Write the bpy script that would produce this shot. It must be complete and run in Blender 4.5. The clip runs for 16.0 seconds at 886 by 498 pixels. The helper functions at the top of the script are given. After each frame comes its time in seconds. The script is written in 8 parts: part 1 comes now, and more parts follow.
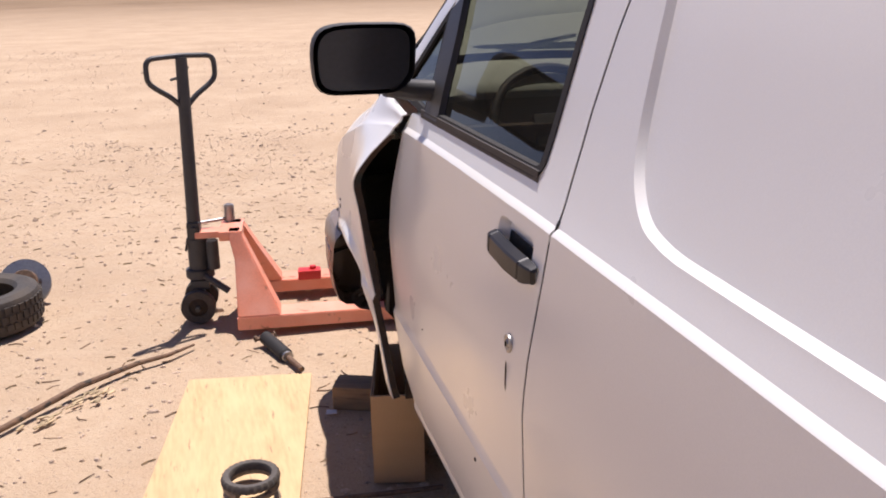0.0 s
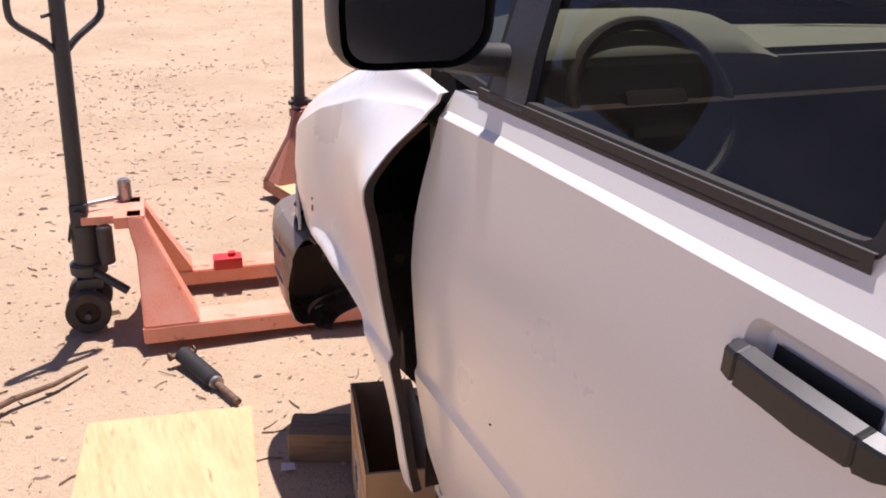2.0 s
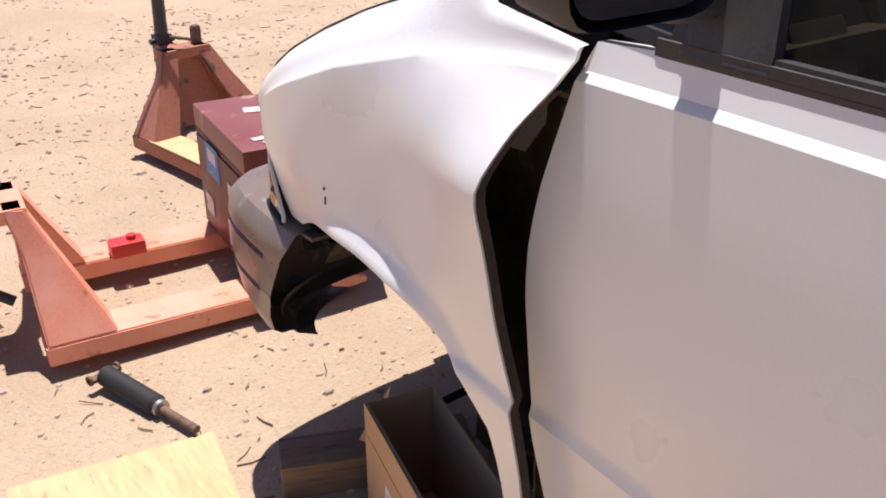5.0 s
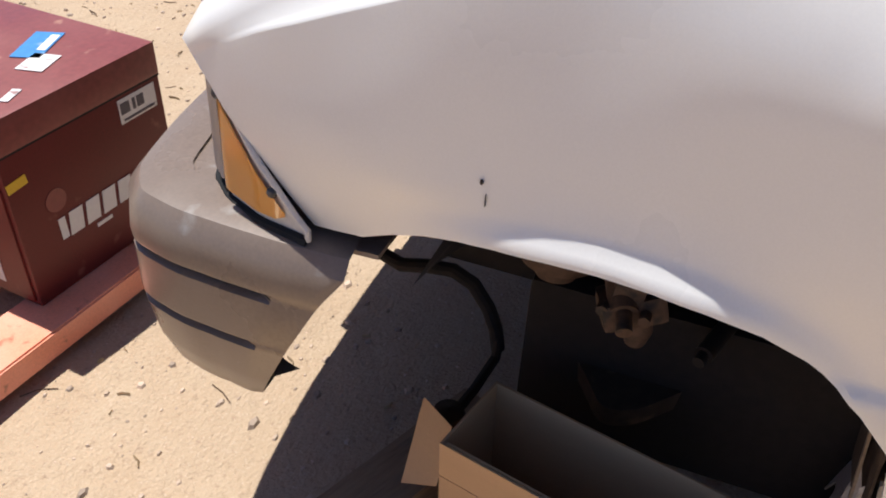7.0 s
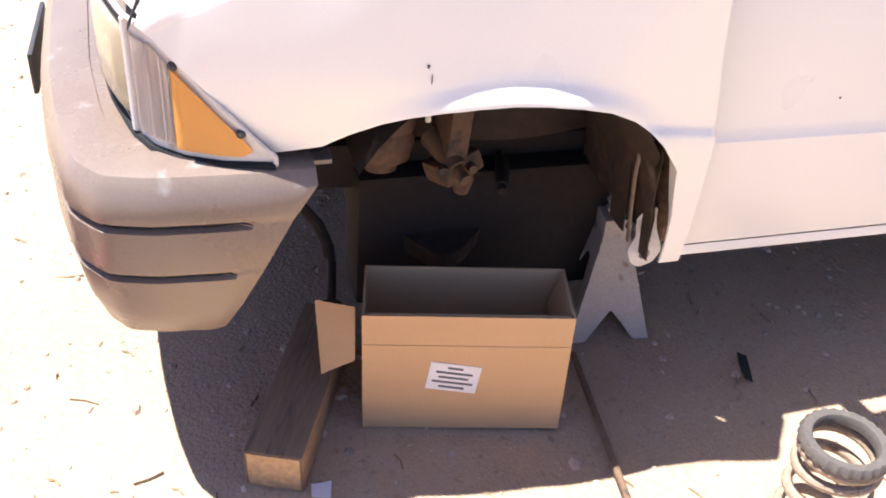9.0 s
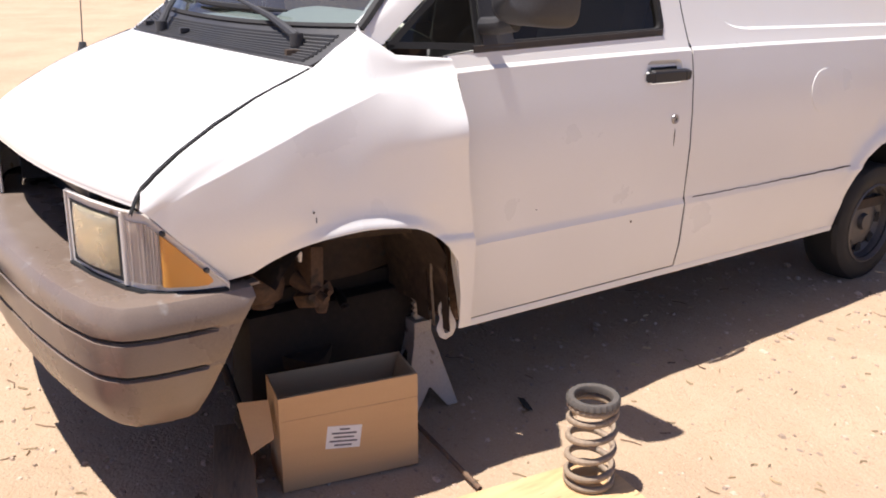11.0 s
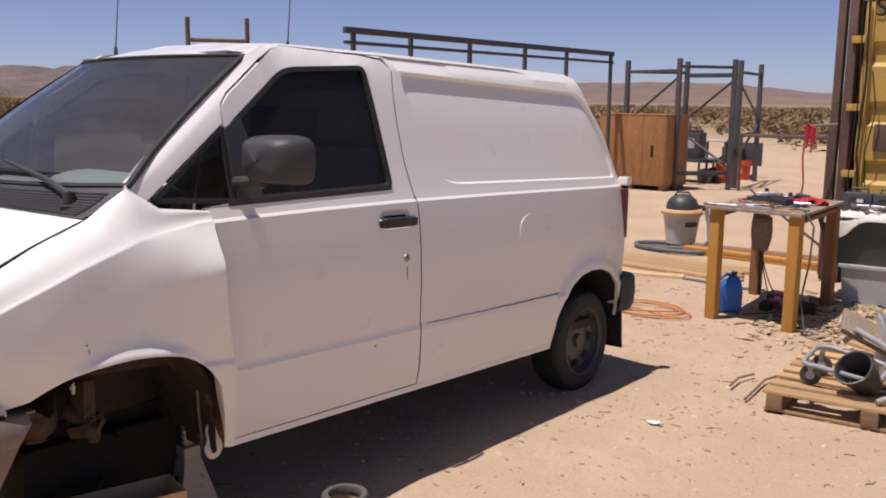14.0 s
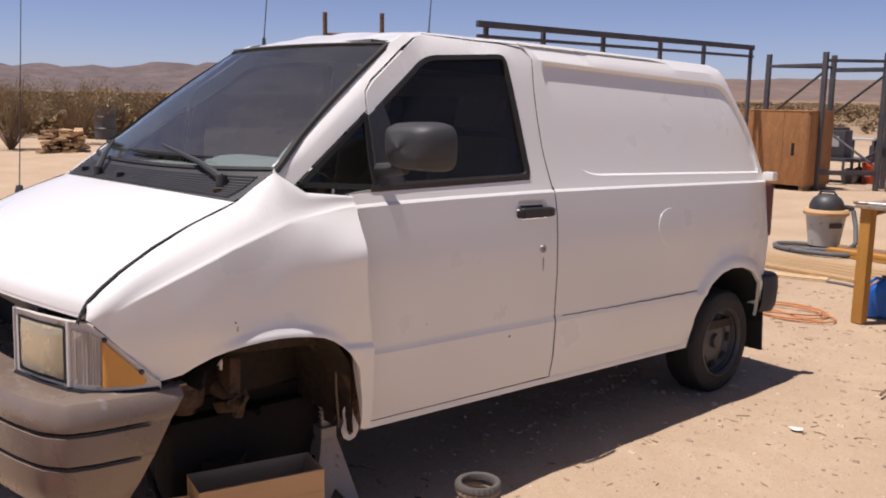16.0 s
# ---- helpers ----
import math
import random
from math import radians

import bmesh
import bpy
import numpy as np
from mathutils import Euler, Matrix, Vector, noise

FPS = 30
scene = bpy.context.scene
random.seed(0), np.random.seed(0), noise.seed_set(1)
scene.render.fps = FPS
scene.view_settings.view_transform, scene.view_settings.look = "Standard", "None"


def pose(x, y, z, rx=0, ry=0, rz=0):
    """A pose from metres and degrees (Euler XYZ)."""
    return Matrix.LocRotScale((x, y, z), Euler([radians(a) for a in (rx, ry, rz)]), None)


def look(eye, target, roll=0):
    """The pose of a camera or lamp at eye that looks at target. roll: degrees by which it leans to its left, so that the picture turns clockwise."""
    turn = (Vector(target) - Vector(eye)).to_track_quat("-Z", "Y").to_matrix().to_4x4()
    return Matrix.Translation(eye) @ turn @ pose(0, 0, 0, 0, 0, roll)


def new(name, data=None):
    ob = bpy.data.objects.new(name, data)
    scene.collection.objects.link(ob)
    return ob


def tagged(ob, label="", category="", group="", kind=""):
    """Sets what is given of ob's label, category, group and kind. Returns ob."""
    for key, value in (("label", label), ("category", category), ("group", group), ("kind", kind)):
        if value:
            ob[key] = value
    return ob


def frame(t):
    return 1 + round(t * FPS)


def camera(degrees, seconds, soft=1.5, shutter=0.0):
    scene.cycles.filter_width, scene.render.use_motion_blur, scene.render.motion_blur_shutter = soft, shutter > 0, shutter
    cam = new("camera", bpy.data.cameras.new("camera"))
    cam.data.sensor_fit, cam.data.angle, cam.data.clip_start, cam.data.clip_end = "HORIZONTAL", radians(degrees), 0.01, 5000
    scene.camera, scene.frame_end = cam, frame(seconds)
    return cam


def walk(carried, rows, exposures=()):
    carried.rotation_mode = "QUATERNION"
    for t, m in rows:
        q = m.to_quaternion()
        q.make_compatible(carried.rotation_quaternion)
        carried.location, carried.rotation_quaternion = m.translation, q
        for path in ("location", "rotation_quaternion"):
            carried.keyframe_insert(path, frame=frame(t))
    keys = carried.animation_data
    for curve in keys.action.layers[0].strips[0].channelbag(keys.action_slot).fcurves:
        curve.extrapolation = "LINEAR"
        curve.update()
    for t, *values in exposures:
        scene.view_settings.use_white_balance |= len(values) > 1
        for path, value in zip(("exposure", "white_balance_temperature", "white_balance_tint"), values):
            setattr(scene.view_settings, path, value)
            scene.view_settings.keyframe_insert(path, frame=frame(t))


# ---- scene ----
cam = camera(52.3, 16.0, 1.9)
PATH = [
    (0, (-1.429, -2.913, 1.754), (-0.927, -1.067, 1.173), -1.1),
    (0.5, (-1.414, -2.594, 1.737), (-0.841, -0.758, 1.191), 0.0),
    (1, (-1.398, -2.348, 1.739), (-0.896, -0.507, 1.14), 1.3),
    (1.5, (-1.453, -2.131, 1.721), (-0.826, -0.339, 1.094), 2.3),
    (2, (-1.546, -1.907, 1.715), (-0.787, -0.205, 0.991), 1.1),
    (2.5, (-1.52, -1.726, 1.696), (-0.768, -0.041, 0.926), 0.8),
    (3, (-1.476, -1.616, 1.698), (-0.765, 0.074, 0.897), -0.0),
    (3.2, (-1.455, -1.57, 1.686), (-0.773, 0.117, 0.855), -0.3),
    (5.3, (-1.746, -1.013, 1.659), (-0.59, 0.328, 0.729), -1.4),
    (5.5, (-1.722, -0.876, 1.642), (-0.498, 0.38, 0.68), -2.2),
    (6, (-1.729, -0.571, 1.608), (-0.321, 0.421, 0.592), 2.3),
    (6.5, (-1.774, -0.237, 1.619), (-0.295, 0.486, 0.484), -0.3),
    (7, (-1.801, 0.017, 1.545), (-0.302, 0.587, 0.35), 1.1),
    (7.5, (-1.793, 0.274, 1.559), (-0.297, 0.492, 0.25), -0.1),
    (8, (-1.871, 0.397, 1.523), (-0.357, 0.414, 0.217), 2.3),
    (8.5, (-2.09, 0.623, 1.54), (-0.528, 0.291, 0.336), 6.7),
    (9, (-2.309, 0.677, 1.605), (-0.752, 0.193, 0.447), 3.3),
    (9.5, (-2.482, 0.817, 1.648), (-0.909, 0.095, 0.645), 2.2),
    (9.7, (-2.554, 0.913, 1.676), (-1.0, 0.081, 0.731), 2.0),
    (11.8, (-3.434, 1.719, 1.753), (-1.951, 0.472, 1.257), -1.2),
    (12, (-3.462, 1.777, 1.761), (-2.009, 0.477, 1.314), -1.0),
    (12.5, (-3.538, 1.815, 1.762), (-2.063, 0.512, 1.402), 0.2),
    (13, (-3.599, 1.781, 1.766), (-2.128, 0.476, 1.402), 0.7),
    (13.5, (-3.639, 1.742, 1.779), (-2.251, 0.341, 1.445), 0.6),
    (14, (-3.664, 1.738, 1.775), (-2.396, 0.225, 1.45), 0.6),
    (14.5, (-3.646, 1.744, 1.767), (-2.445, 0.177, 1.447), 1.3),
    (15, (-3.644, 1.746, 1.759), (-2.38, 0.227, 1.454), 0.4),
    (15.5, (-3.631, 1.749, 1.748), (-2.246, 0.345, 1.42), 0.3),
    (16, (-3.606, 1.766, 1.741), (-2.144, 0.443, 1.405), 0.8),
]
LIGHT_ROWS = [(0.0, 0.32, 6280, 21), (1.5, 0.37, 6230, 23), (3.0, 0.52, 6180, 22), (5.5, 0.37, 6100, 16), (6.0, 0.06, 6280, 15), (6.5, 0.11, 6180, 13), (7.5, 0.77, 6030, 10), (8.0, 1.12, 6080, 13), (9.0, 1.52, 6000, 15), (9.7, 1.37, 6050, 16), (11.8, 0.09, 6390, 17), (12.5, -0.24, 6390, 18), (13.5, -0.11, 6390, 20), (14.0, -0.02, 6390, 20), (14.5, 0.24, 6390, 20), (15.5, 0.19, 6390, 21), (16.0, 0.04, 6390, 19)]
walk(cam, [(t, look(eye, target, roll)) for t, eye, target, roll in PATH], LIGHT_ROWS)

# ---- light ----
SUN_TO = Vector((0.137, 0.268, 1.0)).normalized()
world = bpy.data.worlds.new("desert_sky")
scene.world = world
world.use_nodes = True
wn = world.node_tree
sky = wn.nodes.new("ShaderNodeTexSky")
sky.sky_type = 'NISHITA'
sky.sun_disc = False
sky.sun_elevation = math.asin(SUN_TO.z)
sky.sun_rotation = math.atan2(SUN_TO.x, SUN_TO.y)
sky.altitude = 1600
sky.air_density = 0.65
sky.dust_density = 1.6
sky.ozone_density = 2.2
wn.nodes["Background"].inputs["Strength"].default_value = 0.085
haze = wn.nodes.new("ShaderNodeMix")
haze.data_type, haze.blend_type = 'RGBA', 'MULTIPLY'
haze.inputs[0].default_value = 1.0
haze.inputs[7].default_value = (1.19, 1.07, 1.12, 1)
wn.links.new(sky.outputs[0], haze.inputs[6])
wn.links.new(haze.outputs[2], wn.nodes["Background"].inputs["Color"])
sun = new("sun", bpy.data.lights.new("sun", 'SUN'))
sun.data.energy = 5.0
sun.data.angle = radians(0.55)
sun.data.color = (1.0, 0.955, 0.88)
sun.matrix_world = look(SUN_TO * 30, (0, 0, 0))


# ---- materials ----
def material(name, base, rough=0.6, metal=0.0, vary=0.15, fine=90.0, coarse=4.0, bump=0.15, depth=0.002, tint=None, coat=0.0, spots=0.0, spot_col=(0.1, 0.07, 0.05), stretch=(1, 1, 1), island=0.0):
    """Colour that varies at two scales, with a fine relief; spots: the share of the surface that stains of spot_col cover."""
    m = bpy.data.materials.new(name)
    m.use_nodes = True
    t = m.node_tree
    b = t.nodes["Principled BSDF"]
    b.inputs["Metallic"].default_value = metal
    b.inputs["Coat Weight"].default_value = coat
    b.inputs["Coat Roughness"].default_value = 0.12
    co = t.nodes.new("ShaderNodeTexCoord")
    mp = t.nodes.new("ShaderNodeMapping")
    mp.inputs["Scale"].default_value = stretch
    t.links.new(co.outputs["Object"], mp.inputs["Vector"])

    def noise_node(scale, detail):
        n = t.nodes.new("ShaderNodeTexNoise")
        n.inputs["Scale"].default_value = scale
        n.inputs["Detail"].default_value = detail
        t.links.new(mp.outputs[0], n.inputs["Vector"])
        return n

    def mix(fac, a, c):
        n = t.nodes.new("ShaderNodeMix")
        n.data_type = 'RGBA'
        for sock, v in ((n.inputs[0], fac), (n.inputs[6], a), (n.inputs[7], c)):
            if hasattr(v, "node"):
                t.links.new(v, sock)
            else:
                sock.default_value = v if isinstance(v, float) else (*v, 1)
        return n.outputs[2]

    def ramp(v, lo, hi, a=0.0, c=1.0):
        n = t.nodes.new("ShaderNodeMapRange")
        for k, x in zip(("From Min", "From Max", "To Min", "To Max"), (lo, hi, a, c)):
            n.inputs[k].default_value = x
        t.links.new(v, n.inputs["Value"])
        return n.outputs[0]

    nf, nc = noise_node(fine, 4), noise_node(coarse, 5)
    dark = tuple(c * (1 - vary) for c in base)
    light = tuple(min(1, c * (1 + vary)) for c in base)
    other = tint or tuple(c * (1 - 0.6 * vary) for c in base)
    col = mix(ramp(nf.outputs[0], 0.3, 0.7), dark, light)
    col = mix(ramp(nc.outputs[0], 0.35, 0.7, 0, 0.75), col, other)
    if spots:
        ns = noise_node(coarse * 2.3 + 1, 6)
        col = mix(ramp(ns.outputs[0], 0.66 - 0.3 * spots, 0.74 - 0.25 * spots), col, spot_col)
    if island:
        info = t.nodes.new("ShaderNodeObjectInfo")
        geo = t.nodes.new("ShaderNodeNewGeometry")
        add = t.nodes.new("ShaderNodeMath")
        add.operation = 'ADD'
        t.links.new(info.outputs["Random"], add.inputs[0])
        t.links.new(geo.outputs["Random Per Island"], add.inputs[1])
        fr = t.nodes.new("ShaderNodeMath")
        fr.operation = 'FRACT'
        t.links.new(add.outputs[0], fr.inputs[0])
        hs = t.nodes.new("ShaderNodeHueSaturation")
        t.links.new(ramp(fr.outputs[0], 0, 1, 1 - island, 1 + island), hs.inputs["Value"])
        t.links.new(col, hs.inputs["Color"])
        col = hs.outputs[0]
    t.links.new(col, b.inputs["Base Color"])
    t.links.new(ramp(nc.outputs[0], 0.2, 0.8, max(0.03, rough - 0.1), min(1, rough + 0.1)), b.inputs["Roughness"])
    if bump:
        bp = t.nodes.new("ShaderNodeBump")
        bp.inputs["Strength"].default_value = bump
        bp.inputs["Distance"].default_value = depth
        t.links.new(nf.outputs[0], bp.inputs["Height"])
        t.links.new(bp.outputs[0], b.inputs["Normal"])
    return m


def glass(name, colour, rough=0.02, clear=0.9):
    m = bpy.data.materials.new(name)
    m.use_nodes = True
    b = m.node_tree.nodes["Principled BSDF"]
    b.inputs["Base Color"].default_value = (*colour, 1)
    b.inputs["Roughness"].default_value = rough
    b.inputs["Transmission Weight"].default_value = clear
    b.inputs["IOR"].default_value = 1.45
    return m


def pane_glass(name, colour, dust=0.08, ior=1.5):
    """A thin pane: clear, tinted, with gloss at grazing views and a film of dust."""
    m = bpy.data.materials.new(name)
    m.use_nodes = True
    t = m.node_tree
    t.nodes.remove(t.nodes["Principled BSDF"])
    out = t.nodes["Material Output"]
    tr, gl, df = (t.nodes.new(k) for k in ("ShaderNodeBsdfTransparent", "ShaderNodeBsdfGlossy", "ShaderNodeBsdfDiffuse"))
    tr.inputs[0].default_value = (*colour, 1)
    gl.inputs["Roughness"].default_value = 0.02
    df.inputs[0].default_value = (0.5, 0.45, 0.38, 1)
    fr = t.nodes.new("ShaderNodeFresnel")
    fr.inputs[0].default_value = ior
    m1, m2 = t.nodes.new("ShaderNodeMixShader"), t.nodes.new("ShaderNodeMixShader")
    nz = t.nodes.new("ShaderNodeTexNoise")
    nz.inputs["Scale"].default_value = 7
    mr = t.nodes.new("ShaderNodeMapRange")
    mr.inputs["To Min"].default_value, mr.inputs["To Max"].default_value = dust * 0.4, dust * 1.6
    t.links.new(nz.outputs[0], mr.inputs["Value"])
    t.links.new(mr.outputs[0], m1.inputs[0])
    t.links.new(tr.outputs[0], m1.inputs[1])
    t.links.new(df.outputs[0], m1.inputs[2])
    t.links.new(fr.outputs[0], m2.inputs[0])
    t.links.new(m1.outputs[0], m2.inputs[1])
    t.links.new(gl.outputs[0], m2.inputs[2])
    t.links.new(m2.outputs[0], out.inputs["Surface"])
    return m


PAINT = material("white_van_paint", (0.80, 0.785, 0.735), 0.32, vary=0.02, fine=300, coarse=2.5, bump=0.02, depth=0.0005, tint=(0.785, 0.765, 0.712), coat=0.35)
# dusty steel whose base is cut to near black to deepen underbody shade
INNER = material("shade_darkened_dusty_steel", (0.030, 0.019, 0.012), 0.8, vary=0.35, fine=40, coarse=6, bump=0.4, depth=0.004, tint=(0.07, 0.04, 0.02), spots=0.3, spot_col=(0.02, 0.025, 0.022))
RUST = material("rusty_brown_steel", (0.15, 0.085, 0.05), 0.85, vary=0.4, fine=60, coarse=9, bump=0.5, depth=0.003, tint=(0.22, 0.14, 0.085), spots=0.3, spot_col=(0.05, 0.04, 0.03))
# darker copy of RUST: wheel well shade put into the colour
SHADERUST = material("shade_darkened_rust", (0.085, 0.047, 0.028), 0.8, vary=0.4, fine=60, coarse=9, bump=0.5, depth=0.003, tint=(0.13, 0.078, 0.045), spots=0.3, spot_col=(0.04, 0.03, 0.022))
BLACKP = material("black_plastic", (0.035, 0.035, 0.038), 0.5, vary=0.3, fine=200, coarse=8, bump=0.2, depth=0.0008, tint=(0.06, 0.058, 0.055))
GREYP = material("faded_black_plastic", (0.034, 0.034, 0.035), 0.6, vary=0.25, fine=220, coarse=7, bump=0.25, depth=0.0008, tint=(0.05, 0.048, 0.046))
RUBBER = material("black_rubber", (0.014, 0.013, 0.012), 0.75, vary=0.3, fine=150, coarse=9, bump=0.3, depth=0.001, tint=(0.024, 0.021, 0.018))
BUMPER = material("faded_grey_bumper", (0.186, 0.139, 0.107), 0.30, vary=0.1, fine=160, coarse=5, bump=0.15, depth=0.001, tint=(0.225, 0.18, 0.145), spots=0.06, spot_col=(0.29, 0.26, 0.23))
STEEL = material("bare_steel", (0.42, 0.40, 0.38), 0.42, metal=0.9, vary=0.2, fine=120, coarse=8, bump=0.2, depth=0.001, spots=0.15, spot_col=(0.16, 0.11, 0.08))
RIMMAT = material("grey_wheel_steel", (0.12, 0.112, 0.105), 0.5, metal=0.5, vary=0.15, fine=100, coarse=12, bump=0.2, depth=0.001, spots=0.12, spot_col=(0.16, 0.12, 0.09))
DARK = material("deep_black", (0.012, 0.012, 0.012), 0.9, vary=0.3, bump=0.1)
CLOTH = material("grey_cloth", (0.20, 0.20, 0.20), 0.95, vary=0.2, fine=400, coarse=7, bump=0.4, depth=0.002)
DASHTOP = material("pale_dash_top", (0.50, 0.53, 0.46), 0.7, vary=0.06, fine=300, coarse=6, bump=0.15, depth=0.001)
DASH = material("grey_dash_vinyl", (0.30, 0.31, 0.29), 0.6, vary=0.1, fine=300, coarse=6, bump=0.2, depth=0.001)
LENS = glass("clear_lens", (0.70, 0.62, 0.56), 0.10, 0.5)
AMBER = glass("amber_lens", (0.92, 0.45, 0.10), 0.14, 0.3)
BEZEL = material("aged_silver_bezel", (0.66, 0.62, 0.56), 0.45, metal=0.05, vary=0.08, fine=120, coarse=9, bump=0.05, depth=0.0005, spots=0.08, spot_col=(0.42, 0.33, 0.22))
YELLOWED = glass("yellowed_headlamp_lens", (0.84, 0.76, 0.55), 0.09, 0.72)
REDLENS = glass("red_lens", (0.11, 0.028, 0.022), 0.3, 0.2)
WINDOW = pane_glass("tinted_window", (0.20, 0.20, 0.165), 0.026, 1.38)
DARKPANE = pane_glass("dark_quarter_glass", (0.07, 0.075, 0.065), 0.02)
SHIELD = pane_glass("windshield_glass", (0.32, 0.39, 0.43), 0.09, 2.5)
MIRROR = material("dark_mirror_glass", (0.03, 0.031, 0.035), 0.15, vary=0.1, bump=0.0)
BELT = material("dusty_belt_rubber", (0.040, 0.034, 0.031), 0.7, vary=0.2, fine=200, coarse=9, bump=0.2, depth=0.001, tint=(0.062, 0.053, 0.046))
CARD = material("brown_cardboard", (0.58, 0.37, 0.185), 0.85, vary=0.06, fine=120, coarse=3, bump=0.15, depth=0.001, tint=(0.54, 0.345, 0.175), stretch=(1, 1, 6))
PAPER = material("white_paper", (0.78, 0.76, 0.74), 0.8, vary=0.04, bump=0.05)
INK = material("grey_ink", (0.12, 0.11, 0.12), 0.8, vary=0.1, bump=0.0)
PLY = material("plywood", (0.58, 0.375, 0.18), 0.7, vary=0.16, fine=9, coarse=2.2, bump=0.2, depth=0.001, tint=(0.68, 0.48, 0.25), stretch=(7, 1, 1), spots=0.04, spot_col=(0.30, 0.20, 0.11))
PINE = material("weathered_pine", (0.52, 0.33, 0.15), 0.75, vary=0.2, fine=14, coarse=4, bump=0.3, depth=0.002, tint=(0.36, 0.235, 0.13), stretch=(1, 8, 8), island=0.25)
# WELL and LINER sit below the parts' own colour to paint deep shade
WELL = material("shade_black_wheel_well", (0.014, 0.009, 0.006), 0.9, vary=0.3, fine=50, coarse=5, bump=0.4, depth=0.003, tint=(0.022, 0.016, 0.011))
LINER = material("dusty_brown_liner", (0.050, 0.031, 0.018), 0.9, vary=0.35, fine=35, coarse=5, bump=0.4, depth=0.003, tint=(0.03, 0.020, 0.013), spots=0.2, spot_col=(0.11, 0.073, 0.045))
OLDWOOD = material("old_brown_timber", (0.18, 0.115, 0.065), 0.85, vary=0.3, fine=16, coarse=5, bump=0.5, depth=0.003, tint=(0.30, 0.19, 0.10), stretch=(1, 8, 8), island=0.25)
ENDGRAIN = material("timber_end_grain", (0.50, 0.33, 0.17), 0.85, vary=0.25, fine=70, coarse=9, bump=0.4, depth=0.002)
ORANGE = material("orange_jack_paint", (0.86, 0.31, 0.18), 0.42, vary=0.1, fine=150, coarse=6, bump=0.15, depth=0.001, tint=(0.88, 0.42, 0.30), spots=0.05, spot_col=(0.33, 0.13, 0.07))
OLDORANGE = material("faded_orange_paint", (0.40, 0.15, 0.085), 0.65, vary=0.2, fine=120, coarse=7, bump=0.25, depth=0.001, tint=(0.36, 0.13, 0.07), spots=0.2, spot_col=(0.12, 0.08, 0.06))
CHEST = material("dark_red_chest_paint", (0.115, 0.009, 0.009), 0.5, vary=0.12, fine=140, coarse=5, bump=0.12, depth=0.001, tint=(0.14, 0.014, 0.012), spots=0.03, spot_col=(0.22, 0.07, 0.05))
BRIGHTRED = material("bright_red_paint", (0.62, 0.035, 0.03), 0.4, vary=0.12, fine=120, coarse=8, bump=0.15, depth=0.001)
STANDGREY = material("grey_stand_paint", (0.43, 0.375, 0.315), 0.6, vary=0.12, fine=140, coarse=8, bump=0.2, depth=0.001, spots=0.12, spot_col=(0.22, 0.16, 0.11))
SPRING = material("dusty_spring_steel", (0.30, 0.23, 0.16), 0.75, vary=0.25, fine=90, coarse=10, bump=0.4, depth=0.002, spots=0.15, spot_col=(0.12, 0.08, 0.06))
GREYRUB = material("dusty_grey_rubber", (0.095, 0.082, 0.07), 0.85, vary=0.2, fine=90, coarse=9, bump=0.4, depth=0.002)
STRAW = material("pale_dry_straw", (0.42, 0.31, 0.17), 0.9, vary=0.25, fine=30, coarse=3, bump=0.0, tint=(0.50, 0.40, 0.25), island=0.3)
HANDLE = material("worn_black_handle", (0.012, 0.011, 0.011), 0.4, vary=0.2, fine=200, coarse=9, bump=0.1, depth=0.0006, tint=(0.022, 0.02, 0.019))
REFLECT = material("dull_reflector", (0.85, 0.79, 0.66), 0.26, metal=0.7, vary=0.06, fine=14, coarse=7, bump=0.1, depth=0.002)


# ---- building helpers ----
def part(name, bm, mat, parent=None, label="", smooth=30):
    me = bpy.data.meshes.new(name)
    bmesh.ops.recalc_face_normals(bm, faces=bm.faces)
    bm.to_mesh(me)
    bm.free()
    me.materials.append(mat)
    if smooth:
        me.shade_smooth()
        me.set_sharp_from_angle(angle=radians(smooth))
    ob = new(name, me)
    if parent:
        ob.parent = parent
    if label:
        ob["label"] = label
    return ob


def thing(name, label, category, m=None, group="", kind=""):
    ob = new(name)
    ob.empty_display_size = 0.1
    if m is not None:
        ob.matrix_world = m
    return tagged(ob, label, category, group, kind)


def box(bm, size, m=None, bevel=0.0):
    """A box of that size round its centre, with rounded edges."""
    r = bmesh.ops.create_cube(bm, size=1.0, matrix=(m or Matrix()) @ Matrix.Diagonal((*size, 1)))
    if bevel:
        es = list({e for v in r["verts"] for e in v.link_edges})
        bmesh.ops.bevel(bm, geom=es, offset=bevel, segments=2, affect='EDGES', profile=0.7)
    return bm


def boxm(size, m=None, bevel=0.0):
    return box(bmesh.new(), size, m, bevel)


def cyl(bm, r, depth, m=None, r2=None, seg=24, bevel=0.0):
    v = bmesh.ops.create_cone(bm, cap_ends=True, segments=seg, radius1=r, radius2=r if r2 is None else r2, depth=depth, matrix=m or Matrix())["verts"]
    if bevel:
        es = [e for e in {e for w in v for e in w.link_edges} if any(len(f.verts) > 4 for f in e.link_faces)]
        bmesh.ops.bevel(bm, geom=es, offset=bevel, segments=2, affect='EDGES')
    return bm


def along(a, b):
    """A pose in the middle of a and b, with z from a to b."""
    a, b = Vector(a), Vector(b)
    return Matrix.Translation((a + b) / 2) @ (b - a).to_track_quat('Z', 'Y').to_matrix().to_4x4()


def rod(bm, a, b, r, r2=None, seg=14):
    return cyl(bm, r, (Vector(b) - Vector(a)).length, along(a, b), r2, seg)


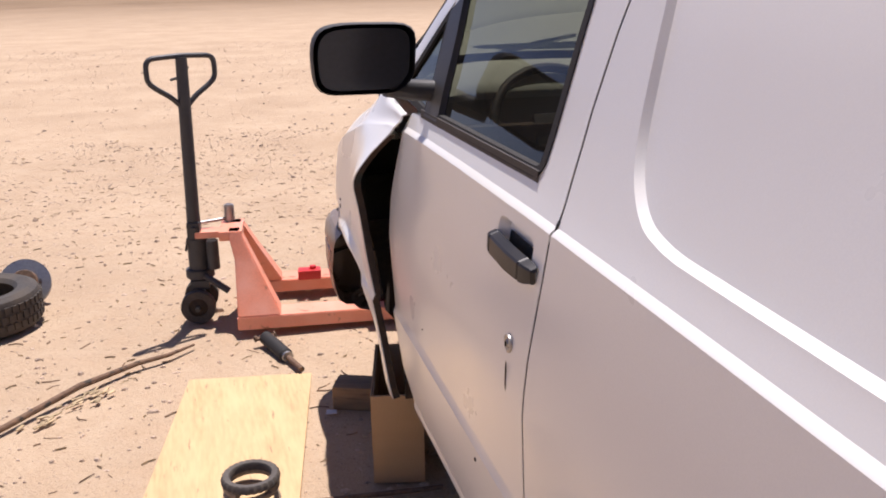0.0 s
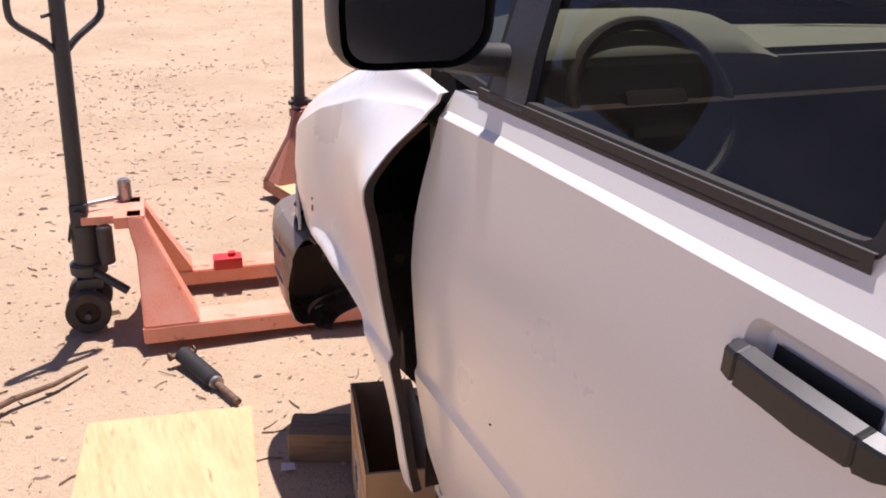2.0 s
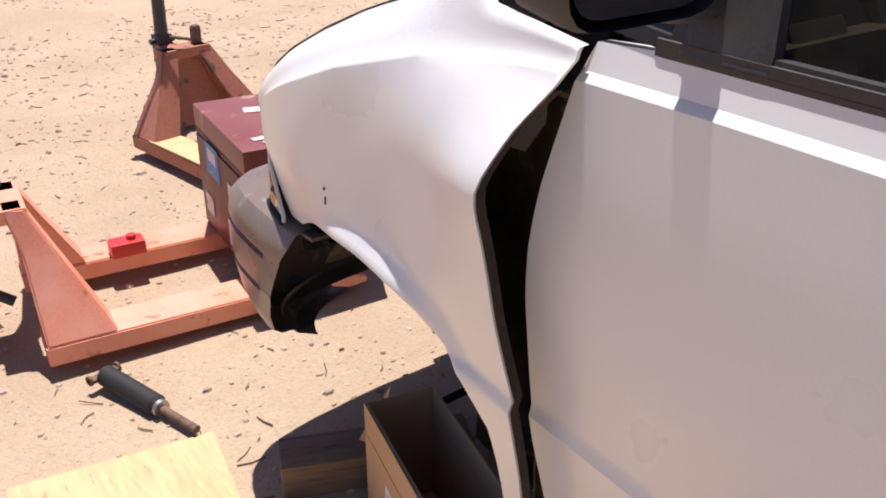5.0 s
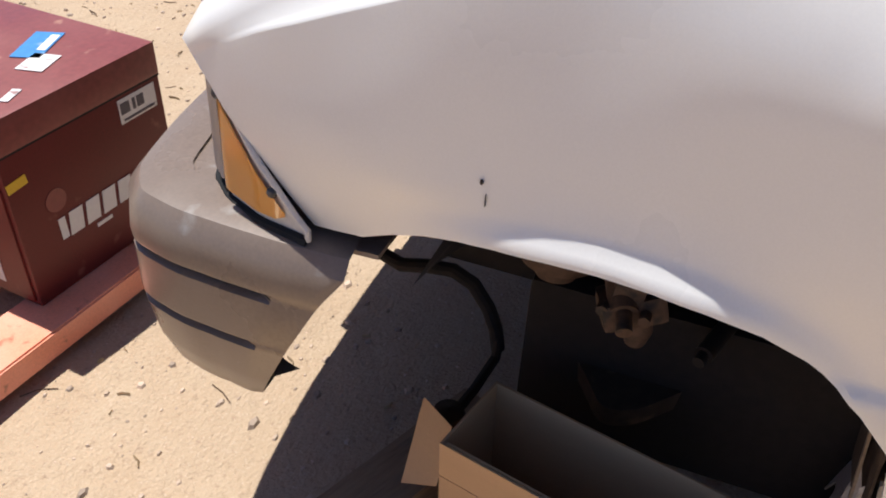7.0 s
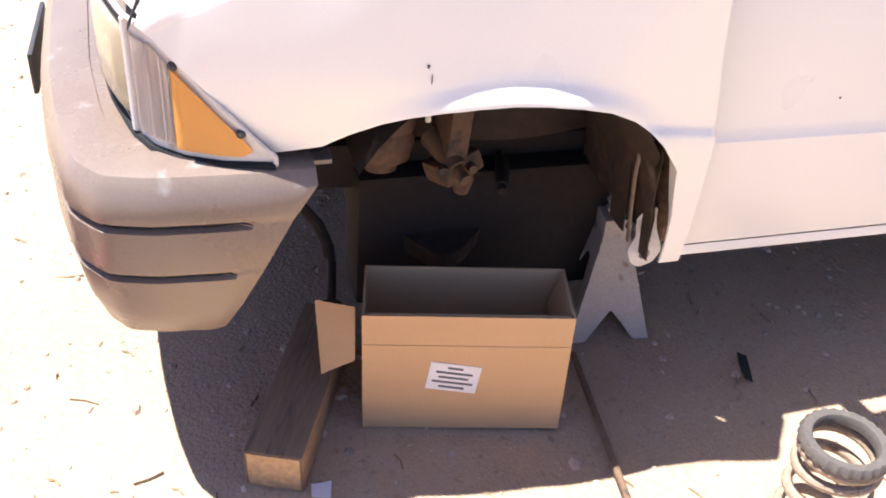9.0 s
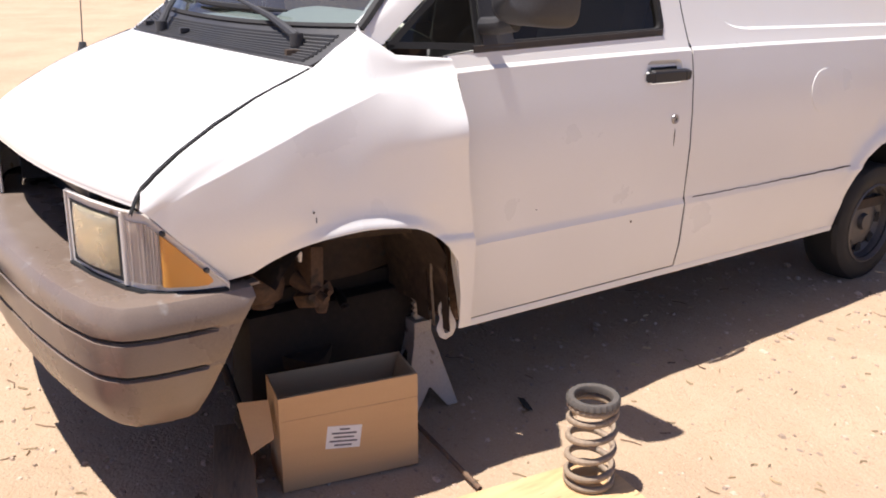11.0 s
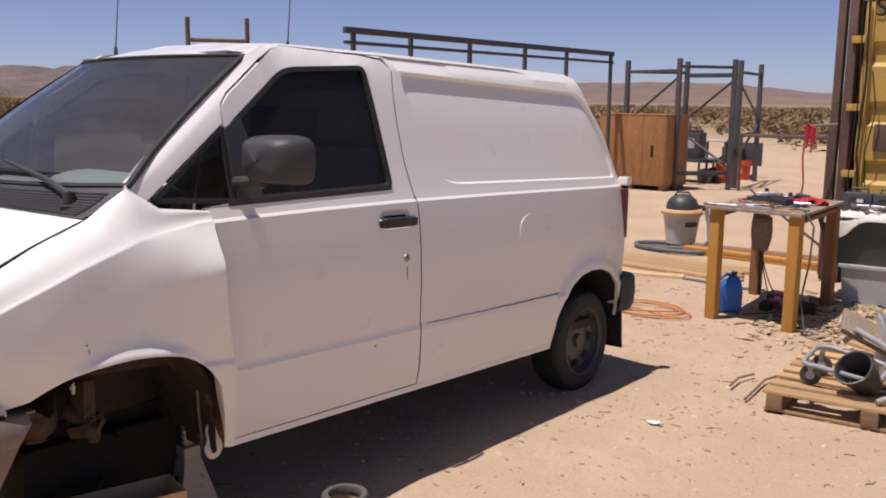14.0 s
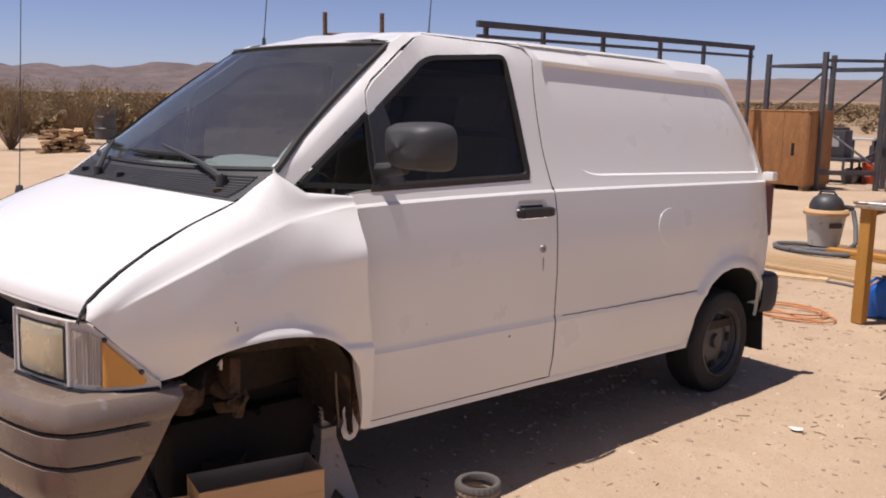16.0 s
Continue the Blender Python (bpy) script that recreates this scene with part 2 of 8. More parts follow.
def tube(bm, pts, r, seg=10, closed=False):
    """A round bar swept along points."""
    pts = [Vector(p) for p in pts]
    n, rings, up = len(pts), [], None
    for i, p in enumerate(pts):
        a, b = pts[(i - 1) % n if closed else max(i - 1, 0)], pts[(i + 1) % n if closed else min(i + 1, n - 1)]
        d = (b - a).normalized()
        if up is None:
            up = d.orthogonal().normalized()
        up = (up - d * up.dot(d)).normalized()
        side = d.cross(up)
        rr = r[i] if isinstance(r, (list, tuple)) else r
        rings.append([bm.verts.new(p + (up * math.cos(k * 2 * math.pi / seg) + side * math.sin(k * 2 * math.pi / seg)) * rr) for k in range(seg)])
    for i in range(n if closed else n - 1):
        a, b = rings[i], rings[(i + 1) % n]
        shift = 0
        if closed and i == n - 1:
            shift = min(range(seg), key=lambda s: (a[0].co - b[s].co).length)
        for k in range(seg):
            bm.faces.new((a[k], a[(k + 1) % seg], b[(k + 1 + shift) % seg], b[(k + shift) % seg]))
    if not closed:
        bm.faces.new(rings[0])
        bm.faces.new(rings[-1])
    return bm


def lathe(bm, prof, m=None, seg=40, closed=False):
    """A profile of (radius, height) turned round z."""
    m = m or Matrix()
    rings = [[bm.verts.new(m @ Vector((r * math.cos(k * 2 * math.pi / seg), r * math.sin(k * 2 * math.pi / seg), z))) for k in range(seg)] for r, z in prof]
    for i in range(len(prof) if closed else len(prof) - 1):
        a, b = rings[i], rings[(i + 1) % len(prof)]
        for k in range(seg):
            bm.faces.new((a[k], a[(k + 1) % seg], b[(k + 1) % seg], b[k]))
    return bm


def slab(bm, poly, depth, m=None):
    """A flat polygon (x, y) given a thickness along z, from 0 to depth."""
    m = m or Matrix()
    lo = [bm.verts.new(m @ Vector((x, y, 0))) for x, y in poly]
    hi = [bm.verts.new(m @ Vector((x, y, depth))) for x, y in poly]
    n = len(poly)
    bm.faces.new(lo)
    bm.faces.new(hi)
    for i in range(n):
        bm.faces.new((lo[i], lo[(i + 1) % n], hi[(i + 1) % n], hi[i]))
    return bm


def grid_sheet(bm, rows, thick=0.0, back=None):
    """A sheet through rows of points, given a thickness by the vector back."""
    vs = [[bm.verts.new(p) for p in row] for row in rows]
    fs = [bm.faces.new((vs[i][j], vs[i][j + 1], vs[i + 1][j + 1], vs[i + 1][j])) for i in range(len(rows) - 1) for j in range(len(rows[0]) - 1)]
    if back is not None:
        r = bmesh.ops.extrude_face_region(bm, geom=fs)
        for v in r["geom"]:
            if isinstance(v, bmesh.types.BMVert):
                v.co += Vector(back)
    return bm


def dense(poly, step, closed=True):
    out, n = [], len(poly)
    for i in range(n if closed else n - 1):
        a, b = Vector(poly[i]), Vector(poly[(i + 1) % n])
        k = max(1, round((b - a).length / step))
        out += [tuple(a.lerp(b, j / k)) for j in range(k)]
    return out if closed else out + [tuple(poly[-1])]


def rounded(poly, radius, steps=4):
    """A polygon with its corners rounded; radius: one for all, or one for each corner."""
    out, n = [], len(poly)
    for i in range(n):
        p, a, b = Vector(poly[i]), Vector(poly[i - 1]), Vector(poly[(i + 1) % n])
        r = radius[i] if isinstance(radius, (list, tuple)) else radius
        if r <= 0:
            out.append(tuple(p))
            continue
        r1, r2 = min(r, (a - p).length * 0.45), min(r, (b - p).length * 0.45)
        s, e = p + (a - p).normalized() * r1, p + (b - p).normalized() * r2
        for k in range(steps + 1):
            t = k / steps
            out.append(tuple(s.lerp(p, t).lerp(p.lerp(e, t), t)))
    return out


def inside(p, poly):
    x, y, c = p[0], p[1], False
    for i in range(len(poly)):
        (x1, y1), (x2, y2) = poly[i - 1], poly[i]
        if (y1 > y) != (y2 > y) and x < (x2 - x1) * (y - y1) / (y2 - y1) + x1:
            c = not c
    return c


def edge_distance(p, poly):
    q, best = Vector(p), 9.0
    for i in range(len(poly)):
        a, b = Vector(poly[i - 1]), Vector(poly[i])
        d = b - a
        t = max(0.0, min(1.0, (q - a).dot(d) / max(d.length_squared, 1e-12)))
        best = min(best, (a + d * t - q).length)
    return best


def skin(outline, place, holes=(), step=0.06, lines=(), hem=None, edge=0.03):
    """Sheet metal: the polygon outline (u, v) filled with a fine mesh, each point set by place(u, v); hem: how its rim turns inwards."""
    rings = [dense(outline, edge)] + [dense(h, edge) for h in holes]
    pts, edges = [], []
    for ring in rings:
        o = len(pts)
        pts += ring
        edges += [(o + i, o + (i + 1) % len(ring)) for i in range(len(ring))]
    us, vs = [p[0] for p in outline], [p[1] for p in outline]
    free = [(u, v) for u in np.arange(min(us), max(us), step) for v in np.arange(min(vs), max(vs), step)]
    def fits(p, gap):
        return inside(p, outline) and not any(inside(p, h) for h in holes) and min(edge_distance(p, r) for r in (outline, *holes)) > gap
    for line in lines:
        run = None
        for p in dense(line, step * 0.4, closed=False):
            if not fits(p, 0.006):
                run = None
                continue
            pts.append((float(p[0]), float(p[1])))
            if run is not None:
                edges.append((run, len(pts) - 1))
            run = len(pts) - 1
    fixed = np.array(pts)
    free = [p for p in free if np.min(np.hypot(*(fixed - p).T)) > step * 0.42]
    for p in free:
        if fits(p, step * 0.22):
            pts.append((float(p[0]), float(p[1])))
    from mathutils.geometry import delaunay_2d_cdt
    vo, eo, fo, *_ = delaunay_2d_cdt([Vector(p[:2]) for p in pts], edges, [], 0, 1e-6)
    bm = bmesh.new()
    bv = [bm.verts.new(place(v.x, v.y)) for v in vo]
    for f in fo:
        c = sum((Vector(vo[i]) for i in f), Vector((0, 0))) / len(f)
        if inside(c, outline) and not any(inside(c, h) for h in holes):
            try:
                bm.faces.new([bv[i] for i in f])
            except ValueError:
                pass
    bmesh.ops.delete(bm, geom=[v for v in bm.verts if not v.link_faces], context='VERTS')
    bmesh.ops.recalc_face_normals(bm, faces=bm.faces)
    if hem is not None:
        rim = [e for e in bm.edges if len(e.link_faces) == 1]
        r = bmesh.ops.extrude_edge_only(bm, edges=rim)
        for v in r["geom"]:
            if isinstance(v, bmesh.types.BMVert):
                v.co += Vector(hem)
    return bm


def ease(x):
    x = max(0.0, min(1.0, x))
    return x * x * (3 - 2 * x)


# ---- the van ----
NOSE_UP = 1.8
VAN = Matrix.Translation((0, -3.02, 0)) @ pose(0, 0, 0, NOSE_UP) @ Matrix.Translation((0, 3.02, 0)) @ Matrix.Translation((-0.886, 0, 0)) @ Matrix.Diagonal((1.055, 1, 1, 1)) @ Matrix.Translation((0.886, 0, 0))
SAG = 0.025  # the far side hangs lower, as the near corner is jacked up
VAN = VAN @ Matrix(((1, 0, 0, 0), (0, 1, 0, 0), (-SAG, 0, 1, -SAG * 0.886), (0, 0, 0, 1)))
van = thing("cargo_van", "dented white cargo van with its front wheel off, on jack stands", "van", VAN)

HALF_Z = (0.30, 0.36, 0.47, 0.652, 0.672, 0.90, 1.02, 1.16, 1.266, 1.270, 1.279, 1.315, 1.427, 1.606, 1.75, 1.89, 1.935, 1.962)
HALF_W = (0.822, 0.838, 0.864, 0.8835, 0.8765, 0.886, 0.8790, 0.8625, 0.8470, 0.8440, 0.8340, 0.821, 0.787, 0.737, 0.695, 0.650, 0.617, 0.567)
FEND_Z = (0.30, 0.45, 0.66, 0.85, 0.95, 1.05, 1.13, 1.20, 1.25)
FEND_W = (0.842, 0.879, 0.913, 0.951, 0.945, 0.934, 0.922, 0.904, 0.868)


def belt_drop(y):
    """How far the belt crease lies below its height at the rear."""
    return float(np.interp(y, (-1.95, -1.3, -0.8, -0.45, -0.2), (0.001, 0.005, 0.015, 0.025, 0.036)))


def half(y, z):
    """Half the body's width."""
    w = float(np.interp(z + belt_drop(y) * ease((z - 1.0) / 0.2) * ease((1.62 - z) / 0.28), HALF_Z, HALF_W))
    w -= 0.03 * max(0, (-3.15 - y) / 0.3) ** 2
    return w


def fender_half(y, z):
    return float(np.interp(z, FEND_Z, FEND_W)) - 0.058 * max(0, (y - 0.3) / 0.42) ** 2.2


def crease_z(y):
    return float(np.interp(y, (-0.25, -0.159, 0.063, 0.318, 0.533, 0.645, 0.72, 0.80), (1.247, 1.239, 1.205, 1.123, 1.034, 0.984, 0.944, 0.899)))


def hood_edge(y):
    """Where hood and fender meet, on one half: x and z."""
    return (float(np.interp(y, (-0.25, -0.03, 0.02, 0.075, 0.15, 0.22, 0.42, 0.545, 0.667, 0.75, 0.79), (0.838, 0.836, 0.822, 0.799, 0.790, 0.786, 0.803, 0.816, 0.832, 0.840, 0.830))),
            float(np.interp(y, (-0.25, -0.03, 0.02, 0.075, 0.15, 0.22, 0.33, 0.42, 0.545, 0.667, 0.735, 0.785), (1.280, 1.300, 1.334, 1.372, 1.322, 1.270, 1.228, 1.192, 1.133, 1.064, 1.016, 0.968))))


# the bent rear edge of the damaged fender: heights and half widths
BENT_Z = (0.30, 0.40, 0.575, 0.726, 0.87, 1.03, 1.077, 1.166, 1.249)
BENT_W = (0.872, 0.899, 0.922, 0.946, 0.967, 0.983, 0.997, 0.938, 0.864)
SOFT_W = (0.872, 0.899, 0.921, 0.943, 0.963, 0.972, 0.970, 0.937, 0.864)
ARCH = [(0.50, 0.718), (0.45, 0.746), (0.40, 0.769), (0.35, 0.785), (0.30, 0.796), (0.235, 0.804), (0.17, 0.807), (0.105, 0.804), (0.04, 0.796), (-0.025, 0.781), (-0.08, 0.757), (-0.12, 0.730), (-0.155, 0.698), (-0.208, 0.632), (-0.235, 0.51), (-0.243, 0.43), (-0.248, 0.372)]
TOP = 0.08


def fender_place(s, dented):
    def place(y, v):
        zc = crease_z(y)
        if v <= zc:
            w, z = fender_half(y, v), v
        else:
            t = (v - zc) / TOP
            hx, hz = hood_edge(y)
            w, z = fender_half(y, zc) * (1 - t) + hx * t, zc * (1 - t) + hz * t
            w += (0.016 - 0.010 * ease((0.24 - y) / 0.1)) * math.sin(math.pi * min(1, t))
            z += 0.010 * math.sin(math.pi * min(1, t)) * ease((0.78 - y) / 0.2)
        if v > zc:
            w -= 0.007 * ease((v - zc) / 0.007) * (1 - ease((v - zc - 0.02) / 0.05)) * ease((0.74 - y) / 0.15)
        d = edge_distance((y, v), ARCH) if -0.25 < y < 0.54 and v < 0.97 else 1.0
        if d < 0.125:
            fade = 0.55 * ease((0.50 - y) / 0.25) * ease((y + 0.24) / 0.20) + 0.45 * ease((0.40 - y) / 0.2) * ease((y + 0.12) / 0.2)
            w += fade * float(np.interp(d, (0.0, 0.007, 0.018, 0.032, 0.044, 0.060, 0.085), (0.031, 0.0295, 0.022, 0.0095, 0.0040, 0.0012, 0.0)))
        if dented:
            bent, soft = (sum(float(np.interp(v + o, BENT_Z, table)) for o in (-0.03, -0.015, 0, 0.015, 0.03)) / 5 for table in (BENT_W, SOFT_W))
            keep = 1 if v <= zc else 1 - ease((v - zc) / TOP)
            w += keep * ((soft - fender_half(y, min(v, zc))) * ease((0.22 - y) / 0.43) + (bent - soft) * ease((0.0 - y) / 0.22))
            w -= 0.003 * math.exp(-((y - 0.0) / 0.12) ** 2 - ((v - 0.95) / 0.09) ** 2)
            w += 0.0015 * math.sin(23 * y) * math.sin(19 * v) + 0.012 * ease((0.742 + 0.10 * (y + 0.12) - v) / 0.022) * ease((-0.085 - y) / 0.05)
        return Vector((s * w, y, z))
    return place


def fender(s, dented):
    rear = [(-0.306, 0.372), (-0.302, 0.47), (-0.293, 0.66), (-0.270, 0.81), (-0.260, 0.95), (-0.248, 1.067), (-0.236, 1.16), (-0.236, crease_z(-0.236))]
    if dented:
        rear = [(-0.297, 0.372), (-0.295, 0.40), (-0.283, 0.575), (-0.266, 0.726), (-0.230, 0.87), (-0.201, 1.03), (-0.198, 1.077), (-0.211, 1.166), (-0.236, crease_z(-0.236))]
    top = [(y, crease_z(y) + TOP) for y in (-0.236, -0.15, -0.03, 0.02, 0.05, 0.075, 0.11, 0.15, 0.185, 0.22, 0.35, 0.5, 0.62, 0.72, 0.775)]
    front = [(0.792, 0.937), (0.73, 0.868), (0.66, 0.792), (0.582, 0.704)]
    lines = [[(y, crease_z(y) + o) for y in np.arange(-0.22, 0.79, 0.03)] for o in (-0.015, -0.002, 0.0, 0.0035, 0.007, 0.02, 0.032, 0.044, 0.056, 0.068)]
    for off in (0.007, 0.018, 0.032, 0.044, 0.06, 0.085):
        lines.append([(0.13 + (y - 0.13) * (1 + off / 0.42), 0.40 + (z - 0.40) * (1 + off / 0.40)) for y, z in dense(ARCH[:13], 0.03, False)])
    if dented:
        lines += [[(y, 0.742 + 0.10 * (y + 0.12) - o) for y in np.arange(-0.255, -0.09, 0.02)] for o in (-0.004, 0.006, 0.014, 0.026)]
        lines += [[(y, z) for y in np.arange(-0.195, 0.0, 0.03)] for z in (1.02, 1.05, 1.077, 1.105, 1.135)]
    bm = skin(ARCH + rear + top + front, fender_place(s, dented), step=0.045, lines=lines, hem=(-s * (0.006 if dented else 0.02), 0, 0), edge=0.02)
    return part("fender", bm, PAINT, van, "white front fender, rear edge bent outwards" if dented else "", smooth=48)


fender(-1, True)
edge = dense([(-0.297, 0.372), (-0.295, 0.40), (-0.283, 0.575), (-0.266, 0.726), (-0.230, 0.87), (-0.201, 1.03), (-0.198, 1.077), (-0.211, 1.166), (-0.232, 1.22)], 0.02, False)
rows = [[fender_place(-1, True)(y, z) + Vector((dx, dy, 0)) for dx, dy in ((0.003, -0.002), (0.014, -0.001), (0.024, 0.003))] for y, z in edge]
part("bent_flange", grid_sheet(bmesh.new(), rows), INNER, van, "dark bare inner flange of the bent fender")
fender(1, False)

DOOR = [(-0.240, 1.285), (-0.226, 1.2), (-0.208, 1.07), (-0.202, 0.96), (-0.210, 0.85), (-0.228, 0.72), (-0.248, 0.60), (-0.275, 0.5), (-0.318, 0.366), (-1.432, 0.368), (-1.42, 0.5), (-1.406, 0.68), (-1.40, 0.95), (-1.410, 1.16),
        (-1.407, 1.27), (-1.393, 1.38), (-1.385, 1.475), (-1.388, 1.62), (-1.402, 1.75), (-1.429, 1.875), (-1.385, 1.925), (-1.25, 1.940), (-0.80, 1.943), (-0.728, 1.924), (-0.642, 1.872), (-0.548, 1.802), (-0.443, 1.726), (-0.402, 1.684), (-0.391, 1.64), (-0.393, 1.60), (-0.394, 1.45), (-0.392, 1.301)]
HOLE = rounded([(-0.410, 1.606), (-0.745, 1.852), (-1.251, 1.893), (-1.278, 1.327), (-0.408, 1.301)], [0.03, 0.07, 0.05, 0.05, 0.02])
QUARTER = rounded([(-0.004, 1.318), (-0.383, 1.603), (-0.383, 1.299)], [0.015, 0.015, 0.012])


def side_lines(y0, y1):
    return [[(y, z - (belt_drop(y) if z > 1.2 else 0)) for y in np.arange(y0, y1, 0.05)] for z in (0.640, 0.652, 0.672, 0.686, 1.240, 1.266, 1.2700, 1.2745, 1.2790, 1.284, 1.30, 1.32)]


def creased(poly):
    """The polygon with corners added where its edges cross the belt and sill creases."""
    out = []
    for i, a in enumerate(poly):
        b = poly[(i + 1) % len(poly)]
        out.append(a)
        drop = belt_drop((a[0] + b[0]) / 2)
        cuts = sorted((z - (drop if z > 1.2 else 0) - a[1]) / (b[1] - a[1]) for z in (0.640, 0.652, 0.672, 0.686, 1.240, 1.266, 1.2700, 1.2745, 1.2790, 1.284, 1.30, 1.32) if abs(b[1] - a[1]) > 0.01)
        out += [(a[0] + (b[0] - a[0]) * f, a[1] + (b[1] - a[1]) * f) for f in cuts if 0.01 < f < 0.99]
    return out


def inset(poly, d):
    """The polygon shrunk by about d."""
    n, out = len(poly), []
    area = sum(poly[i - 1][0] * poly[i][1] - poly[i][0] * poly[i - 1][1] for i in range(n))
    for i in range(n):
        a, b = Vector(poly[i - 1]), Vector(poly[(i + 1) % n])
        t = (b - a).normalized()
        nrm = Vector((-t.y, t.x)) * (1 if area > 0 else -1)
        out.append(tuple(Vector(poly[i]) + nrm * d))
    return out


def ring_strip(outer, inner, f, depth):
    """A frame between two rings of as many points, f(u, v, out) placing them."""
    bm, n = bmesh.new(), len(outer)
    rows = [[f(*p, 0.0) for p in outer], [f(*p, depth) for p in outer], [f(*p, depth) for p in inner], [f(*p, -0.012) for p in inner]]
    vs = [[bm.verts.new(p) for p in r] for r in rows]
    for k in range(3):
        for i in range(n):
            j = (i + 1) % n
            bm.faces.new((vs[k][i], vs[k][j], vs[k + 1][j], vs[k + 1][i]))
    return bm


def pull_handle(s, parent):
    g = lambda x, y, z: Vector((s * (half(y, z) + x), y, z))
    bm = bmesh.new()
    prof = [(-1.122, 0.003, 0.016), (-1.130, 0.016, 0.024), (-1.150, 0.020, 0.026), (-1.153, 0.017, 0.025), (-1.157, 0.020, 0.028), (-1.20, 0.022, 0.027), (-1.26, 0.024, 0.028), (-1.325, 0.022, 0.026), (-1.329, 0.019, 0.024), (-1.335, 0.022, 0.026), (-1.355, 0.019, 0.024), (-1.372, 0.012, 0.019), (-1.376, 0.003, 0.012)]
    rows = []
    for y, x, h in prof:
        y -= 0.015
        z = 1.178
        ring = [(x - 0.014, -h), (x - 0.001, -h * 0.90), (x + 0.003, h * 0.35), (x + 0.001, h * 0.52), (x - 0.016, h * 0.76)]
        rows.append([g(max(dx, 0.003), y, z + dz) for dx, dz in ring])
    grid_sheet(bm, rows)
    # black sheet in the dish: the recess's shade put in as colour
    slot = part("handle_slot", grid_sheet(bmesh.new(), [[g(-0.0145, y, z) for z in (1.172, 1.19, 1.206)] for y in np.linspace(-1.185, -1.335, 6)]), DARK, parent, "black sheet that paints the shade in the slot behind the handle")
    return part("door_handle", bm, HANDLE, parent, "black plastic pull handle", smooth=18)


def door(s):
    dish = rounded([(-1.150, 1.232), (-1.350, 1.232), (-1.350, 1.146), (-1.150, 1.146)], 0.028, 5)

    def f(y, z):
        deep = 0.020 * ease(edge_distance((y, z), dish) / 0.016) if inside((y, z), dish) else 0.0
        return Vector((s * (half(y, z) - deep), y, z))

    rim = dense(dish, 0.012)
    bm = skin(creased(DOOR), f, holes=[HOLE], step=0.07, lines=side_lines(-1.44, -0.23) + [rim + rim[:1], (q1 := inset(rim, 0.008)) + q1[:1], (q2 := inset(rim, 0.016)) + q2[:1]], hem=(-s * 0.025, 0, 0), edge=0.03)
    d = part("front_door", bm, PAINT, van, "white front door with a black handle", smooth=25)
    o = dense(HOLE, 0.04)
    bm = ring_strip([tuple(p) for p in o], inset(o, 0.022), lambda u, v, k: Vector((s * (half(u, v) + (k if k < 0 else k * 0.3)), u, v)), 0.012)
    part("window_seal", bm, RUBBER, d, "black rubber window surround")
    bm = bmesh.new()
    rows = []
    for y in np.linspace(-1.264, -0.345, 14):
        zb = 1.302 + (-0.352 - y) * 0.033
        rows.append([Vector((s * (half(y, zb) + dx), y, zb + dz)) for dx, dz in ((0.0005, -0.016), (0.0035, -0.013), (0.0045, 0.0), (0.004, 0.012), (-0.012, 0.014))])
    part("belt_moulding", grid_sheet(bm, rows), BELT, d, "weathered black belt moulding")
    p = part("window_pane", skin(inset(o, 0.014), lambda u, v: Vector((s * (half(u, v) - 0.012), u, v)), step=0.12, edge=0.08), WINDOW, d)
    p.visible_shadow = False
    pull_handle(s, d)
    bm = bmesh.new()
    c = Vector((s * half(-1.304, 1.006), -1.304, 1.006))
    lathe(bm, [(0.0, 0.006), (0.008, 0.006), (0.010, 0.003), (0.014, 0.005), (0.019, 0.004), (0.020, 0.0)], Matrix.Translation(c) @ pose(0, 0, 0, 0, s * 90, 0), 20)
    lk = part("door_lock", bm, STEEL, d, "steel key lock")
    bm = boxm((0.002, 0.004, 0.011), Matrix.Translation(c + Vector((s * 0.007, 0, 0))))
    part("keyway", bm, DARK, lk)
    # sail panel and mirror
    sail = [(-0.386, 1.303), (-0.388, 1.590), (-0.470, 1.640), (-0.496, 1.54), (-0.502, 1.40), (-0.520, 1.330), (-0.520, 1.308)]
    bm = bmesh.new()
    vs = [bm.verts.new((s * (half(*p) + 0.006), *p)) for p in sail]
    r = bmesh.ops.extrude_face_region(bm, geom=[bm.faces.new(vs)])
    for v in r["geom"]:
        if isinstance(v, bmesh.types.BMVert):
            v.co.x -= s * 0.02
    part("sail_panel", bm, BLACKP, d)
    bm = bmesh.new()
    rows = []
    for y, kx, kz in ((-0.522, 1.0, 1.0), (-0.507, 1.03, 1.03), (-0.477, 1.02, 1.02), (-0.427, 0.96, 0.97), (-0.387, 0.82, 0.84), (-0.365, 0.55, 0.60), (-0.357, 0.12, 0.12), (-0.3565, 0.002, 0.002)):
        ring = rounded([(-0.070, -0.086), (0.105, -0.084), (0.114, 0.05), (0.080, 0.098), (-0.112, 0.094), (-0.108, -0.045)], [0.03, 0.045, 0.06, 0.07, 0.045, 0.03], 4)
        rows.append([Vector((s * (0.996 + a * kx * 1.18), y + 0.028 - 0.06 * a, 1.471 + b * kz)) for a, b in ring])
        rows[-1].append(rows[-1][0].copy())
    m = part("door_mirror", grid_sheet(bm, rows), GREYP, d, "black plastic door mirror", smooth=50)
    bm = bmesh.new()
    ring = rounded([(-0.070, -0.086), (0.105, -0.084), (0.114, 0.05), (0.080, 0.098), (-0.112, 0.094), (-0.108, -0.045)], [0.03, 0.045, 0.06, 0.07, 0.045, 0.03], 4)
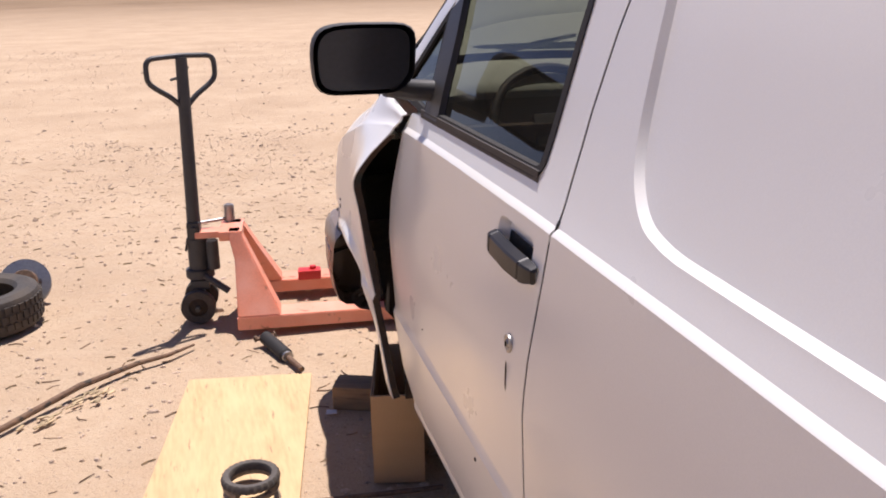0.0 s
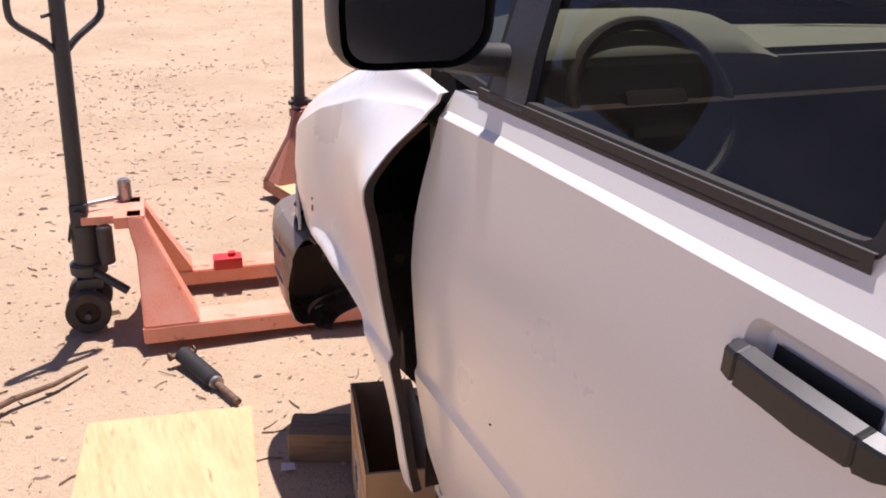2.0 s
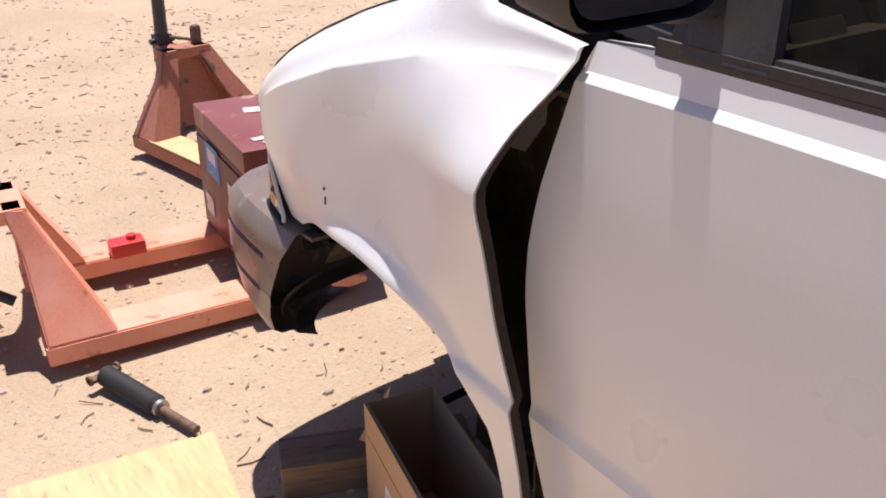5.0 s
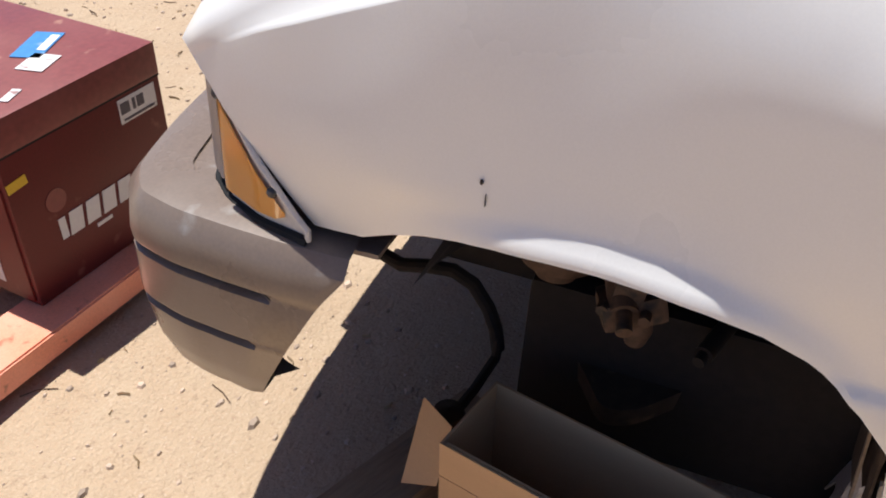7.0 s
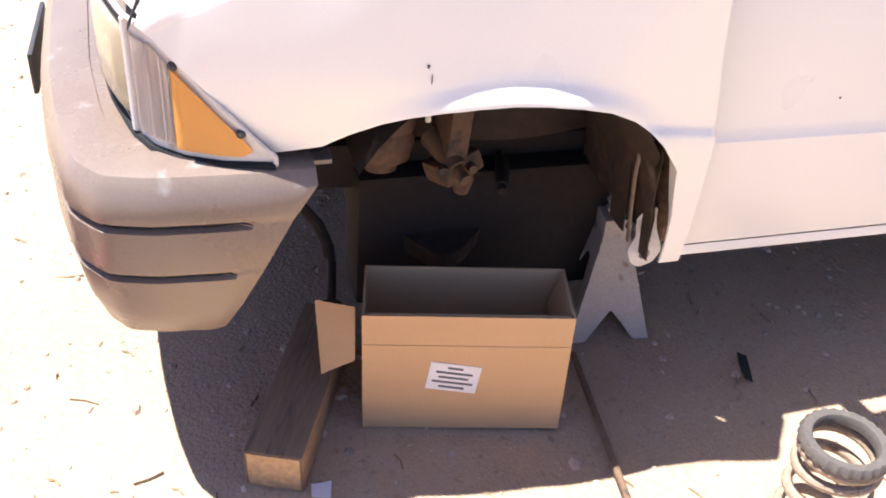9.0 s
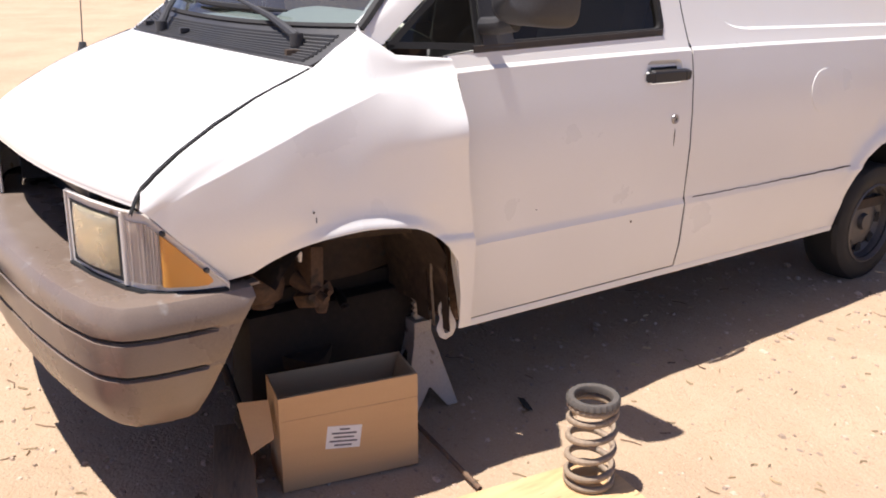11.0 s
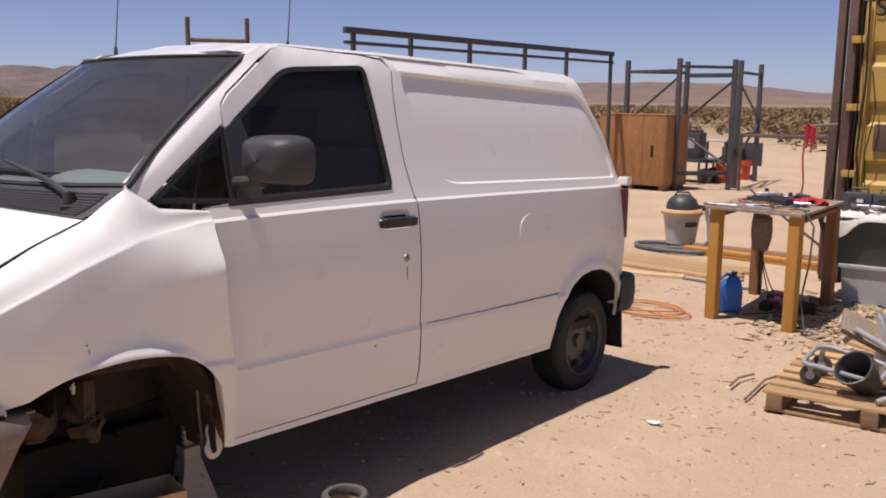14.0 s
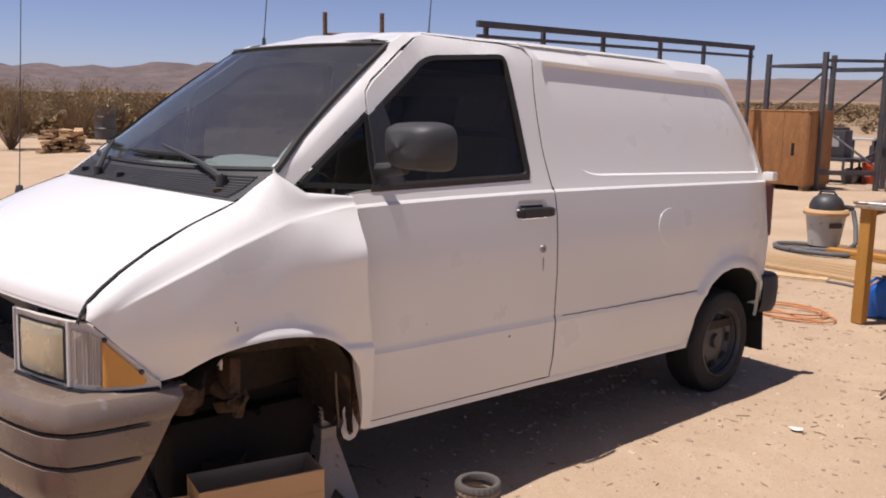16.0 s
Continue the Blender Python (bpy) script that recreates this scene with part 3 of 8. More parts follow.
    vs = [bm.verts.new((s * (0.996 + a * 1.06), -0.485 - 0.06 * a, 1.471 + b * 0.88)) for a, b in ring]
    bm.faces.new(vs)
    part("mirror_glass", bm, MIRROR, m, smooth=0)
    bm = bmesh.new()
    tube(bm, [(s * 0.80, -0.40, 1.375), (s * 0.86, -0.405, 1.38), (s * 0.93, -0.42, 1.395)], 0.030, 12)
    part("mirror_arm", bm, BLACKP, m)
    return d


for s in (-1, 1):
    seam = [(-1.4375, 0.37), (-1.425, 0.5), (-1.41, 0.68), (-1.404, 0.95), (-1.414, 1.16), (-1.411, 1.27), (-1.397, 1.38), (-1.389, 1.475), (-1.392, 1.62), (-1.406, 1.75), (-1.433, 1.876)]
    part("door_gap", grid_sheet(bmesh.new(), [[Vector((s * (half(y, z) - 0.0015), y + dy, z)) for dy in (-0.0065, 0.0065)] for y, z in dense(seam, 0.03, False)]), DARK, van, "dark shut line behind the door")
left_door = door(-1)
door(1)

# cargo sides with their stamped panel
STAMP = rounded([(-1.47, 1.878), (-1.53, 1.632), (-1.577, 1.43), (-1.66, 1.35), (-1.76, 1.331), (-3.385, 1.322), (-3.30, 1.589), (-3.125, 1.845)], [0.03, 0.1, 0.1, 0.05, 0.05, 0.04, 0.2, 0.08], 7)


def cargo_side(s):
    arch = [(-3.404, 0.42), (-3.37, 0.55), (-3.30, 0.66), (-3.20, 0.733), (-3.08, 0.770), (-2.96, 0.775), (-2.85, 0.755), (-2.75, 0.70), (-2.68, 0.62), (-2.64, 0.50), (-2.632, 0.330)]
    out = [(-1.443, 0.33), (-1.43, 0.5), (-1.414, 0.68), (-1.408, 0.95), (-1.418, 1.16), (-1.415, 1.27), (-1.401, 1.38), (-1.393, 1.475), (-1.396, 1.62), (-1.410, 1.75), (-1.437, 1.877), (-1.41, 1.935), (-1.41, 1.968), (-3.10, 1.962),
           (-3.135, 1.934), (-3.215, 1.763), (-3.335, 1.589), (-3.415, 1.33), (-3.424, 1.1), (-3.43, 0.9), (-3.426, 0.7), (-3.415, 0.5)]

    def place(y, z):
        w = half(y, z)
        if -3.35 < y < -1.5 and 1.28 < z < 1.9:
            d = edge_distance((y, z), STAMP)
            hi = ease((z - 1.66) / 0.14)
            w -= (0.013 + 0.007 * hi) * min(1.0, d / (0.009 + 0.007 * hi)) if inside((y, z), STAMP) else 0
        if z < 0.95 and y < -2.55:
            d = edge_distance((y, z), arch)
            w += 0.022 * (1 - ease((d - 0.035) / 0.04)) * ease((z - 0.5) / 0.2)
        return Vector((s * w, y, z))

    ring = dense(STAMP, 0.04)
    lines = side_lines(-3.44, -1.38) + [ring, inset(ring, 0.0045), inset(ring, 0.009), inset(ring, 0.016), inset(ring, -0.005)]
    for off in (0.03, 0.055, 0.08):
        lines.append([(-3.02 + (y + 3.02) * (1 + off / 0.4), 0.40 + (z - 0.40) * (1 + off / 0.38)) for y, z in arch[1:-1]])
    q = part("cargo_side", skin(creased(out + arch), place, step=0.075, lines=lines, hem=(-s * 0.02, 0, 0), edge=0.03), PAINT, van, "white windowless side with a stamped panel", smooth=26)
    if s < 0:
        bm = bmesh.new()
        pts = [(-2.322 + 0.098 * math.cos(a), 1.052 + 0.098 * math.sin(a)) for a in np.linspace(0, 2 * math.pi, 41)[:-1]]
        rows = [[Vector((s * (half(*p) + 0.0005), *p)) for p in pts], [Vector((s * (half(*p) + 0.003), *p)) for p in inset(pts, 0.001)], [Vector((s * (half(*p) + 0.0035), *p)) for p in inset(pts, 0.03)]]
        for r in rows:
            r.append(r[0].copy())
        grid_sheet(bm, rows)
        vs = [bm.verts.new(v) for v in rows[-1][:-1]]
        bm.faces.new(vs)
        part("fuel_door", bm, PAINT, q)
    return q


cargo_side(-1)
cargo_side(1)


def pillar(s):
    out = [(0.072, 1.383), (-0.24, 1.623), (-0.59, 1.893), (-0.68, 1.940), (-0.80, 1.959), (-1.40, 1.966), (-1.40, 1.936), (-1.25, 1.948), (-0.795, 1.951), (-0.722, 1.931), (-0.636, 1.880), (-0.542, 1.810), (-0.436, 1.733), (-0.394, 1.688), (-0.384, 1.64), (-0.384, 1.612), (0.0, 1.326), (0.03, 1.338), (0.074, 1.368)]
    front = [(0.080, 1.377), (-0.24, 1.623), (-0.59, 1.893), (-0.68, 1.945)]

    def place(y, z):
        d = edge_distance((y, z), front)
        roll = 0.030 * max(0.0, 1 - d / 0.055) ** 2 * ease((z - 1.36) / 0.12) * ease((1.95 - z) / 0.08)
        return Vector((s * (half(y, z) - roll), y, z))

    lines = [[(y - o * 0.6, z - o * 0.8) for y, z in dense(front[:3], 0.05, False)[1:-1]] for o in (0.008, 0.018, 0.030, 0.044)]
    bm = skin(out, place, step=0.06, lines=lines, hem=(-s * 0.03, 0, 0), edge=0.03)
    p = part("windscreen_pillar", bm, PAINT, van)
    o = dense(QUARTER, 0.03)
    bm = ring_strip(o, inset(o, 0.020), lambda u, v, k: Vector((s * (half(u, v) + (k if k < 0 else k * 0.25)), u, v)), 0.012)
    q = part("quarter_window", bm, DARK, van, "black framed triangular quarter window")
    g = part("pane", skin(inset(o, 0.014), lambda u, v: Vector((s * (half(u, v) - 0.006), u, v)), step=0.1, edge=0.05), DARKPANE, q)
    g.visible_shadow = False


pillar(-1)
pillar(1)

# rocker rails
for s in (-1, 1):
    rows = [[Vector((s * (half(y, z) + dx), y, z)) for dx, z in ((0.0, 0.362), (0.004, 0.352), (0.006, 0.334), (-0.03, 0.318), (-0.07, 0.322))] for y in np.linspace(-2.625, -0.315, 16)]
    part("rocker_rail", grid_sheet(bmesh.new(), rows), PAINT, van)


# roof, with ribs
def roof_z(x, y):
    front = -0.43 - 0.178 * abs(x / 0.60) ** 2.2
    z = 1.985 - 0.035 * abs(x / 0.60) ** 3 * (0.1 + 0.9 * ease((front - y) / 0.5))
    z -= 0.050 * ease((-2.4 - y) / 0.7) + 0.095 * (1 - min(1.0, (front - y) / 0.75)) ** 2.9
    for r in (-0.39, -0.13, 0.13, 0.39):
        z += 0.010 * max(0, 1 - ((x - r) / 0.035) ** 2) * ease((-0.62 - y) / 0.12) * ease((y + 3.0) / 0.1)
    return z


rows = []
for b in np.linspace(0, 1, 60):
    row = []
    for x in np.linspace(-0.60, 0.60, 61):
        front = -0.43 - 0.178 * abs(x / 0.60) ** 2.2
        y = front + (-3.10 - front) * b ** 1.4
        row.append(Vector((x, y, roof_z(x, y))))
    rows.append(row)
part("roof", grid_sheet(bmesh.new(), rows), PAINT, van, "white roof with pressed ribs", smooth=40)

# tailgate
rows = []
for z, y in ((0.50, -3.44), (0.7, -3.47), (0.95, -3.47), (1.2, -3.45), (1.33, -3.44), (1.57, -3.365), (1.80, -3.225), (1.925, -3.16), (1.948, -3.09)):
    rows.append([Vector((x, y + 0.05 * abs(x / 0.8) ** 3, z)) for x in np.linspace(-half(-3.4, z) + 0.002, half(-3.4, z) - 0.002, 15)])
part("tailgate", grid_sheet(bmesh.new(), rows), PAINT, van)
for s in (-1, 1):
    m = part("tail_lamp", boxm((0.05, 0.05, 0.32), Matrix.Translation((s * 0.835, -3.435, 1.09)), 0.015), REDLENS, van, "red tail lamp")
    part("lamp_cap", boxm((0.07, 0.06, 0.055), Matrix.Translation((s * 0.835, -3.44, 1.30)), 0.012), PAINT, van)


# windscreen: edges from the two lower corners to the upper ones
def screen(a, b, lift=0.0):
    """a: -1 to 1 across, b: 0 at the cowl to 1 at the roof."""
    k = 1 - abs(a) ** 2.4
    x = a * (0.795 + (0.645 - 0.795) * b - 0.024 * ease(b / 0.25))
    y = (0.062 + 0.155 * k) * (1 - b) + (-0.597 + 0.168 * k) * b
    z = (1.378 - 0.018 * k) * (1 - b) + (1.892 - 0.002 * k) * b + 0.02 * math.sin(math.pi * b)
    return Vector((x, y + lift, z + lift))


rows = [[screen(a, b) for a in np.linspace(-0.975, 0.975, 30)] for b in np.linspace(0.01, 0.975, 14)]
ws = part("windscreen", grid_sheet(bmesh.new(), rows), SHIELD, van, "dusty raked windscreen")
ws.visible_shadow = False
loop = [(a, 0.0) for a in np.linspace(-1, 1, 30)] + [(1, b) for b in np.linspace(0.05, 0.95, 12)] + [(a, 1.0) for a in np.linspace(1, -1, 30)] + [(-1, b) for b in np.linspace(0.95, 0.05, 12)]
bm = bmesh.new()
vs = [[bm.verts.new(screen(a * k, 0.5 + (b - 0.5) * kb, l)) for a, b in loop] for k, kb, l in ((1.005, 1.01, -0.004), (1.0, 1.0, 0.005), (0.980, 0.968, 0.006), (0.978, 0.964, 0.0))]
for k in range(3):
    for i in range(len(loop)):
        j = (i + 1) % len(loop)
        bm.faces.new((vs[k][i], vs[k][j], vs[k + 1][j], vs[k + 1][i]))
part("screen_seal", bm, RUBBER, ws)


# hood
def hood_point(a, b, drop=0.0):
    """a: -1 to 1 across, b: 0 at the cowl, 1 at the nose."""
    ye = 0.224 + (0.782 - 0.224) * b
    hx, hz = hood_edge(ye)
    k = abs(a) ** 2.6
    y = ye * k + (0.345 + (0.925 - 0.345) * b) * (1 - k)
    z = hz * k + (1.288 - 0.127 * b - 0.160 * b * b) * (1 - k)
    return Vector(((hx - 0.011) * a, y, z - drop + 0.004 * (1 - k)))


rows = [[hood_point(a, b) for a in np.linspace(-1, 1, 33)] for b in np.linspace(0, 0.97, 16)]
rows.append([hood_point(a, 0.995, 0.010) for a in np.linspace(-1, 1, 33)])
rows.append([hood_point(a, 1.0, 0.035) for a in np.linspace(-1, 1, 33)])
rows.append([hood_point(a, 0.97, 0.045) for a in np.linspace(-1, 1, 33)])
part("hood", grid_sheet(bmesh.new(), rows, back=(0, 0, -0.012)), PAINT, van, "white hood bleached by the sun", smooth=40)


# dark gaps along the hood's edges
for s in (-1, 1):
    rows = []
    for y in np.linspace(0.235, 0.806, 34):
        hx, hz = hood_edge(y)
        hz -= 2.2 * max(0.0, y - 0.780)
        k = 0.35 + 0.65 * ease((y - 0.22) / 0.4)
        rows.append([Vector((s * (hx + dx), y, hz + dz)) for dx, dz in ((-0.0065 - 0.0115 * k, -0.008), (-0.0065 - 0.009 * k, 0.0035), (-0.0065 + 0.009 * k, 0.0045), (-0.0065 + 0.0115 * k, -0.004))])
    part("hood_gap", grid_sheet(bmesh.new(), rows), DARK, van, "dark shut line beside the hood")


# cowl with its slats
def cowl_point(a, t, lift=0.0):
    p = hood_point(a, 0.0).lerp(screen(a, 0.0), t)
    return p + Vector((0, 0, lift - 0.012 * math.sin(math.pi * t)))


bm = grid_sheet(bmesh.new(), [[cowl_point(a, t) for a in np.linspace(-0.985, 0.985, 30)] for t in np.linspace(0.03, 1, 8)])
cowl = part("cowl", bm, BLACKP, van, "black slatted cowl panel")
for t in np.linspace(0.12, 0.80, 9):
    bm = grid_sheet(bmesh.new(), [[cowl_point(a, t + dt, l) for a in np.linspace(-0.94, 0.94, 26)] for dt, l in ((-0.022, 0.001), (-0.012, 0.009), (0.012, 0.009), (0.022, 0.001))])
    part("cowl_slat", bm, GREYP, cowl)
for a in (-0.02, 0.52):
    part("washer_nozzle", boxm((0.02, 0.035, 0.02), Matrix.Translation(cowl_point(a, 0.30, 0.018)), 0.006), BLACKP, cowl)


# wipers
def wiper(pa, ta, ea, eb, blade):
    bm = bmesh.new()
    p, e = cowl_point(pa, ta, 0.03), screen(ea, eb, 0.02)
    mid = p.lerp(e, 0.35) + Vector((0, 0, 0.012))
    tube(bm, [p, mid, e], [0.016, 0.012, 0.006], 8)
    cyl(bm, 0.021, 0.04, Matrix.Translation(p - Vector((0, 0, 0.008))), seg=16)
    w = part("wiper", bm, GREYP, van, "weathered black wiper arm")
    bm = bmesh.new()
    (a0, b0), (a1, b1) = blade
    tube(bm, [screen(a0 + (a1 - a0) * k, b0 + (b1 - b0) * k, 0.012) for k in np.linspace(0, 1, 7)], [0.004, 0.009, 0.011, 0.012, 0.011, 0.009, 0.004], 6)
    part("blade", bm, RUBBER, w)


wiper(-0.81, 0.52, -0.14, 0.112, ((0.23, 0.070), (-0.61, 0.060)))
wiper(0.24, 0.22, 0.58, 0.105, ((0.90, 0.085), (0.36, 0.090)))

# antenna on the far fender
bm = bmesh.new()
rod(bm, (0.82, 0.43, 1.185), (0.81, 0.39, 2.25), 0.0028, 0.0016, 8)
ant = part("aerial", bm, BLACKP, van, "thin black whip aerial")
part("aerial_base", cyl(bmesh.new(), 0.025, 0.05, Matrix.Translation((0.82, 0.43, 1.19)), 0.014, 16), BLACKP, ant)

for x, y, h in ((-0.05, -1.33, 0.34), (0.50, -0.70, 0.30)):
    z = roof_z(x, y)
    bm = rod(bmesh.new(), (x, y, z), (x, y, z + 0.05), 0.012, 0.008, 10)
    rod(bm, (x, y, z + 0.05), (x, y - 0.02, z + h), 0.0035, 0.002, 8)
    part("roof_aerial", bm, BLACKP, van, "short black roof aerial")

# small chips and dirt marks on the paint
for y, z, w, h in ((0.325, 0.879, 0.0025, 0.004), (0.318, 0.856, 0.0008, 0.010), (-1.304, 0.935, 0.0012, 0.035), (-1.10, 0.62, 0.006, 0.005), (-0.60, 0.74, 0.0025, 0.002)):
    wd = (fender_half(y, z) if y > -0.2 else half(y, z)) + 0.0012
    bm = bmesh.new()
    bmesh.ops.create_icosphere(bm, subdivisions=2, radius=1.0, matrix=Matrix.Translation((-wd, y, z)) @ Matrix.Diagonal((0.002, w, h, 1)))
    part("paint_chip", bm, INNER, van)

# the open crack along the lower crease of the cargo side
rc = random.Random(5)
crack = [(y, 0.668 + rc.uniform(-0.0025, 0.0025)) for y in np.arange(-2.668, -1.445, 0.03)]
part("seam_crack", tube(bmesh.new(), [(-half(y, z) - 0.0003, y, z) for y, z in crack], [float(np.interp(y, (-2.6, -2.2, -1.8, -1.44), (0.0034, 0.0032, 0.0018, 0.0024))) for y, z in crack], 6), INNER, van, "dark cracked seam along the lower side")

# front end: lamps
PLAN = ((-0.470, 0.868), (-0.62, 0.845), (-0.765, 0.806), (-0.825, 0.775), (-0.865, 0.730), (-0.893, 0.665), (-0.908, 0.580))


def lamp_top(x, y):
    return min(0.918, max(0.712, 0.706 + (y - 0.580) * (0.235 / 0.216)))


def plan_at(t, out=0.0):
    k = t * (len(PLAN) - 1)
    i = min(int(k), len(PLAN) - 2)
    a, b = Vector(PLAN[i]), Vector(PLAN[i + 1])
    d = (b - a).normalized()
    p = a.lerp(b, k - i) + Vector((d.y, -d.x)) * out
    return p


def lamp_unit(s):
    def sheet(t0, t1, z0, z1f, out, n=14):
        rows = []
        for t in np.linspace(t0, t1, n):
            p = plan_at(t, out)
            top = z1f(p)
            rows.append([Vector((-s * p.x, p.y, z0 + (top - z0) * k)) for k in np.linspace(0, 1, 6)])
        return grid_sheet(bmesh.new(), rows)
    tp = lambda p: lamp_top(p.x, p.y)
    unit = part("lamp_bezel", sheet(0.0, 1.0, 0.684, tp, 0.008, 40), BEZEL, van, "aged silver lamp surround")
    bm = bmesh.new()
    pts = [plan_at(t, 0.010) for t in np.linspace(0, 1, 30)]
    lo = [Vector((-s * p.x, p.y, 0.690)) for p in pts]
    hi = [Vector((-s * p.x, p.y, lamp_top(p.x, p.y) - 0.006)) for p in pts]
    tube(bm, [lo[0]] + hi + [lo[-1]], 0.005, 8)
    for t in (0.345,):
        p = plan_at(t, 0.008)
        rod(bm, (-s * p.x, p.y, 0.70), (-s * p.x, p.y, lamp_top(p.x, p.y) - 0.01), 0.010)
    part("chrome_rim", bm, BEZEL, unit)
    # black tube and sheet stand in for the shaded gaps round the lamp
    part("lower_gap", tube(bmesh.new(), [p - Vector((0, 0, 0.003)) for p in lo], 0.009, 8), DARK, unit, "black tube that paints the shaded gap under the lamp")
    part("lamp_recess", sheet(0.026, 0.328, 0.705, lambda p: 0.893, 0.0100), DARK, unit, "black sheet that paints the shaded gap round the headlamp")
    part("reflector", sheet(0.05, 0.31, 0.718, lambda p: 0.882, 0.0115), REFLECT, unit, "dull silver reflector")
    bm = bmesh.new()
    rows = []
    for t, bulge in zip(np.linspace(0.048, 0.312, 15), (0.0, 0.010, 0.014, 0.016, 0.017, 0.018, 0.018, 0.018, 0.018, 0.018, 0.017, 0.016, 0.014, 0.010, 0.0)):
        rows.append([])
        for k, zz in ((0.0, 0.716), (0.6, 0.722), (1.0, 0.740), (1.05, 0.80), (1.0, 0.862), (0.6, 0.879), (0.0, 0.884)):
            p = plan_at(t, 0.011 + bulge * k)
            rows[-1].append(Vector((-s * p.x, p.y, zz)))
    grid_sheet(bm, rows)
    part("headlamp", bm, YELLOWED, unit, "yellowed headlamp lens")
    bm = bmesh.new()
    rows = []
    for t in np.linspace(0.375, 0.628, 40):
        p = plan_at(t, 0.014 + 0.003 * math.sin(t * 260))
        top = tp(p) - 0.03
        rows.append([Vector((-s * p.x, p.y, 0.714 + (top - 0.714) * k)) for k in np.linspace(0, 1, 4)])
    part("marker_lens", grid_sheet(bm, rows), LENS, unit, "ribbed clear corner lens")
    rows = []
    for t in np.linspace(0.632, 0.915, 22):
        e = ease((0.915 - t) / 0.03)
        p = plan_at(t, 0.011 + 0.004 * min(1.0, (t - 0.632) / 0.02, (0.915 - t) / 0.02))
        lo, hi = 0.708 + 0.006 * (1 - e), max(0.712, tp(p) - 0.030 - 0.004 * (1 - e))
        rows.append([Vector((-s * p.x, p.y, lo + (hi - lo) * k)) for k in np.linspace(0, 1, 6)])
    bm = grid_sheet(bmesh.new(), rows, back=(0, -0.004, 0))
    part("turn_lens", bm, AMBER, unit, "amber turn signal lens")
    for t, dz in ((0.66, -0.018), (0.89, -0.018)):
        p = plan_at(t, 0.013)
        c = Vector((-s * p.x, p.y, tp(p) + dz))
        bm = bmesh.new()
        bmesh.ops.create_icosphere(bm, subdivisions=2, radius=0.009, matrix=Matrix.Translation(c))
        part("screw", bm, BLACKP, unit)
    return unit


lamp_unit(1)
lamp_unit(-1)

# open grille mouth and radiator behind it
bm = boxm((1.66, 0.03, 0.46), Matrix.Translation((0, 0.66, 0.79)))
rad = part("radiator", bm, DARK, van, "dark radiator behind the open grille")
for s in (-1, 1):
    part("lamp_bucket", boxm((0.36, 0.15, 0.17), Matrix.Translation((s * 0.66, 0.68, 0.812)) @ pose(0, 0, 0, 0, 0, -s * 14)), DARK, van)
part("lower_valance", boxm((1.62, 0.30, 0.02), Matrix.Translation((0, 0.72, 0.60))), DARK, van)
part("grille_header", boxm((1.20, 0.03, 0.03), Matrix.Translation((0, 0.83, 0.915)), 0.006), BLACKP, van)
part("engine_block", boxm((0.62, 0.80, 0.55), Matrix.Translation((0, 0.10, 0.86)), 0.04), DARK, van)
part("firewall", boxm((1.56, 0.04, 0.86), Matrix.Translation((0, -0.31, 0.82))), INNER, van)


# bumpers
def bumper(plan, prof, mat, name, label, cut=None, fade=False):
    pts = []
    for i in range(len(plan) - 1):
        a, b = Vector(plan[i]), Vector(plan[i + 1])
        pts += [a.lerp(b, k / 4) for k in range(4)]
    pts.append(Vector(plan[-1]))
    sm = [pts[0]] + [(pts[i - 1] + pts[i] * 2 + pts[i + 1]) / 4 for i in range(1, len(pts) - 1)] + [pts[-1]]
    rows, n = [], len(sm)
    for i, p in enumerate(sm):
        d = (sm[min(i + 1, n - 1)] - sm[max(i - 1, 0)]).normalized()
        nrm = Vector((-d.y, d.x))
        row = []
        for o, z in prof:
            if fade and o in (-0.008, -0.010) and min(i, n - 1 - i) < 5:
                o = 0.003
            q = p + nrm * o
            if cut:
                q = cut(q, z, i, n)
            row.append(Vector((q.x, q.y, z)))
        rows.append(row)
    body = part(name, grid_sheet(bmesh.new(), rows), mat, van, label, smooth=35)
    if fade:
        # black tubes, thinner at both ends, paint the shade inside the grooves
        up, low = [r[6].lerp(r[7], 0.5) for r in rows[4:n - 4]], [r[11].lerp(r[12], 0.5) for r in rows[4:n - 4]]
        for run in (up, low):
            k = len(run) - 1
            part("groove_line", tube(bmesh.new(), run, [0.0034 * min(1.0, 0.25 + min(i, k - i) / 3) for i in range(k + 1)], 6), DARK, body, "black line that paints the shade in the bumper's groove")
    return body


half_plan = [(-0.945, 0.512), (-0.950, 0.60), (-0.948, 0.70), (-0.943, 0.80), (-0.922, 0.885), (-0.855, 0.940), (-0.70, 0.978), (-0.45, 1.012), (0.0, 1.035)]
front_plan = [(x, y) for x, y in half_plan] + [(-x, y) for x, y in half_plan[-2::-1]]
front_prof = [(-0.100, 0.690), (-0.055, 0.692), (-0.02, 0.684), (0.000, 0.660), (0.006, 0.612), (0.004, 0.601), (-0.008, 0.596), (-0.008, 0.588), (0.004, 0.583), (0.004, 0.502), (0.002, 0.494), (-0.010, 0.489), (-0.010, 0.481), (0.001, 0.476), (-0.012, 0.40), (-0.035, 0.335), (-0.060, 0.312), (-0.12, 0.305)]


def slant(q, z, i, n):
    """The bumper's ends run forwards as they go down."""
    e = max(0.0, 1 - min(i, n - 1 - i) / 10.0)
    q = q.copy()
    q.y += 0.19 * e * max(0, (0.66 - z) / 0.36) ** 0.85
    return q


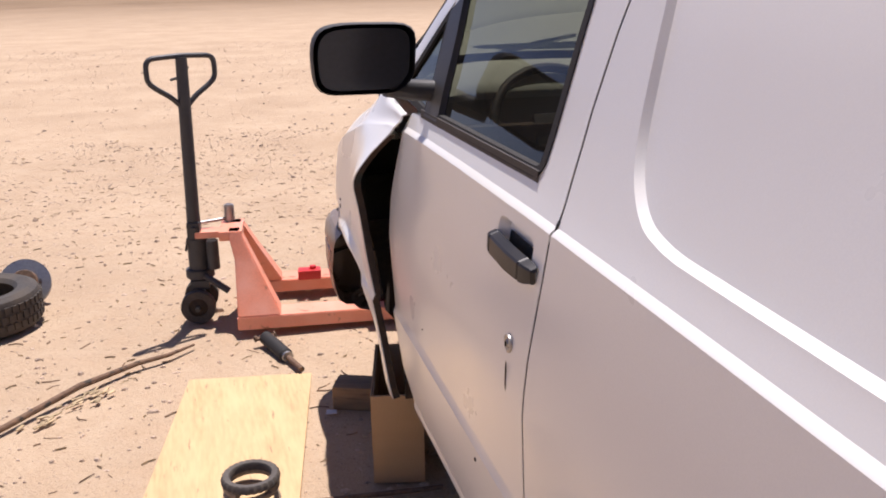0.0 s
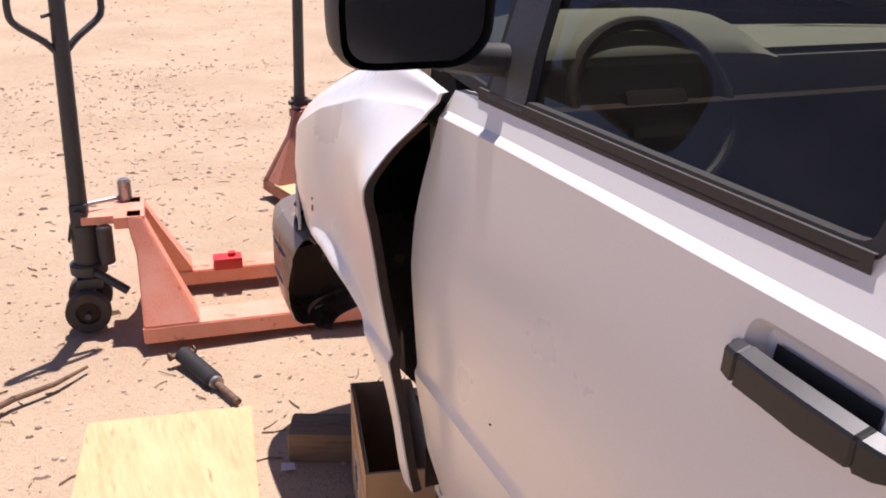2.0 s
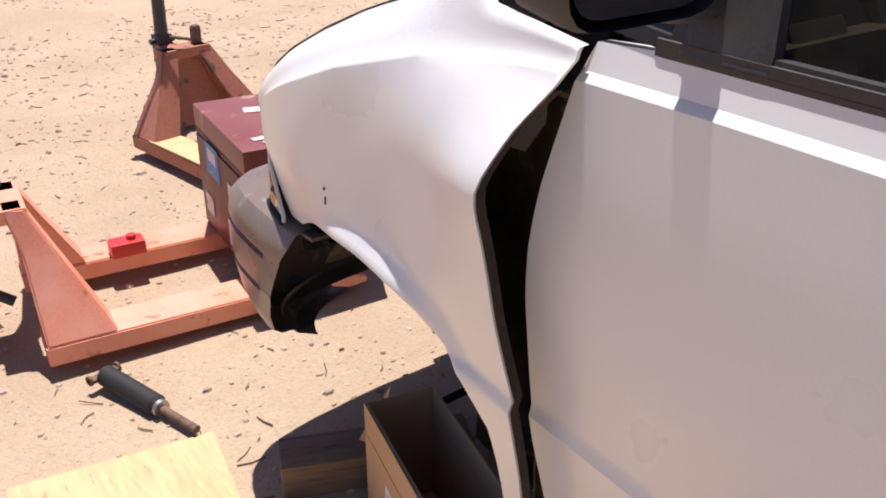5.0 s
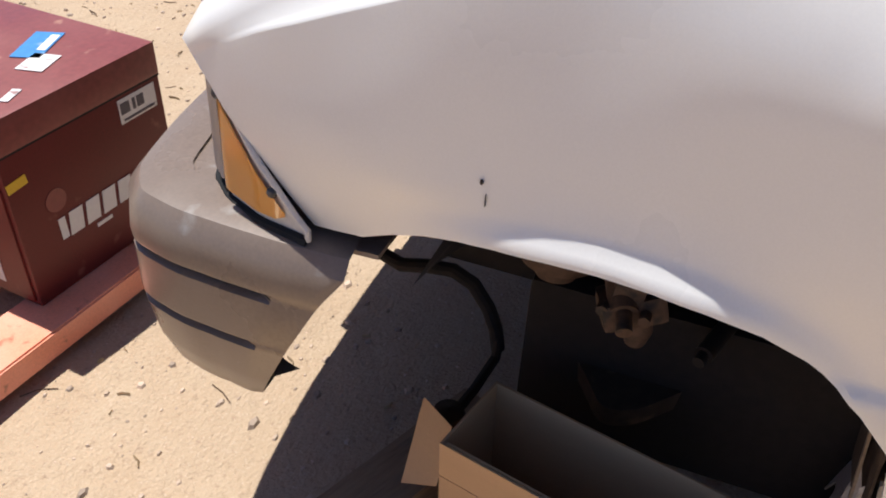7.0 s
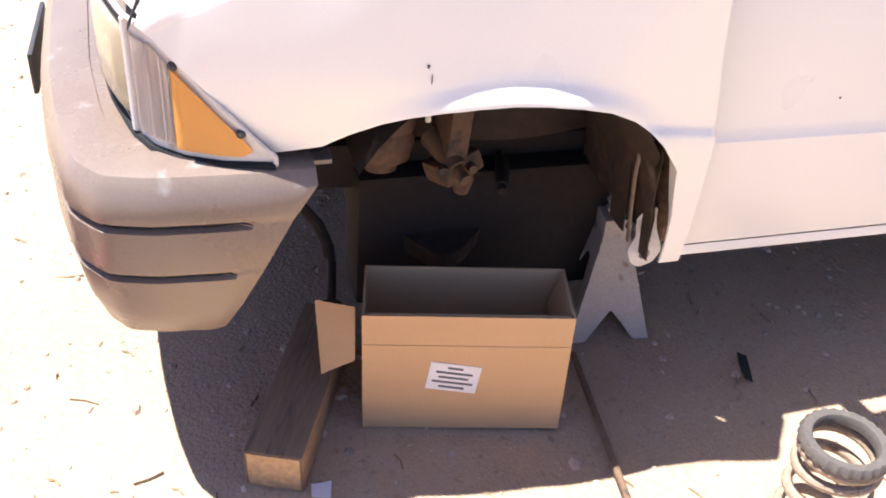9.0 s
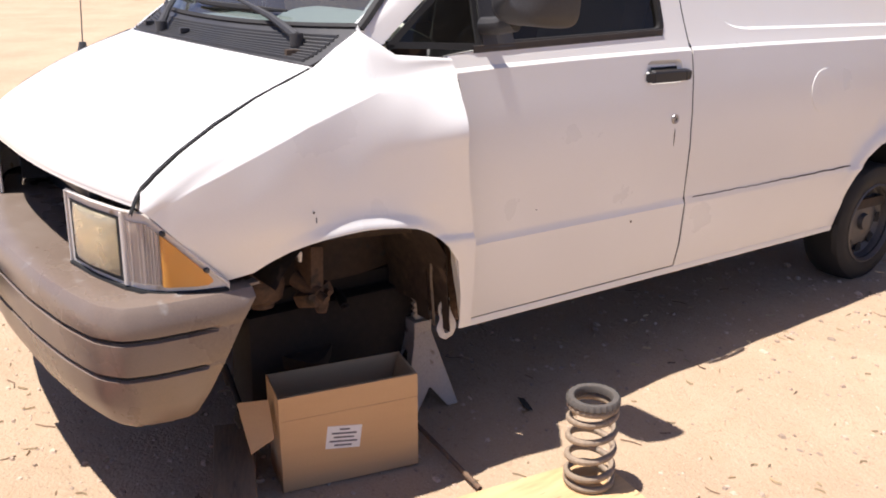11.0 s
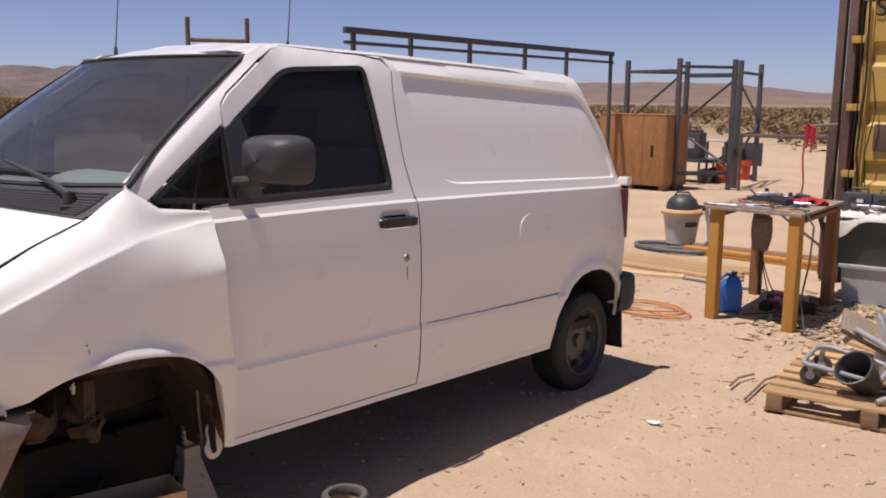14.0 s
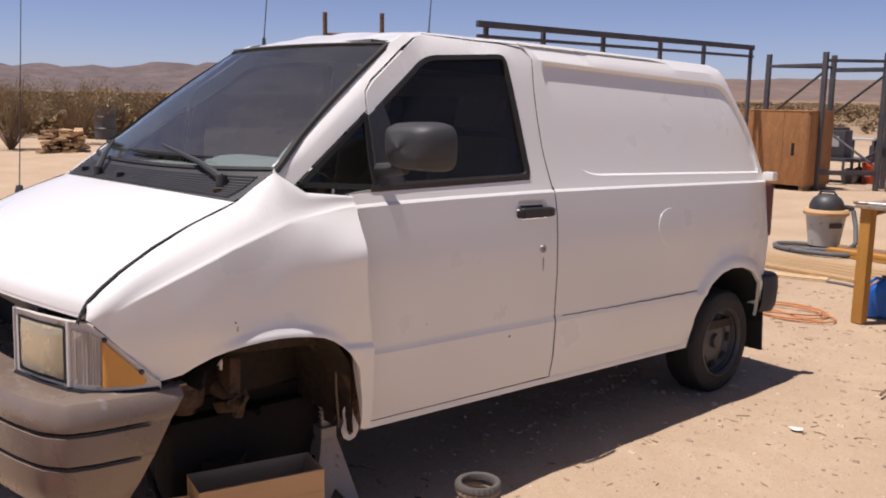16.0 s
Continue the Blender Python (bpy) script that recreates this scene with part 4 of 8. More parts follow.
fb = bumper(front_plan, front_prof, BUMPER, "front_bumper", "faded grey front bumper with two grooves", slant, True)
part("bumper_shelf", slab(bmesh.new(), [(x * 0.955, y - 0.032) for x, y in front_plan], 0.008, Matrix.Translation((0, 0, 0.6775))), BUMPER, van)
bm = bmesh.new()
rows = []
for a in np.linspace(0.22, 1, 20):
    p = Vector((-0.86, 0.68)).lerp(Vector((-0.66, 0.92)), a) + Vector((-0.06, 0.03)) * math.sin(math.pi * a)
    rows.append([Vector((p.x + dx * 0.7, p.y - dx * 0.7, z)) for dx, z in ((0, 0.320), (0.010, 0.292), (0.035, 0.276), (0.09, 0.278))])
part("air_dam", grid_sheet(bm, rows), BUMPER, van, "torn lip under the bumper corner")
rear_half = [(-0.872, -3.385), (-0.895, -3.46), (-0.89, -3.54), (-0.84, -3.585), (-0.5, -3.615), (0, -3.62)]
rear_plan = [(-x, y) for x, y in rear_half][::1] + [(x, y) for x, y in rear_half[-2::-1]]
bumper(rear_plan, [(-0.12, 0.690), (-0.02, 0.692), (0.0, 0.675), (0.006, 0.60), (0.0, 0.50), (-0.02, 0.45), (-0.10, 0.44)], GREYP, "rear_bumper", "dark grey rear bumper")
for s in (-1, 1):
    part("mud_flap", boxm((0.24, 0.012, 0.27), Matrix.Translation((s * 0.745, -3.435, 0.335)) @ pose(0, 0, 0, -6), 0.003), RUBBER, van, "black rubber mud flap")
# number plate pocket, wordless
part("plate_pocket", boxm((0.34, 0.012, 0.10), Matrix.Translation((-0.05, 1.062, 0.56)), 0.004), BLACKP, fb)

# underbody and wheel wells
part("floor_pan", boxm((1.60, 2.95, 0.05), Matrix.Translation((0, -1.85, 0.41))), INNER, van)
for s in (-1, 1):
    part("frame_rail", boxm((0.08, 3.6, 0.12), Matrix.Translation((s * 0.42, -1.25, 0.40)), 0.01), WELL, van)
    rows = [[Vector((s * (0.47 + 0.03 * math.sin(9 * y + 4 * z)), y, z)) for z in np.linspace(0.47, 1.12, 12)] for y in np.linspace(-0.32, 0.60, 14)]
    part("wheel_apron", grid_sheet(bmesh.new(), rows, back=(s * -0.01, 0, 0)), INNER, van, "dusty inner wheel apron, darkened to deepen its shade")
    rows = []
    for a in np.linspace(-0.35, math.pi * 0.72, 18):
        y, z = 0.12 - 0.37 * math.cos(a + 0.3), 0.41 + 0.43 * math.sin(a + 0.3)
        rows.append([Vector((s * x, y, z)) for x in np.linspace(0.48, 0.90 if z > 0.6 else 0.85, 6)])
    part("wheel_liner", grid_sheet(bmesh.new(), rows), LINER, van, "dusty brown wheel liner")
    bm = bmesh.new()
    rows = []
    for a in np.linspace(-0.1, math.pi * 1.05, 20):
        y, z = -3.02 - 0.385 * math.cos(a), 0.42 + 0.36 * math.sin(a)
        rows.append([Vector((s * x, y, z)) for x in np.linspace(0.50, 0.86, 5)])
    part("rear_liner", grid_sheet(bm, rows), DARK, van)
    # hinge post behind the fender gap
    rows = [[Vector((s * x, y, z)) for x, y in ((0.60, -0.285), (0.76, -0.275), (0.815, -0.30), (0.82, -0.36))] for z in np.linspace(0.36, 1.25, 8)]
    part("hinge_pillar", grid_sheet(bmesh.new(), rows), RUST, van, "brown inner pillar behind the gap")

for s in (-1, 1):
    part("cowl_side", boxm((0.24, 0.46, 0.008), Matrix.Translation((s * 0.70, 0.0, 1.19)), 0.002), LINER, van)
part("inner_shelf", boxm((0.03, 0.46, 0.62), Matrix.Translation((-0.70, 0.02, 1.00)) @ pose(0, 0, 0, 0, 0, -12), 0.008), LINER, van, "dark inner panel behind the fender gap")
# made-up black block: covers lit ground and deepens the well's shade
part("engine_cradle", boxm((0.10, 0.66, 0.26), Matrix.Translation((-0.38, 0.02, 0.37)), 0.03), WELL, van, "made-up engine cradle, black to deepen the shade")
# bare suspension at the open wheel
bm = bmesh.new()
lathe(bm, [(0.0, 0.0), (0.055, 0.0), (0.060, 0.015), (0.10, 0.03), (0.118, 0.07), (0.12, 0.09), (0.114, 0.10), (0.12, 0.11), (0.12, 0.20), (0.128, 0.21), (0.128, 0.38), (0, 0.40)], Matrix.Translation((-0.54, 0.30, 0.44)) @ pose(0, 0, 0, 0, 9, 0) @ Matrix.Diagonal((0.68, 0.68, 1, 1)), 30)
part("spring_tower", bm, SHADERUST, van, "dusty brown spring tower")
bm = bmesh.new()
box(bm, (0.10, 0.055, 0.20), Matrix.Translation((-0.60, 0.155, 0.55)) @ pose(0, 0, 0, 10, 12, 8), 0.018)
box(bm, (0.09, 0.11, 0.05), Matrix.Translation((-0.62, 0.15, 0.485)) @ pose(0, 0, 0, -14, 15, 20), 0.014)
rod(bm, (-0.57, 0.19, 0.535), (-0.665, 0.155, 0.50), 0.030, 0.024, 16)
rod(bm, (-0.665, 0.155, 0.50), (-0.70, 0.145, 0.49), 0.014)
for k in (-1, 1):
    rod(bm, (-0.655, 0.155 + 0.035 * k, 0.50), (-0.675, 0.155 + 0.035 * k, 0.50), 0.011, seg=6)
part("steering_knuckle", bm, SHADERUST, van, "rusty brown steering knuckle")
bm = slab(bmesh.new(), rounded([(-0.40, 0.34), (-0.40, -0.10), (-0.50, -0.06), (-0.66, 0.10), (-0.68, 0.16), (-0.60, 0.22), (-0.50, 0.32)], 0.03), 0.05, Matrix.Translation((0.06, 0, 0.27)) @ pose(0, 0, 0, 0, -8, 0))
part("control_arm", bm, LINER, van, "dusty brown lower control arm")
part("tie_rod", rod(rod(bmesh.new(), (-0.34, -0.06, 0.42), (-0.62, 0.02, 0.40), 0.011), (-0.50, -0.02, 0.408), (-0.60, 0.014, 0.402), 0.017), WELL, van, "black tie rod")
bm = lathe(bmesh.new(), [(0.0, 0.03), (0.022, 0.025), (0.026, 0.0), (0.018, -0.03), (0, -0.035)], Matrix.Translation((-0.635, 0.13, 0.452)), 14)
part("ball_joint", bm, SHADERUST, van, "rusty ball joint")
part("pinch_bolt", rod(rod(bmesh.new(), (-0.705, 0.245, 0.69), (-0.708, 0.244, 0.645), 0.006), (-0.705, 0.245, 0.675), (-0.705, 0.245, 0.662), 0.011, seg=6), BEZEL, van, "pale bolt under the arch")
# another made-up black block, hung low to keep the well dark
part("sub_frame", boxm((0.16, 0.70, 0.38), Matrix.Translation((-0.45, 0.0, 0.215)), 0.03), WELL, van, "made-up front sub-frame block, black to deepen the shade")
for x, w, t in ((-0.835, 0.035, 0.002), (-0.775, 0.010, 0.010), (-0.70, 0.07, 0.002)):
    rows = [[Vector((x + dx, -0.232 - 0.10 * max(0, (0.52 - z)) + 0.34 * max(0, z - 0.60) ** 1.2 + t, z)) for dx in (-w / 2, 0, w / 2)] for z in np.linspace(0.34, 0.74, 10)]
    part("liner_flange", grid_sheet(bmesh.new(), rows, back=(0, -0.004, 0)), LINER if w > 0.02 else SPRING, van, "bent edge strip of the wheel liner")
bm = bmesh.new()
tube(bm, [tuple(p) for p in ((-0.10, 0.76, 0.31), (-0.36, 0.75, 0.30), (-0.45, 0.70, 0.30), (-0.475, 0.633, 0.302), (-0.475, 0.576, 0.318), (-0.475, 0.519, 0.325), (-0.476, 0.474, 0.305), (-0.476, 0.438, 0.255), (-0.475, 0.418, 0.205), (-0.478, 0.408, 0.155))], 0.015, 10)
part("sway_bar", bm, WELL, van, "curved sway bar")
bm = bmesh.new()
tube(bm, [(-0.478, 0.408, 0.19), (-0.50, 0.405, 0.15), (-0.58, 0.42, 0.13), (-0.674, 0.439, 0.126)], 0.011, 8)
lathe(bm, [(0, -0.04), (0.03, -0.03), (0.04, 0), (0.03, 0.03), (0, 0.04)], Matrix.Translation((-0.674, 0.439, 0.126)), 14)
part("hanging_link", bm, WELL, van, "hanging sway bar link")
bm = bmesh.new()
tube(bm, [(-0.70, -0.20, 0.80), (-0.74, -0.235, 0.70), (-0.755, -0.25, 0.55), (-0.75, -0.26, 0.40), (-0.72, -0.27, 0.34)], 0.006, 8)
part("brake_hose", bm, BLACKP, van, "black brake hose")
bm = skin(rounded([(-0.262, 0.46), (-0.238, 0.41), (-0.243, 0.375), (-0.222, 0.345), (-0.232, 0.312), (-0.262, 0.292), (-0.296, 0.300), (-0.306, 0.34), (-0.290, 0.39), (-0.280, 0.45)], 0.008, 2), lambda y, z: Vector((-0.812 - 0.008 * math.sin(40 * z + 20 * y), y, z)), holes=[[(-0.265 + 0.014 * math.cos(a), 0.332 + 0.014 * math.sin(a)) for a in np.linspace(0, 6.283, 11)[:-1]]], step=0.02, edge=0.012)
bmesh.ops.solidify(bm, geom=list(bm.faces), thickness=0.006)
part("rusted_foot", bm, BEZEL, van, "bent pale foot of the fender with a bolt hole")


# rear wheels
def wheel(s, y=-3.02, name="rear_wheel"):
    m = Matrix.Translation((s * 0.735, y, (0.305 if y < -1 else 0.24) + SAG * (s * 0.735 + 0.886))) @ pose(0, 0, 0, 0, s * 90, 0)
    bm = lathe(bmesh.new(), [(0.190, -0.085), (0.215, -0.098), (0.270, -0.102), (0.300, -0.090), (0.315, -0.070), (0.318, 0.0), (0.315, 0.070), (0.300, 0.090), (0.270, 0.102), (0.215, 0.098), (0.190, 0.085)], m, 56, closed=True)
    for v in bm.verts:
        w = m.inverted() @ v.co
        r = math.hypot(w.x, w.y)
        if r > 0.31:
            k = 1 + 0.010 * (1 if int(math.atan2(w.y, w.x) * 28 / math.pi) % 2 else -1)
            v.co = m @ Vector((w.x * k, w.y * k, w.z))
    wh = part(name, bm, RUBBER, van, "dusty black tyre on a grey steel rim")
    bm = lathe(bmesh.new(), [(0.212, 0.099), (0.203, 0.104), (0.192, 0.086), (0.184, 0.045), (0.155, 0.030), (0.120, 0.048), (0.075, 0.052), (0.045, 0.050), (0.040, 0.072), (0.0, 0.075)], m, 44)
    rim = part("rim", bm, RIMMAT, wh, "grey slotted steel rim")
    for k in range(8):
        a = k * math.pi / 4
        bm = bmesh.new()
        slab(bm, rounded([(0.122, -0.022), (0.166, -0.030), (0.166, 0.030), (0.122, 0.022)], 0.012), 0.004, m @ pose(0, 0, 0.046, 0, 0, math.degrees(a)))
        part("rim_slot", bm, DARK, rim)


wheel(-1)
wheel(1)
# far wheel, pan and cross member added to block bright ground beyond the well
wheel(1, 0.0, "front_wheel")
part("oil_pan", boxm((0.50, 0.62, 0.30), Matrix.Translation((0, 0.12, 0.46)), 0.05), DARK, van, "added black engine pan that blocks the lit ground beyond")
part("cross_member", boxm((0.90, 0.16, 0.10), Matrix.Translation((0, 0.22, 0.34)), 0.02), INNER, van)

# the cab inside
part("dashboard", boxm((1.46, 0.42, 0.30), Matrix.Translation((0, -0.06, 1.16)) @ pose(0, 0, 0, -8), 0.08), DASH, van, "grey vinyl dashboard")
bm = bmesh.new()
rows = [[Vector((x, 0.08 - 0.30 * b + 0.10 * (1 - abs(x / 0.75) ** 2) * (1 - b), 1.325 + 0.015 * b)) for x in np.linspace(-0.75, 0.75, 16)] for b in np.linspace(0, 1, 5)]
part("dash_top", grid_sheet(bm, rows), DASHTOP, van)
rows = [[Vector((-0.40 + 0.36 * u, 0.05 - 0.30 * v, 1.315 + 0.10 * (1 - u ** 4) ** 0.5 * math.sin(math.pi * min(1.0, 0.12 + 0.80 * v)))) for u in np.linspace(-0.99, 0.99, 17)] for v in np.linspace(0, 1, 9)]
part("instrument_hood", grid_sheet(bmesh.new(), rows, back=(0, 0, -0.02)), DASHTOP, van, "pale grey-green padded instrument hood", smooth=60)
m = Matrix.Translation((-0.40, -0.30, 1.24)) @ pose(0, 0, 0, 58)
bm = bmesh.new()
tube(bm, [m @ Vector((0.19 * math.cos(a), 0.19 * math.sin(a), 0)) for a in np.linspace(0, 2 * math.pi, 37)[:-1]], 0.015, 10, closed=True)
box(bm, (0.34, 0.035, 0.02), m @ Matrix.Translation((0, -0.02, -0.01)), 0.006)
box(bm, (0.035, 0.18, 0.02), m @ Matrix.Translation((0, -0.10, -0.01)), 0.006)
box(bm, (0.15, 0.11, 0.04), m @ Matrix.Translation((0, -0.02, 0)), 0.015)
rod(bm, m @ Vector((0, 0, 0)), m @ Vector((0, 0, -0.3)), 0.025)
part("steering_wheel", bm, GREYP, van, "grey steering wheel")
for x in (-0.38, 0.38):
    seat = part("seat_cushion", boxm((0.50, 0.52, 0.17), Matrix.Translation((x, -1.02, 0.86)), 0.06), CLOTH, van, "grey cloth bucket seat")
    part("backrest", boxm((0.48, 0.15, 0.62), Matrix.Translation((x, -1.30, 1.20)) @ pose(0, 0, 0, 12), 0.06), CLOTH, seat)
    part("headrest", boxm((0.26, 0.10, 0.17), Matrix.Translation((x, -1.38, 1.62)) @ pose(0, 0, 0, 12), 0.04), CLOTH, seat)
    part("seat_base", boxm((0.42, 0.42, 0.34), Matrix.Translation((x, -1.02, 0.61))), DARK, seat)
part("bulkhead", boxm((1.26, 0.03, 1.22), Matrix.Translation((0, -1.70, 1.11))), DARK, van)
part("headliner", boxm((1.10, 2.1, 0.02), Matrix.Translation((0, -1.6, 1.90))), CLOTH, van)
for s in (-1, 1):
    part("door_card", boxm((0.03, 1.02, 0.80), Matrix.Translation((s * 0.815, -0.90, 0.86))), DASH, van)


# ---- ground and distance ----
def sand_material():
    m = bpy.data.materials.new("desert_sand")
    m.use_nodes = True
    t = m.node_tree
    b = t.nodes["Principled BSDF"]
    b.inputs["Roughness"].default_value = 0.95
    b.inputs["Specular IOR Level"].default_value = 0.2
    co = t.nodes.new("ShaderNodeTexCoord")

    def nz(scale, detail=5, rough=0.6):
        n = t.nodes.new("ShaderNodeTexNoise")
        n.inputs["Scale"].default_value, n.inputs["Detail"].default_value, n.inputs["Roughness"].default_value = scale, detail, rough
        t.links.new(co.outputs["Object"], n.inputs["Vector"])
        return n.outputs[0]

    def rmp(v, lo, hi, a=0.0, c=1.0):
        n = t.nodes.new("ShaderNodeMapRange")
        for k, x in zip(("From Min", "From Max", "To Min", "To Max"), (lo, hi, a, c)):
            n.inputs[k].default_value = x
        t.links.new(v, n.inputs["Value"])
        return n.outputs[0]

    def mix(f, a, c):
        n = t.nodes.new("ShaderNodeMix")
        n.data_type = 'RGBA'
        t.links.new(f, n.inputs[0])
        for s, v in ((n.inputs[6], a), (n.inputs[7], c)):
            if isinstance(v, tuple):
                s.default_value = (*v, 1)
            else:
                t.links.new(v, s)
        return n.outputs[2]

    col = mix(rmp(nz(0.8), 0.35, 0.65), (0.435, 0.318, 0.208), (0.53, 0.40, 0.268))
    col = mix(rmp(nz(6), 0.4, 0.7, 0, 0.6), col, (0.465, 0.33, 0.208))
    col = mix(rmp(nz(55, 4, 0.7), 0.56, 0.72, 0, 0.7), col, (0.30, 0.20, 0.13))
    col = mix(rmp(nz(140, 3), 0.55, 0.75, 0, 0.55), col, (0.62, 0.49, 0.37))
    far = t.nodes.new("ShaderNodeVectorMath")
    far.operation = 'LENGTH'
    t.links.new(co.outputs["Object"], far.inputs[0])
    soil = mix(rmp(nz(0.15, 6), 0.35, 0.65), (0.215, 0.145, 0.085), (0.29, 0.20, 0.12))
    col = mix(rmp(far.outputs["Value"], 30, 75), col, soil)
    t.links.new(col, b.inputs["Base Color"])
    h = t.nodes.new("ShaderNodeMath")
    h.operation = 'MULTIPLY_ADD'
    t.links.new(nz(9, 8, 0.65), h.inputs[0])
    h.inputs[1].default_value = 2.0
    t.links.new(nz(90, 4), h.inputs[2])
    bp = t.nodes.new("ShaderNodeBump")
    bp.inputs["Strength"].default_value, bp.inputs["Distance"].default_value = 0.75, 0.012
    t.links.new(h.outputs[0], bp.inputs["Height"])
    t.links.new(bp.outputs[0], b.inputs["Normal"])
    return m


SAND = sand_material()
STONE = material("pale_gravel", (0.42, 0.31, 0.22), 0.9, vary=0.2, fine=60, coarse=9, bump=0.3, tint=(0.55, 0.43, 0.33), island=0.35)
TWIG = material("dry_twigs", (0.23, 0.15, 0.09), 0.9, vary=0.3, fine=60, coarse=9, bump=0.3, island=0.3)
SCRUB = material("dry_scrub", (0.185, 0.125, 0.058), 0.9, vary=0.22, fine=9, coarse=0.6, bump=0.0, tint=(0.235, 0.155, 0.075), island=0.2)
HILL = material("far_hills", (0.19, 0.13, 0.10), 1.0, vary=0.2, fine=0.02, coarse=0.004, bump=0.0, tint=(0.14, 0.098, 0.08))
DARKHILL = material("dark_rocky_hills", (0.135, 0.10, 0.09), 1.0, vary=0.3, fine=0.03, coarse=0.008, bump=0.0, tint=(0.10, 0.077, 0.072))


def ground_height(x, y):
    f = 1 / (1 + (math.hypot(x, y) / 12) ** 4)
    return f * (0.018 * noise.noise(Vector((x * 0.9, y * 0.9, 0.3))) + 0.012 * noise.noise(Vector((x * 3.1, y * 3.1, 1.7))) - 0.004)


axis = [-9 + 0.09 * k for k in range(201)]
far = [10, 11.5, 13.5, 16, 20, 26, 35, 50, 75, 120, 200, 350, 600, 1000, 1700, 3000, 4800]
gx = [-v for v in far[::-1]] + axis + far
gy = [-v - 3 for v in far[::-1]] + [v - 3 for v in axis] + [v for v in far]
bm = grid_sheet(bmesh.new(), [[Vector((x, y, ground_height(x, y))) for y in gy] for x in gx])
tagged(part("ground", bm, SAND, smooth=180), "pale pinkish desert sand with gravel and tyre marks", "ground", kind="structure")


def scatter(name, count, area, make, mat, label, category):
    """Many small pieces in one mesh; make(i) returns points and faces round the origin."""
    verts, faces = [], []
    for i in range(count):
        x, y, ok = area(i)
        if not ok:
            continue
        pv, pf = make(i)
        o, z = len(verts), ground_height(x, y)
        verts += [(x + p[0], y + p[1], z + p[2]) for p in pv]
        faces += [tuple(o + k for k in f) for f in pf]
    me = bpy.data.meshes.new(name)
    me.from_pydata(verts, [], faces)
    me.materials.append(mat)
    return tagged(new(name, me), label, category, kind="stuff")


rng = random.Random(7)


def near_place(i):
    x, y = rng.uniform(-5.0, 3.0), rng.uniform(-6.5, 8.0)
    return x, y, True


def pebble(i):
    r = 0.003 + 0.010 * rng.random() ** 4 + (0.012 if rng.random() < 0.02 else 0)
    sx, sy, sz, a = r * rng.uniform(0.8, 1.5), r * rng.uniform(0.7, 1.1), r * rng.uniform(0.4, 0.8), rng.uniform(0, 6.3)
    ring = [(sx * math.cos(k * 1.257 + a) * rng.uniform(0.8, 1.2), sy * math.sin(k * 1.257 + a) * rng.uniform(0.8, 1.2), -0.1 * sz) for k in range(5)]
    top = [(p[0] * 0.6, p[1] * 0.6, sz * rng.uniform(0.8, 1.1)) for p in ring]
    return ring + top, [(k, (k + 1) % 5, 5 + (k + 1) % 5, 5 + k) for k in range(5)] + [(5, 6, 7, 8, 9)]


def twig(i):
    a, l, w = rng.uniform(0, 6.3), rng.uniform(0.02, 0.09), rng.uniform(0.0012, 0.003)
    d, n = (math.cos(a), math.sin(a)), (-math.sin(a), math.cos(a))
    b = rng.uniform(-0.2, 0.2) * l
    pts = []
    for t, o in ((0, 0), (0.5, b), (1, 0)):
        cx, cy = d[0] * l * t + n[0] * o, d[1] * l * t + n[1] * o
        pts += [(cx + n[0] * w, cy + n[1] * w, 0.002), (cx, cy, 0.002 + 2 * w), (cx - n[0] * w, cy - n[1] * w, 0.002)]
    return pts, [(0, 3, 4, 1), (1, 4, 5, 2), (3, 6, 7, 4), (4, 7, 8, 5)]


def straw_bit(i):
    v, f = twig(i)
    k = rng.uniform(0.25, 0.75)
    return [(x * k, y * k, z * 1.3) for x, y, z in v], f


scatter("gravel", 30000, near_place, pebble, STONE, "loose pale gravel on the sand", "gravel")
def far_gravel_place(i):
    return rng.uniform(-7.0, 6.0), rng.uniform(7.5, 24.0), True


def clod(i):
    v, f = pebble(i)
    k = rng.uniform(0.9, 1.7)
    return [(x * k, y * k, z * k) for x, y, z in v], f


scatter("scattered_stones", 9000, far_gravel_place, clod, STONE, "loose stones and clods farther out on the sand", "stones")
scatter("straw_bits", 2600, near_place, straw_bit, STRAW, "pale straw and wood bits on the sand", "straw")
scatter("dry_twigs", 900, near_place, twig, TWIG, "scattered dry twigs and straw", "twigs")


def scrub_place(i):
    a = rng.uniform(-2.05, 0.15)
    d = 33 + 380 * rng.random() ** 1.5
    x, y = d * math.cos(a), d * math.sin(a)
    drift = noise.noise(Vector((a * 5, math.log(d) * 5.5, 0.3))) + 0.5 * noise.noise(Vector((x * 0.09, y * 0.09, 4)))
    return x, y - 2, drift > -0.18


def bush(i):
    n, r, h = 44, rng.uniform(0.6, 1.5), rng.uniform(0.45, 1.15)
    pts, fs = [], []
    for k in range(n):
        a, u, v = rng.uniform(0, 6.3), rng.random() ** 0.6, rng.random()
        rr = r * u * (0.35 + 0.65 * v ** 0.5)
        c = (rr * math.cos(a), rr * math.sin(a), h * v * (1 - 0.35 * u))
        s = rng.uniform(0.10, 0.26)
        for j in range(3):
            b = a + rng.uniform(0, 6.3)
            pts.append((c[0] + s * math.cos(b), c[1] + s * math.sin(b), c[2] + rng.uniform(-0.6, 1.4) * s))
        fs.append((3 * k, 3 * k + 1, 3 * k + 2))
    return pts, fs


scatter("desert_scrub", 10000, scrub_place, bush, SCRUB, "dry olive brown desert scrub out to the horizon", "scrub")


